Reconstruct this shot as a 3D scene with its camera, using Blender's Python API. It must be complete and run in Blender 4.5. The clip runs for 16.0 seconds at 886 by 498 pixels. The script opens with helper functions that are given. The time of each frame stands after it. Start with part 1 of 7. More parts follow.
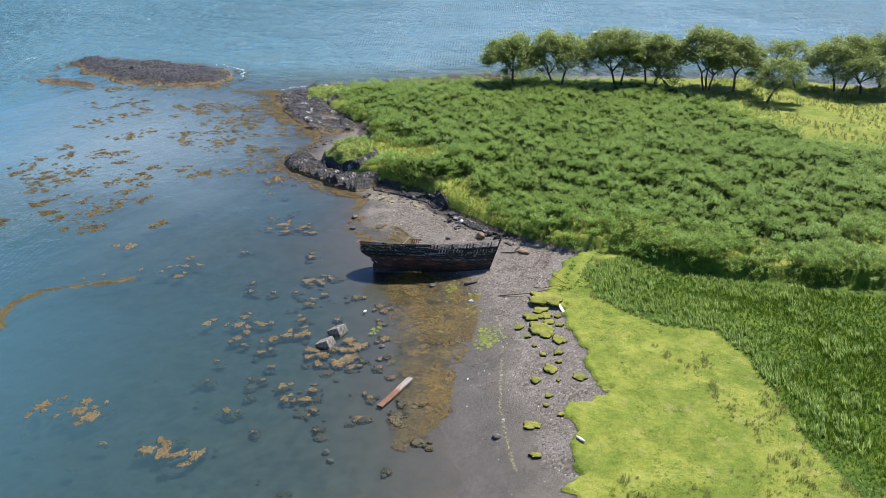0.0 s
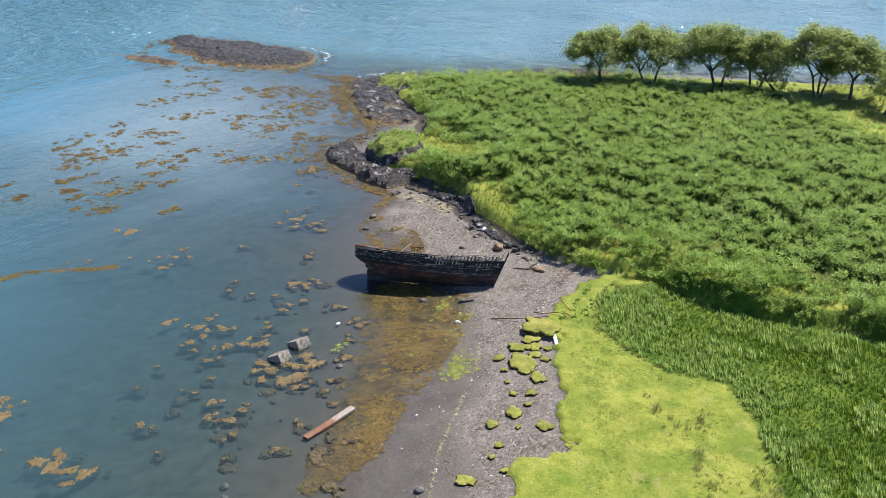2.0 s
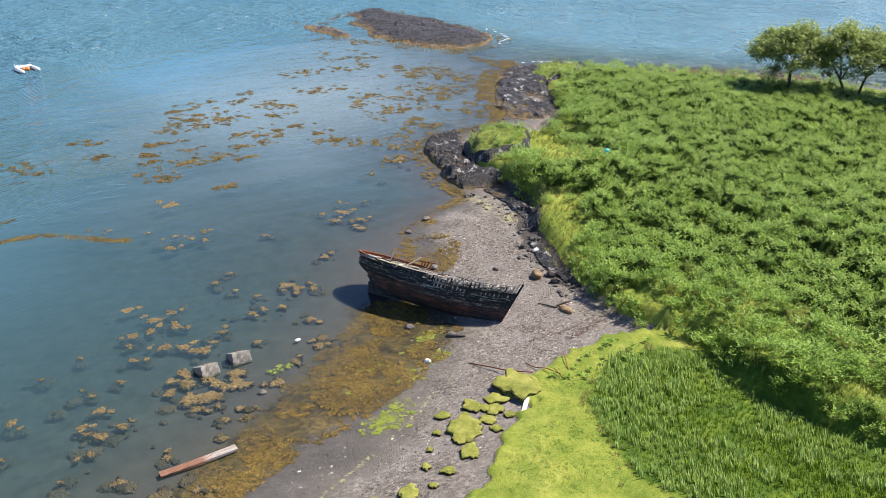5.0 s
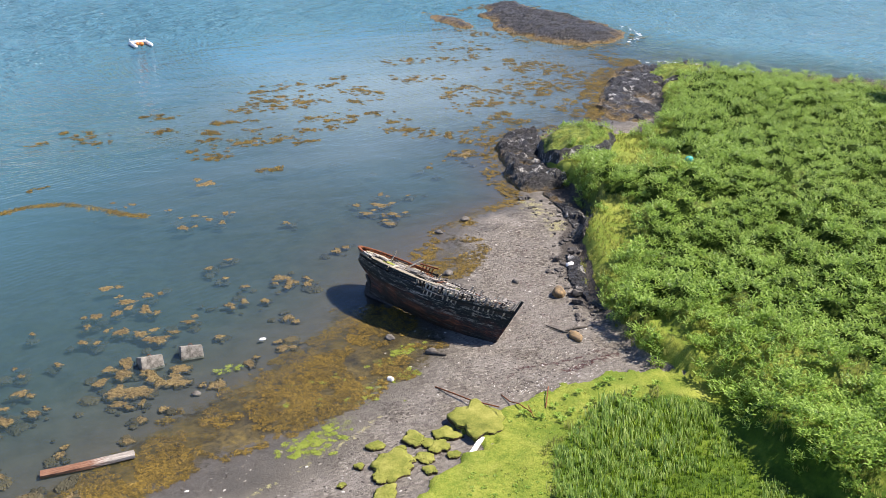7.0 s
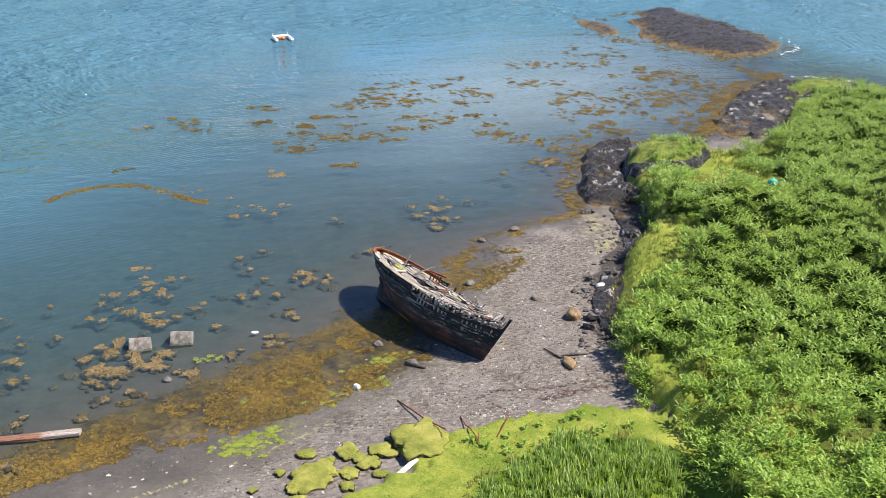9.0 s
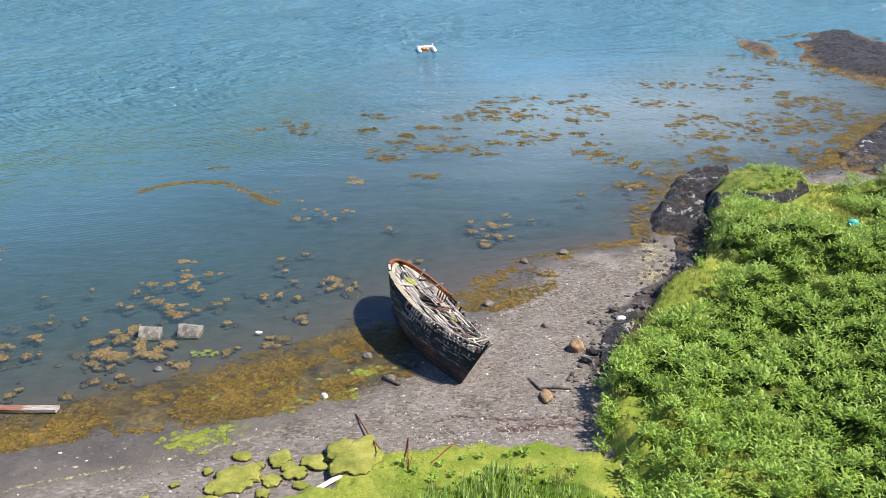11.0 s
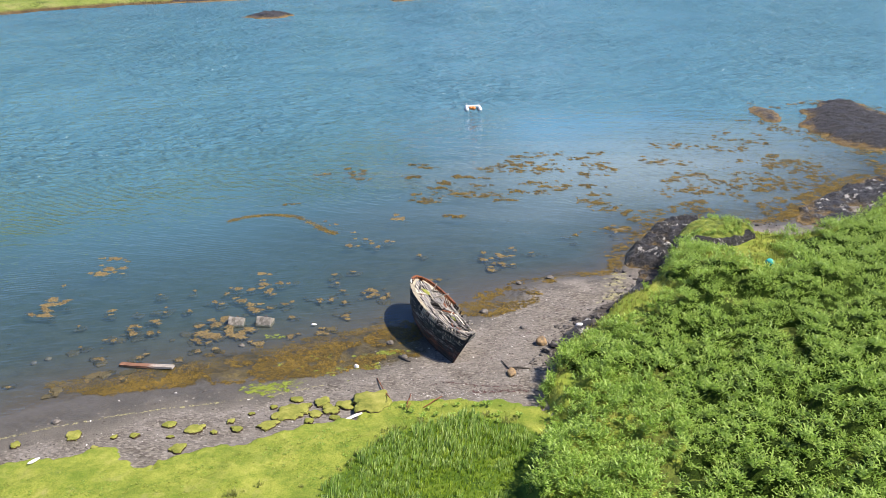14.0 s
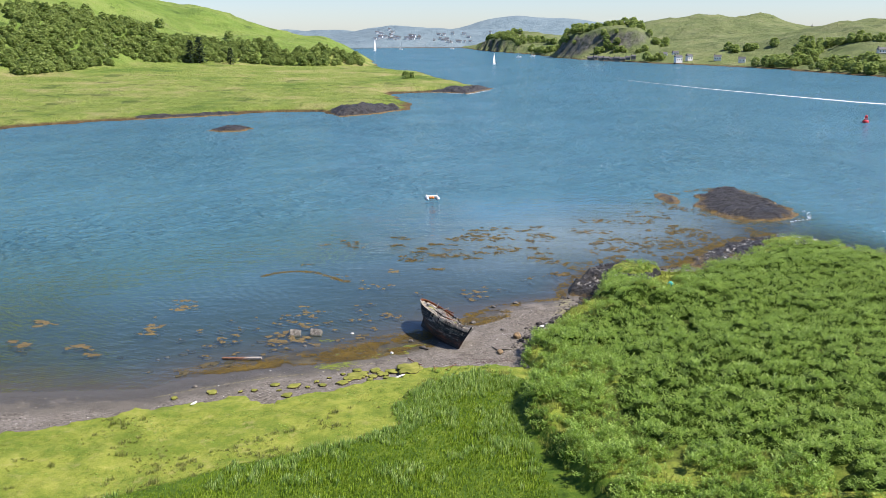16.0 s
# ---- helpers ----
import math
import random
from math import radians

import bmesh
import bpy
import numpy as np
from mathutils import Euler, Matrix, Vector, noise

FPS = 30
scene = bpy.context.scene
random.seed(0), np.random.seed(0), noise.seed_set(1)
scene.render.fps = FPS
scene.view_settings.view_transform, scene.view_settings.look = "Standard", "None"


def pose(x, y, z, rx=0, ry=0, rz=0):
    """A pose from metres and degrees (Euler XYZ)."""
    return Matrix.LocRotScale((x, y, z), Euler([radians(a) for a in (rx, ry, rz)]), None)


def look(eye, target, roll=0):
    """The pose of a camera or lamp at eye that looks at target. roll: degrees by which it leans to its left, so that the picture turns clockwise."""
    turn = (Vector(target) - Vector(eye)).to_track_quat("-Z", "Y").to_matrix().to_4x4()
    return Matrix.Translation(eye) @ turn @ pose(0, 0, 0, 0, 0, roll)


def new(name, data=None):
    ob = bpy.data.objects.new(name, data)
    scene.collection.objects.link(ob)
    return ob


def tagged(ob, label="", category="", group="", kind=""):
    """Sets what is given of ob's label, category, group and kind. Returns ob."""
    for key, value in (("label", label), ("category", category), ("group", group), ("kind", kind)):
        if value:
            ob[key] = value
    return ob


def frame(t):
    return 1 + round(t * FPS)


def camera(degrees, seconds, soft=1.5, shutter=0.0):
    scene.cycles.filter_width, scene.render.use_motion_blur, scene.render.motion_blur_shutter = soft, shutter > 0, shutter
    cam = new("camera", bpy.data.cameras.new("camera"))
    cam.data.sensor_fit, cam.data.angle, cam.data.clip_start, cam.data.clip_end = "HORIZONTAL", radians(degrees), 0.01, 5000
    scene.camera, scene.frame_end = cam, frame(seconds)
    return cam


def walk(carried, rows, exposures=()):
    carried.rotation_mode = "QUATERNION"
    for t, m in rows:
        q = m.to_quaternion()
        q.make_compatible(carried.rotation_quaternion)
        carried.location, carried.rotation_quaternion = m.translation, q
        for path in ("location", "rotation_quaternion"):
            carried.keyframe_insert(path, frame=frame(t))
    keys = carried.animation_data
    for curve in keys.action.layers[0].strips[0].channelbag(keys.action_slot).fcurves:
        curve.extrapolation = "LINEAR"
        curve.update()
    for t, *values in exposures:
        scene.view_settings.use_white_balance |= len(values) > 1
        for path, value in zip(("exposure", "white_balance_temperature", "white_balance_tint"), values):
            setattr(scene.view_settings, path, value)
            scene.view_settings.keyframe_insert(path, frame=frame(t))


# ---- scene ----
cam = camera(50, 16.0, 0.6)
PATH = [
    (0, look((-98.87, -45.90, 48.64), (-48.28, -23.55, 25.38), 0.18)),
    (0.5, look((-94.24, -48.31, 47.83), (-44.61, -24.00, 24.48), 0.18)),
    (1, look((-89.48, -50.78, 47.02), (-40.94, -24.43, 23.57), 0.24)),
    (1.5, look((-84.53, -53.21, 46.32), (-37.27, -24.73, 22.76), 0.29)),
    (2, look((-79.45, -55.61, 45.69), (-33.69, -24.90, 21.97), 0.35)),
    (2.5, look((-74.14, -57.85, 45.08), (-30.10, -24.80, 21.23), 0.39)),
    (3, look((-68.87, -59.95, 44.69), (-26.77, -24.67, 20.56), 0.49)),
    (3.5, look((-63.68, -61.77, 44.22), (-23.66, -24.26, 19.90), 0.51)),
    (4, look((-58.50, -63.18, 43.70), (-20.60, -23.64, 19.19), 0.50)),
    (6.5, look((-34.40, -64.17, 37.67), (-7.52, -16.25, 13.57), 0.40)),
    (7, look((-29.73, -63.42, 36.73), (-5.54, -14.12, 12.55), 0.54)),
    (7.5, look((-25.33, -62.63, 35.90), (-3.93, -12.16, 11.51), 0.57)),
    (8, look((-21.51, -63.53, 35.62), (-3.04, -11.85, 11.36), 0.39)),
    (8.5, look((-17.65, -64.51, 35.51), (-2.27, -11.76, 11.43), 0.20)),
    (9, look((-14.01, -65.32, 35.41), (-1.62, -11.69, 11.53), -0.02)),
    (11.5, look((4.56, -65.29, 34.47), (1.62, -9.87, 11.67), -0.86)),
    (12, look((6.32, -65.19, 34.31), (1.83, -9.79, 11.70), -0.95)),
    (12.5, look((7.36, -67.56, 34.86), (2.09, -12.08, 12.61), -0.96)),
    (13, look((8.08, -74.70, 36.75), (2.70, -18.83, 15.52), -0.83)),
    (13.5, look((8.79, -82.69, 39.16), (3.33, -26.52, 18.80), -0.59)),
    (14, look((8.69, -91.20, 42.77), (3.73, -34.99, 22.38), -0.27)),
    (14.5, look((8.28, -100.75, 44.13), (3.83, -43.98, 25.21), 0.30)),
    (15, look((6.91, -111.44, 44.84), (3.46, -54.05, 27.67), 0.35)),
    (15.5, look((4.25, -123.11, 44.90), (2.31, -65.12, 29.59), 0.01)),
    (16, look((0.39, -135.38, 44.67), (0.28, -76.92, 31.17), -0.26)),
]
walk(cam, PATH, [(0, 0.78, 6450, 13.2), (2, 0.97, 6650, 14.5), (4, 1.03, 6750, 15), (8, 1.07, 6800, 15.5), (12.5, 1.06, 6650, 15), (14, 1.0, 6800, 15.5), (16, 0.76, 6650, 15)])

# ---- daylight: high sun from the shore side, clear sky ----
SUN_AZ, SUN_EL = -12.0, 54.0
world = bpy.data.worlds.new("sky")
scene.world = world
world.use_nodes = True
wn = world.node_tree
sky = wn.nodes.new("ShaderNodeTexSky")
sky.sky_type, sky.sun_disc = "NISHITA", False
sky.sun_elevation, sky.sun_rotation = radians(SUN_EL), radians(90 - SUN_AZ)
sky.air_density, sky.dust_density, sky.ozone_density = 1.0, 0.15, 3.0
wn.nodes["Background"].inputs["Strength"].default_value = 0.075
cool = wn.nodes.new("ShaderNodeMixRGB")
cool.blend_type, cool.inputs["Fac"].default_value, cool.inputs["Color2"].default_value = "MULTIPLY", 1.0, (0.82, 0.965, 1.24, 1)
wn.links.new(sky.outputs["Color"], cool.inputs["Color1"])
wn.links.new(cool.outputs["Color"], wn.nodes["Background"].inputs["Color"])
sun = new("sun", bpy.data.lights.new("sun", "SUN"))
sun.data.energy, sun.data.angle, sun.data.color = 5.0, radians(0.55), (1.0, 0.95, 0.87)
SUN_DIR = Vector((math.cos(radians(SUN_AZ)) * math.cos(radians(SUN_EL)), math.sin(radians(SUN_AZ)) * math.cos(radians(SUN_EL)), math.sin(radians(SUN_EL))))
sun.matrix_world = look(SUN_DIR * 300, (0, 0, 0))

# ---- materials ----
class Nodes:
    """A small wrapper to write node materials in a few lines."""

    def __init__(self, name):
        self.mat = bpy.data.materials.new(name)
        self.mat.use_nodes = True
        self.t = self.mat.node_tree
        self.bsdf = self.t.nodes["Principled BSDF"]
        self.out = self.t.nodes["Material Output"]

    def node(self, kind, **props):
        n = self.t.nodes.new(kind)
        for key, value in props.items():
            if key == "operation":
                n.operation = value
            elif key == "blend":
                n.blend_type = value
            elif key == "data_type":
                n.data_type = value
            elif key == "feature":
                n.feature = value
        return n

    def link(self, a, b):
        self.t.links.new(a, b)

    def put(self, socket, value):
        if isinstance(value, bpy.types.NodeSocket):
            self.link(value, socket)
        elif isinstance(value, tuple):
            socket.default_value = (*value, 1.0) if len(value) == 3 and len(socket.default_value) == 4 else value
        else:
            socket.default_value = value

    def coords(self, which="Object"):
        return self.node("ShaderNodeTexCoord").outputs[which]

    def position(self):
        return self.node("ShaderNodeNewGeometry").outputs["Position"]

    def stretched(self, vec, scale):
        n = self.node("ShaderNodeMapping")
        self.put(n.inputs["Vector"], vec)
        n.inputs["Scale"].default_value = scale
        return n.outputs["Vector"]

    def noise(self, vec, scale, detail=4.0, rough=0.6, distort=0.0):
        n = self.node("ShaderNodeTexNoise")
        self.put(n.inputs["Vector"], vec)
        n.inputs["Scale"].default_value, n.inputs["Detail"].default_value = scale, detail
        n.inputs["Roughness"].default_value, n.inputs["Distortion"].default_value = rough, distort
        return n.outputs["Fac"]

    def cells(self, vec, scale, feature="F1", output="Distance"):
        n = self.node("ShaderNodeTexVoronoi", feature=feature)
        self.put(n.inputs["Vector"], vec)
        n.inputs["Scale"].default_value = scale
        return n.outputs[output]

    def ramp(self, fac, *stops):
        n = self.node("ShaderNodeValToRGB")
        e = n.color_ramp.elements
        while len(e) < len(stops):
            e.new(0.5)
        for el, (p, c) in zip(e, stops):
            el.position, el.color = p, (*c, 1) if isinstance(c, tuple) else (c, c, c, 1)
        self.put(n.inputs["Fac"], fac)
        return n.outputs["Color"]

    def mix(self, fac, a, b, blend="MIX"):
        n = self.node("ShaderNodeMixRGB", blend=blend)
        self.put(n.inputs["Fac"], fac), self.put(n.inputs["Color1"], a), self.put(n.inputs["Color2"], b)
        return n.outputs["Color"]

    def math(self, op, a, b=0.0, clamp=False):
        n = self.node("ShaderNodeMath", operation=op)
        self.put(n.inputs[0], a), self.put(n.inputs[1], b)
        n.use_clamp = clamp
        return n.outputs[0]

    def attr(self, name):
        n = self.node("ShaderNodeAttribute")
        n.attribute_name = name
        return n.outputs["Fac"]

    def sep(self, vec, axis):
        n = self.node("ShaderNodeSeparateXYZ")
        self.put(n.inputs[0], vec)
        return n.outputs[axis]

    def range(self, value, lo, hi, a=0.0, b=1.0):
        n = self.node("ShaderNodeMapRange")
        n.clamp = True
        self.put(n.inputs["Value"], value)
        for key, v in (("From Min", lo), ("From Max", hi), ("To Min", a), ("To Max", b)):
            n.inputs[key].default_value = v
        return n.outputs[0]

    def bump(self, height, strength=0.4, distance=0.05, normal=None):
        n = self.node("ShaderNodeBump")
        self.put(n.inputs["Height"], height)
        n.inputs["Strength"].default_value, n.inputs["Distance"].default_value = strength, distance
        if normal:
            self.link(normal, n.inputs["Normal"])
        return n.outputs["Normal"]

    def island(self):
        return self.node("ShaderNodeNewGeometry").outputs["Random Per Island"]

    def one(self):
        return self.node("ShaderNodeObjectInfo").outputs["Random"]

    def done(self, color, rough=0.8, normal=None, metal=0.0, spec=0.5):
        self.put(self.bsdf.inputs["Base Color"], color)
        self.put(self.bsdf.inputs["Roughness"], rough)
        self.put(self.bsdf.inputs["Metallic"], metal)
        self.put(self.bsdf.inputs["Specular IOR Level"], spec)
        if normal:
            self.link(normal, self.bsdf.inputs["Normal"])
        return self.mat


def leaf_material(name, dark, mid, light, rough=0.5, through_light=0.3, patch=0.12, gloss=0.16):
    """Leaves: colour varies leaf by leaf and in patches, and some light passes through."""
    m = Nodes(name)
    p = m.position()
    c = m.ramp(m.math("ADD", m.math("MULTIPLY", m.island(), 0.55), m.math("MULTIPLY", m.noise(p, patch, 3), 0.5)), (0.2, dark), (0.5, mid), (0.85, light))
    m.done(c, rough, spec=gloss)
    tr = m.node("ShaderNodeBsdfTranslucent")
    m.put(tr.inputs["Color"], m.mix(0.5, c, light))
    mx = m.node("ShaderNodeMixShader")
    mx.inputs[0].default_value = through_light
    m.link(m.bsdf.outputs[0], mx.inputs[1]), m.link(tr.outputs[0], mx.inputs[2]), m.link(mx.outputs[0], m.out.inputs["Surface"])
    return m.mat


def ground_material():
    """Shingle, wet mud and seabed, with moss turf, rough grass, bracken floor, rock and weed where the plan has them."""
    m = Nodes("shore_ground")
    p = m.position()
    z = m.sep(p, "Z")
    stone = m.cells(m.stretched(p, (0.6, 1.0, 1.0)), 6.0, output="Color")
    big = m.noise(p, 0.35, 6, 0.65)
    fine = m.noise(p, 9.0, 5, 0.7)
    grey = m.ramp(m.noise(stone, 3.0, 1), (0.32, (0.060, 0.050, 0.040)), (0.52, (0.140, 0.124, 0.100)), (0.72, (0.27, 0.245, 0.20)))
    grey = m.mix(m.range(big, 0.35, 0.7), grey, m.mix(0.6, grey, (0.24, 0.22, 0.20)))
    sand = m.ramp(m.noise(p, 22.0, 3, 0.6), (0.3, (0.09, 0.08, 0.066)), (0.7, (0.165, 0.15, 0.124)))
    grey = m.mix(m.math("MULTIPLY", m.attr("sand"), 0.85), grey, sand)
    pale = m.math("GREATER_THAN", m.noise(p, 14.0, 2, 0.5), 0.66)
    grey = m.mix(m.math("MULTIPLY", pale, 0.2), grey, (0.44, 0.42, 0.38))
    wet = m.range(m.math("ADD", m.math("ADD", z, m.range(m.sep(p, "X"), 1.0, 8.0, 0.0, 0.2)), m.math("MULTIPLY", m.math("SUBTRACT", big, 0.5), 0.5)), 0.29, 0.56, 1.0, 0.0)
    grey = m.mix(m.math("MULTIPLY", wet, 0.82), grey, (0.055, 0.05, 0.042))
    mudn = m.noise(p, 0.6, 5, 0.7)
    mud = m.mix(m.range(m.math("ADD", z, m.math("MULTIPLY", m.math("SUBTRACT", big, 0.5), 0.5)), -0.50, -0.08), m.ramp(mudn, (0.35, (0.034, 0.048, 0.044)), (0.7, (0.074, 0.088, 0.076))), m.ramp(mudn, (0.35, (0.035, 0.036, 0.028)), (0.7, (0.09, 0.09, 0.068))))
    c = m.mix(m.range(z, -0.5, -0.02, 1.0, 0.0), grey, mud)
    weed_n = m.noise(p, 1.7, 9, 0.8)
    weed_c = m.ramp(m.math("ADD", m.math("MULTIPLY", m.noise(p, 2.6, 7, 0.75), 0.5), m.math("MULTIPLY", m.noise(p, 0.28, 4, 0.65), 0.5)), (0.40, (0.022, 0.019, 0.011)), (0.48, (0.050, 0.040, 0.017)), (0.56, (0.092, 0.070, 0.024)), (0.66, (0.165, 0.118, 0.028)))
    weed = m.range(m.math("ADD", m.attr("weed"), m.math("MULTIPLY", m.math("SUBTRACT", weed_n, 0.5), 2.2)), 0.44, 0.66)
    c = m.mix(weed, c, weed_c)
    algae = m.range(m.math("ADD", m.attr("algae"), m.math("MULTIPLY", m.math("SUBTRACT", m.noise(p, 3.2, 7, 0.75), 0.5), 2.4)), 0.6, 0.75)
    c = m.mix(m.math("MULTIPLY", algae, 0.5), c, (0.17, 0.19, 0.035))
    rockc = m.ramp(m.noise(p, 1.4, 8, 0.75), (0.3, (0.02, 0.018, 0.016)), (0.6, (0.075, 0.065, 0.055)), (0.8, (0.17, 0.15, 0.12)))
    c = m.mix(m.range(m.math("ADD", m.attr("rock"), m.math("MULTIPLY", m.math("SUBTRACT", weed_n, 0.5), 0.8)), 0.4, 0.6), c, rockc)
    mossn = m.math("ADD", m.math("MULTIPLY", m.noise(p, 0.3, 9, 0.78), 0.7), m.math("MULTIPLY", m.noise(p, 2.2, 6, 0.8), 0.3))
    moss = m.ramp(m.math("ADD", m.math("MULTIPLY", mossn, 0.7), m.math("MULTIPLY", fine, 0.3)), (0.38, (0.055, 0.098, 0.010)), (0.45, (0.125, 0.170, 0.020)), (0.52, (0.200, 0.228, 0.034)), (0.58, (0.255, 0.270, 0.055)), (0.66, (0.34, 0.325, 0.10)))
    stain = m.noise(p, 0.16, 5, 0.7)
    moss = m.mix(m.range(stain, 0.47, 0.60, 0.0, 0.65), moss, (0.080, 0.130, 0.012))
    moss = m.mix(m.math("MULTIPLY", m.range(m.noise(p, 0.45, 6, 0.75), 0.56, 0.68, 0.0, 0.5), m.range(m.sep(p, "Y"), -34, -27, 1.0, 0.15)), moss, (0.30, 0.27, 0.10))
    turf = m.range(m.attr("turf"), 0.4, 0.6)
    c = m.mix(turf, c, moss)
    lush = m.ramp(m.noise(p, 0.5, 7, 0.75), (0.34, (0.022, 0.050, 0.003)), (0.5, (0.052, 0.098, 0.007)), (0.66, (0.11, 0.155, 0.015)))
    c = m.mix(m.range(m.math("ADD", m.attr("lush"), m.math("MULTIPLY", m.math("SUBTRACT", weed_n, 0.5), 0.7)), 0.35, 0.65), c, lush)
    # mossy bracken floor, its colour darkened for shade between the plants
    floor = m.ramp(m.noise(p, 0.8, 6, 0.7), (0.38, (0.02, 0.03, 0.006)), (0.55, (0.07, 0.10, 0.014)), (0.7, (0.20, 0.24, 0.035)))
    c = m.mix(m.attr("fern"), c, floor)
    green = m.math("MAXIMUM", turf, m.math("MAXIMUM", m.attr("lush"), m.attr("fern")))
    sward = m.math("ADD", m.math("MULTIPLY", m.noise(p, 3.0, 7, 0.75), 1.3), m.math("MULTIPLY", m.noise(p, 0.8, 4, 0.6), 1.5))
    shingle = m.math("MULTIPLY", m.math("ADD", m.math("MULTIPLY", m.noise(p, 26.0, 3, 0.7), 0.8), fine), m.range(z, 0.02, 0.5, 0.12, 1.0))
    relief = m.mix(green, shingle, sward)
    rough = m.mix(wet, (0.9, 0.9, 0.9), (0.42, 0.42, 0.42))
    return m.done(c, rough, m.bump(relief, 0.9, 0.09), spec=0.2)


def rock_material():
    """Dark wet shore rock: brown weed low down, pale lichen above, a grassy crown where it is flat and high."""
    m = Nodes("shore_rock")
    p = m.position()
    z = m.sep(p, "Z")
    strata = m.noise(m.stretched(p, (0.5, 0.9, 2.4)), 1.2, 9, 0.75, 0.5)
    c = m.ramp(strata, (0.37, (0.008, 0.007, 0.007)), (0.52, (0.024, 0.022, 0.020)), (0.65, (0.058, 0.053, 0.048)), (0.80, (0.15, 0.14, 0.13)))
    lichen = m.math("MULTIPLY", m.range(m.math("ADD", m.noise(p, 0.55, 8, 0.8), m.math("MULTIPLY", m.noise(p, 3.0, 3), 0.10)), 0.615, 0.65), m.math("MULTIPLY", m.range(z, 0.5, 0.9), m.range(m.sep(p, "Y"), 72, 84, 1.0, 0.0)))
    c = m.mix(lichen, c, (0.52, 0.50, 0.45))
    n = m.noise(p, 0.9, 6, 0.7)
    weed = m.range(m.math("ADD", z, m.math("MULTIPLY", m.math("SUBTRACT", n, 0.5), 1.6)), 0.22, 0.62, 1.0, 0.0)
    weed_c = m.ramp(m.noise(p, 3.0, 6, 0.7), (0.3, (0.05, 0.036, 0.013)), (0.55, (0.19, 0.118, 0.024)), (0.75, (0.33, 0.205, 0.04)))
    c = m.mix(weed, c, weed_c)
    grass = m.range(m.math("ADD", m.attr("crown"), m.math("MULTIPLY", m.math("SUBTRACT", n, 0.5), 1.4)), 0.45, 0.6)
    grass_c = m.ramp(m.noise(p, 1.3, 6, 0.7), (0.35, (0.07, 0.12, 0.010)), (0.52, (0.17, 0.22, 0.022)), (0.72, (0.30, 0.31, 0.055)))
    c = m.mix(grass, c, grass_c)
    return m.done(c, m.mix(grass, (0.5, 0.5, 0.5), (0.9, 0.9, 0.9)), m.bump(m.math("ADD", m.math("MULTIPLY", strata, 1.6), m.noise(m.stretched(p, (1.0, 2.2, 1.0)), 4.0, 7, 0.75)), 1.0, 0.35), spec=0.45)


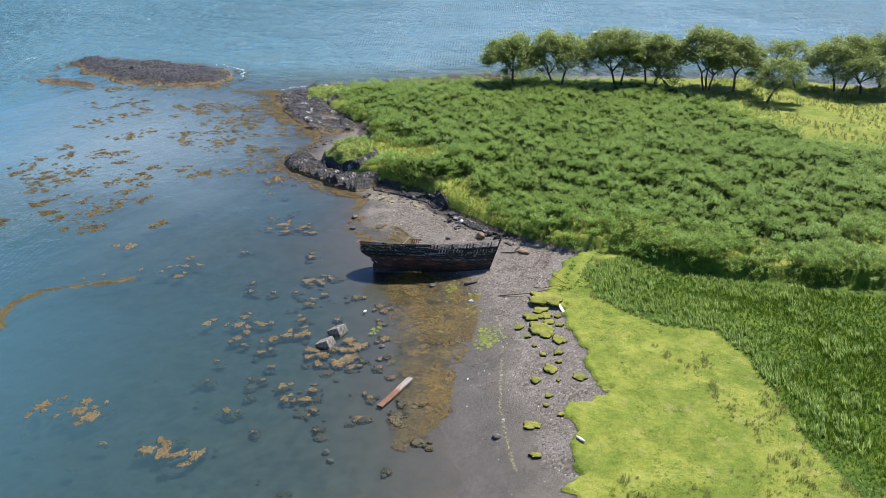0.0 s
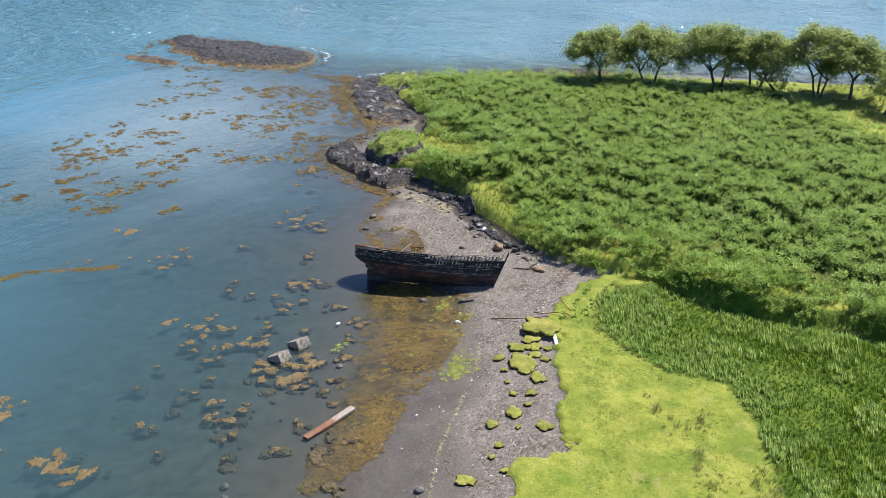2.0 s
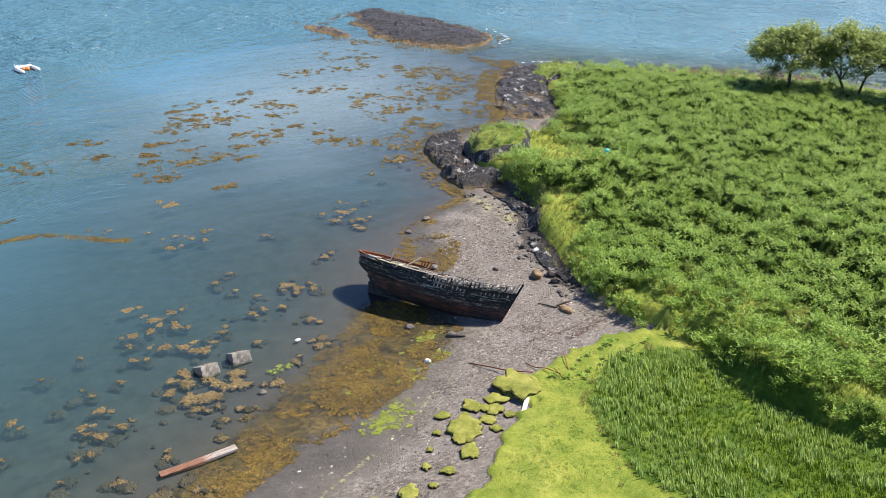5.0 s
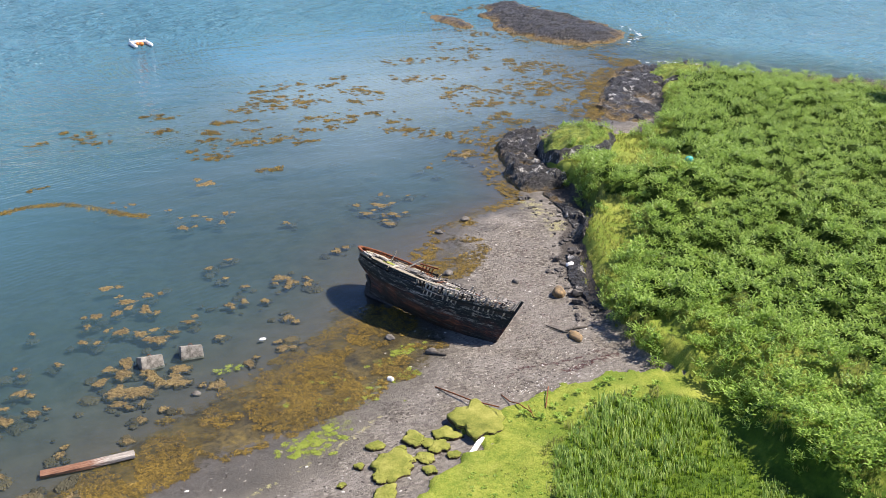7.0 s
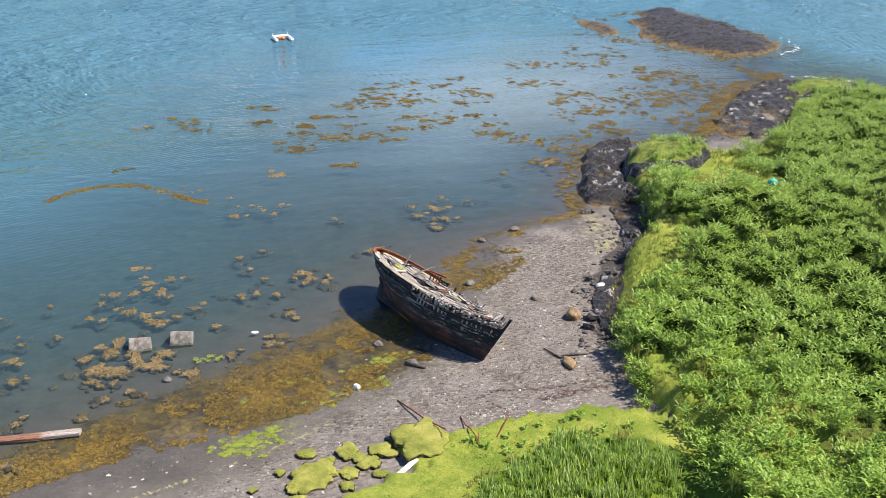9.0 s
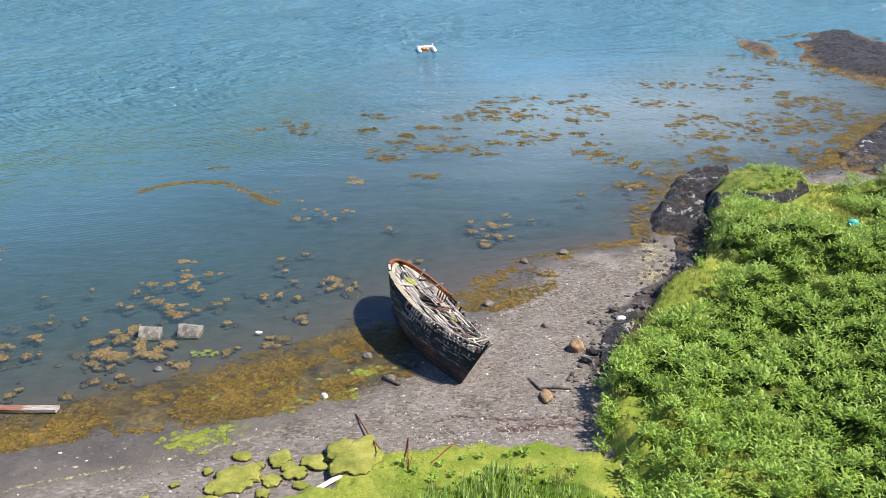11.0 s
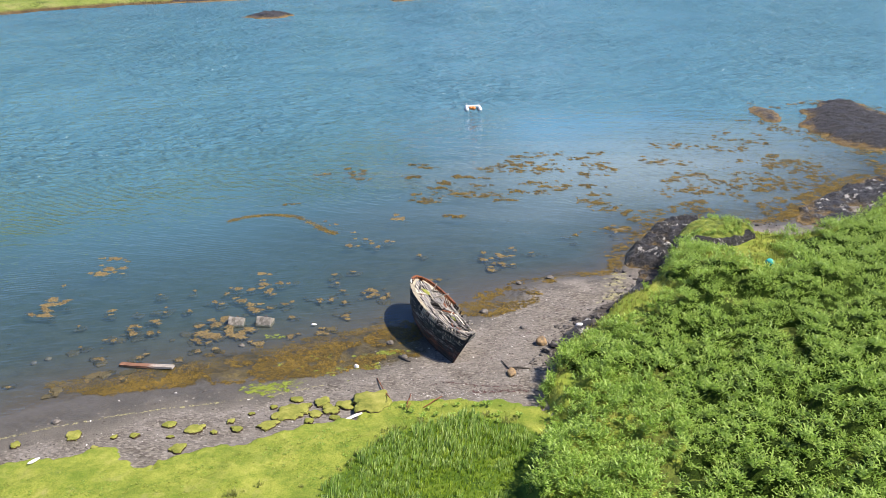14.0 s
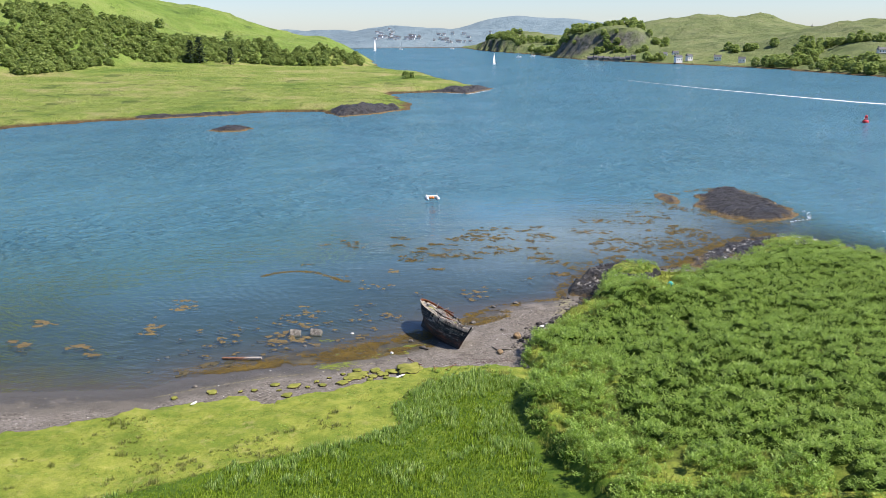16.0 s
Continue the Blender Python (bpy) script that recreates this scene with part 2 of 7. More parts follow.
def water_material():
    """Clear over the shallows, blue-green and cloudy with depth, rippled by wind."""
    m = Nodes("sea_water")
    p = m.position()
    depth = m.attr("depth")
    calm = m.attr("calm")
    fog = m.math("SUBTRACT", 1.0, m.math("POWER", 2.718, m.math("MULTIPLY", depth, -0.70)))
    patch = m.noise(p, 0.02, 4, 0.6)
    body = m.ramp(m.math("ADD", m.range(depth, 0.0, 6.0, 0.0, 0.8), m.math("MULTIPLY", patch, 0.2)), (0.08, (0.056, 0.070, 0.062)), (0.22, (0.044, 0.090, 0.095)), (0.45, (0.046, 0.114, 0.136)), (0.85, (0.060, 0.162, 0.222)))
    # pale silt plume, brightened further for sky reflected on the calm water
    silt_sheen = m.range(m.math("ADD", m.attr("silt_sheen"), m.math("MULTIPLY", m.math("SUBTRACT", m.noise(m.stretched(p, (0.16, 1.0, 1.0)), 0.11, 7, 0.7, 0.6), 0.5), 0.6)), 0.1, 1.0)
    body = m.mix(silt_sheen, body, (0.215, 0.275, 0.285))
    fog = m.math("MAXIMUM", fog, m.math("MULTIPLY", silt_sheen, 0.9))
    t = m.node("ShaderNodeBsdfTransparent")
    m.put(t.inputs["Color"], m.mix(m.range(depth, 0.0, 0.6), (0.97, 0.98, 0.975), (0.84, 0.945, 0.94)))
    d = m.node("ShaderNodeBsdfDiffuse")
    m.put(d.inputs["Color"], body)
    a = m.node("ShaderNodeMixShader")
    m.put(a.inputs[0], m.math("MULTIPLY", fog, 0.96)), m.link(t.outputs[0], a.inputs[1]), m.link(d.outputs[0], a.inputs[2])
    w1 = m.math("ADD", m.math("MULTIPLY", m.noise(m.stretched(p, (0.6, 1.0, 1.0)), 0.75, 4, 0.65, 0.5), 2.6), m.math("MULTIPLY", m.noise(m.stretched(p, (0.2, 1.0, 1.0)), 3.0, 2, 0.6, 0.8), 0.6))
    ripple = m.node("ShaderNodeTexWave")
    turned = m.node("ShaderNodeMapping")
    turned.inputs["Rotation"].default_value = (0, 0, 1.2)
    m.put(turned.inputs["Vector"], p), m.link(turned.outputs[0], ripple.inputs["Vector"])
    for key, v in (("Scale", 0.42), ("Distortion", 5.0), ("Detail", 2.0), ("Detail Scale", 0.35)):
        ripple.inputs[key].default_value = v
    w1 = m.math("ADD", w1, m.math("MULTIPLY", ripple.outputs["Fac"], m.range(m.noise(p, 0.07, 3), 0.42, 0.6, 0.15, 1.3)))
    w2 = m.noise(m.stretched(p, (0.8, 1.0, 1.0)), 0.42, 3, 0.6, 0.5)
    w3 = m.noise(m.stretched(p, (0.6, 1.0, 1.0)), 0.14, 3, 0.6, 0.4)
    gust = m.range(m.noise(p, 0.012, 4, 0.6), 0.35, 0.65, 0.45, 1.25)
    h = m.math("MULTIPLY", gust, m.math("ADD", m.math("MULTIPLY", w1, 0.5), m.math("ADD", m.math("MULTIPLY", w2, 5.0), m.math("ADD", m.math("MULTIPLY", w3, 4.0), m.math("MULTIPLY", m.noise(m.stretched(p, (0.22, 1.0, 1.0)), 0.30, 3, 0.65, 0.4), 4.0)))))
    strength = m.range(calm, 0.0, 1.0, 1.0, 0.10)
    b = m.node("ShaderNodeBump")
    m.put(b.inputs["Height"], h), m.put(b.inputs["Strength"], strength)
    b.inputs["Distance"].default_value = 0.45
    g = m.node("ShaderNodeBsdfGlossy")
    m.put(g.inputs["Roughness"], m.range(calm, 0.0, 1.0, 0.10, 0.10))
    m.link(b.outputs[0], g.inputs["Normal"]), m.link(b.outputs[0], d.inputs["Normal"])
    f = m.node("ShaderNodeFresnel")
    m.put(f.inputs["IOR"], m.range(calm, 0.0, 1.0, 1.28, 1.33))
    m.link(b.outputs[0], f.inputs["Normal"])
    s = m.node("ShaderNodeMixShader")
    m.link(f.outputs[0], s.inputs[0]), m.link(a.outputs[0], s.inputs[1]), m.link(g.outputs[0], s.inputs[2])
    m.link(s.outputs[0], m.out.inputs["Surface"])
    return m.mat


def kelp_material():
    """Golden wrack, knobbly, with brown hollows; dark olive where it hangs under water."""
    m = Nodes("kelp_mat")
    p = m.position()
    n = m.math("ADD", m.math("MULTIPLY", m.noise(p, 5.0, 5, 0.75), 0.75), m.math("MULTIPLY", m.noise(p, 0.5, 3), 0.25))
    c = m.ramp(n, (0.37, (0.040, 0.030, 0.013)), (0.48, (0.115, 0.082, 0.032)), (0.59, (0.20, 0.145, 0.055)), (0.73, (0.31, 0.24, 0.10)))
    c = m.mix(m.range(m.sep(p, "Z"), -0.10, 0.0), (0.035, 0.030, 0.014), c)
    return m.done(c, 0.6, m.bump(m.noise(p, 11.0, 5, 0.75), 1.0, 0.10), spec=0.3)


def wood_material(name, dark, mid, light, paint=None, paint_level=0.5, rust=0.0, rough=0.85, grain=(1.0, 9.0, 9.0), island=True):
    """Weathered timber with grain along its length, and flakes of old paint."""
    m = Nodes(name)
    p = m.coords()
    g = m.noise(m.stretched(p, grain), 2.2, 7, 0.7, 0.3)
    rnd = m.one()
    c = m.ramp(m.math("ADD", m.math("MULTIPLY", g, 0.75), m.math("MULTIPLY", rnd, 0.16)), (0.3, dark), (0.55, mid), (0.8, light))
    if paint:
        flake = m.range(m.math("ADD", m.noise(m.stretched(p, (0.7, 2.4, 2.4)), 1.5, 8, 0.75), m.math("MULTIPLY", m.math("SUBTRACT", rnd, 0.5), 0.12)), paint_level, paint_level + 0.06)
        c = m.mix(flake, c, paint)
    if rust:
        c = m.mix(m.range(m.noise(p, 0.9, 7, 0.7), 0.62 - rust * 0.3, 0.70 - rust * 0.3), c, (0.16, 0.045, 0.015))
    return m.done(c, rough, m.bump(g, 0.6, 0.03), spec=0.3)


def plain_material(name, a, b, scale=3.0, rough=0.8, metal=0.0, bump=0.3, detail=6):
    m = Nodes(name)
    p = m.coords()
    n = m.noise(p, scale, detail, 0.7)
    return m.done(m.ramp(n, (0.35, a), (0.68, b)), rough, m.bump(m.noise(p, scale * 6, 4, 0.7), bump, 0.03), metal, 0.4)


M_GROUND, M_ROCK, M_WATER = ground_material(), rock_material(), water_material()
M_FERN = leaf_material("bracken_leaf", (0.044, 0.096, 0.011), (0.176, 0.298, 0.034), (0.41, 0.55, 0.135), 0.42, 0.42, 0.4, 0.24)
M_GRASS = leaf_material("rush_blade", (0.10, 0.20, 0.026), (0.23, 0.365, 0.06), (0.48, 0.585, 0.20), 0.42, 0.5, 0.3, 0.4)
M_LUSH = leaf_material("lush_blade", (0.060, 0.120, 0.007), (0.140, 0.230, 0.016), (0.27, 0.36, 0.045), 0.6, 0.04, 0.3, 0.05)
M_STRAW = leaf_material("dry_grass_blade", (0.14, 0.19, 0.03), (0.26, 0.30, 0.055), (0.38, 0.38, 0.12), 0.7, 0.45)
M_TREE = leaf_material("tree_leaf", (0.075, 0.115, 0.026), (0.20, 0.265, 0.062), (0.37, 0.44, 0.13), 0.6, 0.30, 0.5)
M_BARK = plain_material("tree_bark", (0.03, 0.026, 0.02), (0.12, 0.105, 0.085), 4.0)
M_WEED = leaf_material("kelp", (0.026, 0.022, 0.011), (0.115, 0.083, 0.020), (0.33, 0.215, 0.034), 0.5, 0.2, 0.3, 0.3)
M_SUNKEN = leaf_material("sunken_kelp", (0.035, 0.034, 0.022), (0.06, 0.055, 0.032), (0.10, 0.08, 0.04), 0.6, 0.1, 0.6)
def hull_material(name, wet_red, scuff):
    """Old tarred planking: black-green topsides with pale scuffs and flaked paint, rust-brown bilges, black and weedy at the keel."""
    m = Nodes(name)
    p = m.coords()
    z = m.sep(p, "Z")
    g = m.noise(m.stretched(p, (0.55, 3.0, 7.0)), 2.0, 8, 0.75, 0.4)
    rnd = m.one()
    top = m.ramp(m.math("ADD", m.math("MULTIPLY", g, 0.8), m.math("MULTIPLY", rnd, 0.14)), (0.36, (0.007, 0.010, 0.010)), (0.54, (0.016, 0.022, 0.022)), (0.64, (0.052, 0.060, 0.056)), (0.75, (0.36, 0.35, 0.31)))
    low = m.ramp(g, (0.34, (0.018, 0.012, 0.010)), (0.48, (0.085, 0.030, 0.018)), (0.60, (0.21, 0.075, 0.036)), (0.76, (0.33, 0.22, 0.15)))
    edge = m.math("ADD", z, m.math("MULTIPLY", m.math("SUBTRACT", m.noise(m.stretched(p, (0.3, 1.0, 1.0)), 1.1, 6, 0.7), 0.5), 3.2))
    c = m.mix(m.math("MULTIPLY", m.range(edge, 1.55, 2.1, 1.0, 0.0), m.range(m.noise(m.stretched(p, (0.5, 1.0, 1.6)), 0.9, 5, 0.7), 0.42, 0.58, 0.15, wet_red)), top, low)
    c = m.mix(m.range(edge, 0.55, 1.15, 0.92, 0.0), c, (0.012, 0.013, 0.010))
    worn = m.range(m.math("ADD", m.noise(m.stretched(p, (0.6, 2.0, 3.6)), 1.7, 9, 0.8), m.math("MULTIPLY", m.math("SUBTRACT", rnd, 0.5), 0.10)), scuff, scuff + 0.05)
    c = m.mix(m.math("MULTIPLY", worn, m.range(z, 1.2, 2.4, 0.15, 0.9)), c, (0.36, 0.35, 0.31))
    return m.done(c, 0.75, m.bump(g, 0.8, 0.04), spec=0.35)


M_TAR = hull_material("tarred_planking", 0.95, 0.57)
M_TAR_BARE = hull_material("flaking_planking", 0.7, 0.53)
M_GREY = wood_material("bleached_timber", (0.10, 0.095, 0.085), (0.27, 0.25, 0.225), (0.52, 0.49, 0.44))
M_PALE = wood_material("pale_timber", (0.26, 0.23, 0.17), (0.50, 0.45, 0.36), (0.70, 0.65, 0.56))
M_CREAM = wood_material("cream_painted_timber", (0.10, 0.09, 0.07), (0.34, 0.30, 0.21), (0.66, 0.60, 0.45))
M_RUST = plain_material("rusty_iron", (0.07, 0.022, 0.010), (0.30, 0.10, 0.035), 5.0, 0.85, 0.2)
M_DARK = plain_material("dark_timber", (0.012, 0.010, 0.009), (0.05, 0.045, 0.04), 3.0)

# ---- plan of the shore (metres) ----
TABLE = np.random.RandomState(7).rand(256, 256)


def vnoise(x, y, scale, shift=0.0):
    """Smooth value noise in -1..1 over a plan."""
    x, y = np.asarray(x) / scale + 17.3 + shift, np.asarray(y) / scale + 5.1 + shift * 1.7
    i, j = np.floor(x).astype(int), np.floor(y).astype(int)
    u, v = x - i, y - j
    u, v = u * u * (3 - 2 * u), v * v * (3 - 2 * v)
    a, b = TABLE[i % 256, j % 256], TABLE[(i + 1) % 256, j % 256]
    c, d = TABLE[i % 256, (j + 1) % 256], TABLE[(i + 1) % 256, (j + 1) % 256]
    return 2 * ((a * (1 - u) + b * u) * (1 - v) + (c * (1 - u) + d * u) * v) - 1


def fbm(x, y, scale, octaves=4, shift=0.0):
    return sum(vnoise(x, y, scale / 2 ** k, shift + 3.7 * k) * 0.5 ** k for k in range(octaves))


def smooth(v, lo=0.0, hi=1.0):
    v = np.clip((np.asarray(v, float) - lo) / (hi - lo), 0, 1)
    return v * v * (3 - 2 * v)


def inside(poly, x, y):
    """Signed distance to an outline: positive inside."""
    x, y = np.asarray(x, float), np.asarray(y, float)
    best, odd = np.full(x.shape, 1e18), np.zeros(x.shape, bool)
    for (ax, ay), (bx, by) in zip(poly, poly[1:] + poly[:1]):
        dx, dy = bx - ax, by - ay
        t = np.clip(((x - ax) * dx + (y - ay) * dy) / (dx * dx + dy * dy), 0, 1)
        best = np.minimum(best, (x - ax - t * dx) ** 2 + (y - ay - t * dy) ** 2)
        if dy:
            odd ^= ((ay > y) != (by > y)) & (x < dx * (y - ay) / dy + ax)
    return np.where(odd, 1, -1) * np.sqrt(best)


COAST = [(-900, -60), (-160, -34), (-90, -24), (-59, -21), (-46, -21.5), (-38, -20.5), (-31, -14.5), (-23, -11), (-15, -6), (-9, -3), (-4, 1), (0, 6), (4, 10.5), (8, 14.5),
         (13, 18), (20, 20.5), (22, 25), (26, 35), (31, 39.5), (40, 40.5), (47, 42), (52, 49), (62, 60), (72, 66), (80, 63), (86, 53), (95, 42),
         (103, 33), (112, 20), (120, 4), (125, -14), (131, -36), (136, -70), (150, -150), (220, -420), (300, -900), (-900, -900)]
TURF = [(-900, -85), (-120, -62), (-64, -45), (-49, -37), (-39, -32), (-33, -28.5), (-28, -28), (-25, -26), (-20, -28.5), (-18.5, -26), (-14, -24.6), (-11, -23), (-9, -21),
        (-6.5, -20.3), (-4, -19.5), (-6, -16.5), (-5, -15.2), (-2.5, -16.6), (3, -15.6), (7.5, -15.6), (12, -18), (60, -30), (60, -900), (-900, -900)]
BANK = [(26, 20), (23.5, 13), (21, 8.5), (16.5, 3), (13.2, -3), (12, -8), (10.5, -14), (10.5, -18), (12, -22), (10.5, -26), (9, -32), (9.5, -38), (11, -45), (14, -52), (18, -66), (20, -900),
        (280, -900), (205, -420), (138, -150), (126, -70), (120, -36), (116, -14), (111, 2), (104, 17), (97, 29), (89, 40), (82, 50), (76, 57), (68, 55), (60, 47), (53, 37), (44, 31),
        (36, 33), (30, 32), (26.5, 27)]
FERN = [(28.2, 18.6), (25.6, 14.5), (24.0, 10.4), (26.0, 7.4), (24.4, 4.0), (21.4, 0.2), (18.2, -3.2), (14.8, -6.5), (12.5, -10), (11.8, -14), (12, -18), (13, -22), (11.3, -27), (10, -33), (10.5, -39), (12, -45), (15, -52), (25, -56), (36, -58),
        (66, -60), (66, -46), (72, -38), (85, -24), (94, -14), (104, -8), (104, 8), (99, 19), (93, 29), (85, 41), (78, 49), (70, 52), (62, 45), (54, 36), (46, 28),
        (43, 28.5), (42, 24), (41, 19), (39.5, 12.6), (34.4, 10.4), (31.6, 15), (30.2, 19.8)]
LUSH = [(4, -19), (-2, -22.5), (-4, -26), (-6, -31), (-5, -36), (-9.5, -40), (-16.5, -43.8), (-22, -46.5), (-28, -50.5), (-37, -55.5), (-48, -66), (-60, -200), (40, -200), (30, -52), (17, -56), (13, -44), (11, -32), (12.5, -24), (9, -20)]
WEED_BELT = [(-36, -14), (-28, -9.5), (-21, -6), (-11, -1), (-6, 4.5), (-2.5, 2), (-0.8, -5), (-4, -8), (-8, -9.8), (-14, -11.5), (-21, -12.5), (-30, -15.5)]
WEED_POOL = [(1, 5), (4, 11.5), (8.5, 15.8), (12.5, 17.6), (13, 16.4), (11.2, 13), (9.8, 8.6), (6.5, 4.6)]
WEED_REEF = [(24, 39), (30, 37), (40, 42), (50, 48), (62, 62), (72, 70), (74, 86), (64, 92), (56, 82), (50, 66), (40, 52), (30, 45)]


def shore_height(x, y):
    """Height of the ground over the plan, and the distances that its cover goes by."""
    dc = inside(COAST, x, y) + 0.7 * fbm(x, y, 9, 3) + 0.25 * fbm(x, y, 2.2, 2, 4.0)
    dt = inside(TURF, x, y) + 0.6 * fbm(x, y, 3.2, 2, 1.0) + 0.6 * vnoise(x, y, 1.5, 9.0) + 0.35 * vnoise(x, y, 0.6, 12.0)
    db = inside(BANK, x, y) + 0.9 * fbm(x, y, 6, 3, 2.0)
    open_sea = smooth(x - 0.35 * y, 48, 75)
    slope = 0.040 + 0.04 * smooth(x, 0, 14) + 0.16 * open_sea
    z = np.where(dc > 0, 1.15 * (1 - np.exp(-np.maximum(dc, 0) * 0.075)), np.maximum(slope * dc, -7.0))
    z = np.where(dc < -30, np.maximum(z - 0.03 * (-30 - dc), -8.0), z)
    z = z + 0.05 * fbm(x, y, 3, 3, 6.0) * smooth(dc, -3, 3)
    z = z + 0.34 * smooth(dt, -0.05, 0.22) + 0.12 * smooth(dt, 0, 6) + 0.10 * fbm(x, y, 2.5, 3, 3.0) * smooth(dt, 0.3, 2)
    z = z + (1.35 + 0.3 * vnoise(x, y, 9, 8.0)) * smooth(db, -0.25, 1.5) + 0.75 * smooth(db, 2, 26) + 0.35 * fbm(x, y, 14, 3, 5.0) * smooth(db, 1, 8)
    z = z + 1.7 * np.exp(-((x - 30) / 8) ** 2 - ((y - 12) / 9) ** 2) * smooth(db, -0.2, 1.6)
    z = z + 0.95 * np.abs(fbm(x, y, 4.5, 3, 17.0)) * smooth(db, 0.3, 2) * (1 - smooth(db, 9, 15)) * smooth(-np.asarray(y), 8, 16)
    return z, dc, dt, db


def sheet(name, xs, ys, z, material, attributes):
    """One sheet of ground or water over a plan of rows and columns."""
    nx, ny = len(xs), len(ys)
    X, Y = np.meshgrid(xs, ys)
    co = np.stack([X, Y, z], -1).reshape(-1, 3).astype(np.float32)
    i = (np.arange(ny - 1)[:, None] * nx + np.arange(nx - 1)[None, :]).reshape(-1)
    quads = np.stack([i, i + 1, i + 1 + nx, i + nx], 1).astype(np.int32)
    return mesh_of(name, co, quads, material, attributes)


def mesh_of(name, co, faces, material, attributes=None, smooth_faces=True):
    """A mesh from arrays of corners and of triangles or quads."""
    me = bpy.data.meshes.new(name)
    n = faces.shape[1]
    me.vertices.add(len(co)), me.loops.add(faces.size), me.polygons.add(len(faces))
    me.vertices.foreach_set("co", np.ascontiguousarray(co, np.float32).ravel())
    me.loops.foreach_set("vertex_index", np.ascontiguousarray(faces, np.int32).ravel())
    me.polygons.foreach_set("loop_start", np.arange(0, faces.size, n, dtype=np.int32))
    me.polygons.foreach_set("use_smooth", np.full(len(faces), smooth_faces))
    for key, values in (attributes or {}).items():
        me.attributes.new(key, "FLOAT", "POINT").data.foreach_set("value", np.ascontiguousarray(values, np.float32).ravel())
    me.update(calc_edges=True)
    me.materials.append(material)
    return me


def spread(lo, hi, step, far, grow=1.22):
    """Even steps between lo and hi, then ever longer ones out to far on both sides."""
    mid, out, d, s = list(np.arange(lo, hi + step / 2, step)), [], 0.0, step
    while d < far:
        s *= grow
        d += s
        out.append(d)
    return np.array([lo - v for v in reversed(out)] + mid + [mid[-1] + v for v in out])


gx, gy = spread(-62, 132, 0.5, 4300), spread(-64, 92, 0.45, 4300)
gx = np.sort(np.concatenate([gx[(gx < -40) | (gx > 12)], np.arange(-39.9, 12, 0.27)]))
gx = gx[(gx < 62) | (gx > 131) | (np.arange(len(gx)) % 2 == 0)]
gy = np.sort(np.concatenate([gy[(gy < -40) | (gy > -12)], np.arange(-39.9, -12, 0.25)]))
GX, GY = np.meshgrid(gx, gy)
GZ, DC, DT, DB = shore_height(GX, GY)
FERN_D = inside(FERN, GX, GY)
weed_mask = np.maximum.reduce([smooth(inside(WEED_BELT, GX, GY), -2.5, 2.5), 0.5 * smooth(inside(WEED_POOL, GX, GY), -2.2, 2.2), 0.72 * smooth(inside(WEED_REEF, GX, GY), -4, 4)])
weed_mask = np.maximum(weed_mask, 0.62 * smooth(DC, -2.4, -0.6) * (1 - smooth(DC, 0.3, 1.8)) * smooth(GX, 4, 12) * (GX < 110))
algae_mask = np.zeros_like(GX)
for ax, ay, ar in ((-15, -14.0, 2.2), (-12.6, -12.6, 1.6), (-7.0, -8.8, 1.3), (-4.2, -5.2, 1.6), (-9, -9.5, 1.6), (-6, -6.2, 1.6), (-10.5, -10.6, 1.3), (-17.2, -1.6, 1.0)):
    algae_mask = np.maximum(algae_mask, 0.62 * smooth(1.6 - np.hypot(GX - ax, (GY - ay) * 1.5) / ar))
rock_mask = smooth(DB, -3.0, -0.4) * smooth(1.0 - DB, 0, 0.6) * smooth(GY, -12, -3) * (1 - smooth(5.5 - np.hypot(GX - 41.5, GY - 38), 0, 1.5))
me = sheet("ground", gx, gy, GZ, M_GROUND, {"sand": smooth(DC, 3.5, 5.5) * (1 - smooth(DC + 1.2 * fbm(GX, GY, 5, 2, 3.3), 7.5, 10)) * smooth(-GX, -2, 5), "turf": np.maximum(smooth(DT, -0.15, 0.15), smooth(DB, 0.1, 0.7)), "weed": weed_mask, "algae": algae_mask, "rock": rock_mask * (DC > -2),
                                           "lush": smooth(np.maximum(inside(LUSH, GX, GY), np.where((FERN_D < 0) & (GY < -14) & (GX < 66), DB - 2.2, -9)), -1.2, 1.2), "fern": 0.85 * np.where(GY < -12, smooth(FERN_D, 1.0, 9.0), smooth(FERN_D, -1.5, 0.5))})
tagged(new("ground", me), "shingle beach, moss turf and bracken slope by the sea", "ground", kind="structure")

wx, wy = spread(-62, 132, 1.4, 4300, 1.2), spread(-64, 130, 1.3, 4300, 1.2)
WX, WY = np.meshgrid(wx, wy)
WZ, WDC, _, _ = shore_height(WX, WY)
bay = smooth(-WDC, 2, 60)
me = sheet("water", wx, wy, np.zeros_like(WX), M_WATER, {"silt_sheen": 0.68 * np.exp(-((WX - 34) / 42) ** 2 - ((WY - 68 - 0.35 * (WX - 36)) / 34) ** 2) * (1 - smooth(WX - 0.35 * WY, 38, 56)), "depth": np.maximum(0.004 - WZ, 0), "calm": np.maximum((1 - smooth(np.hypot((WX - 8) * np.where(WX < 8, 0.6, 1.0), WY - 12), 30, 80)) * (1 - smooth(WX - 0.35 * WY, 45, 70)), 0.9 * (1 - smooth(np.hypot((WX - 34) * 0.8, WY - 78), 30, 62)))})
tagged(new("water", me), "clear blue-green sea water with wind ripples", "water", kind="structure")


def ground_z(x, y):
    return float(shore_height(np.array([x]), np.array([y]))[0][0])


# ---- building tools ----
def part(name, mesh, parent, label="", m=None):
    """One mesh as a part under a thing or under a part."""
    ob = new(name, mesh)
    ob.parent = parent
    if m is not None:
        ob.matrix_basis = m
    if label:
        ob["label"] = label
    return ob


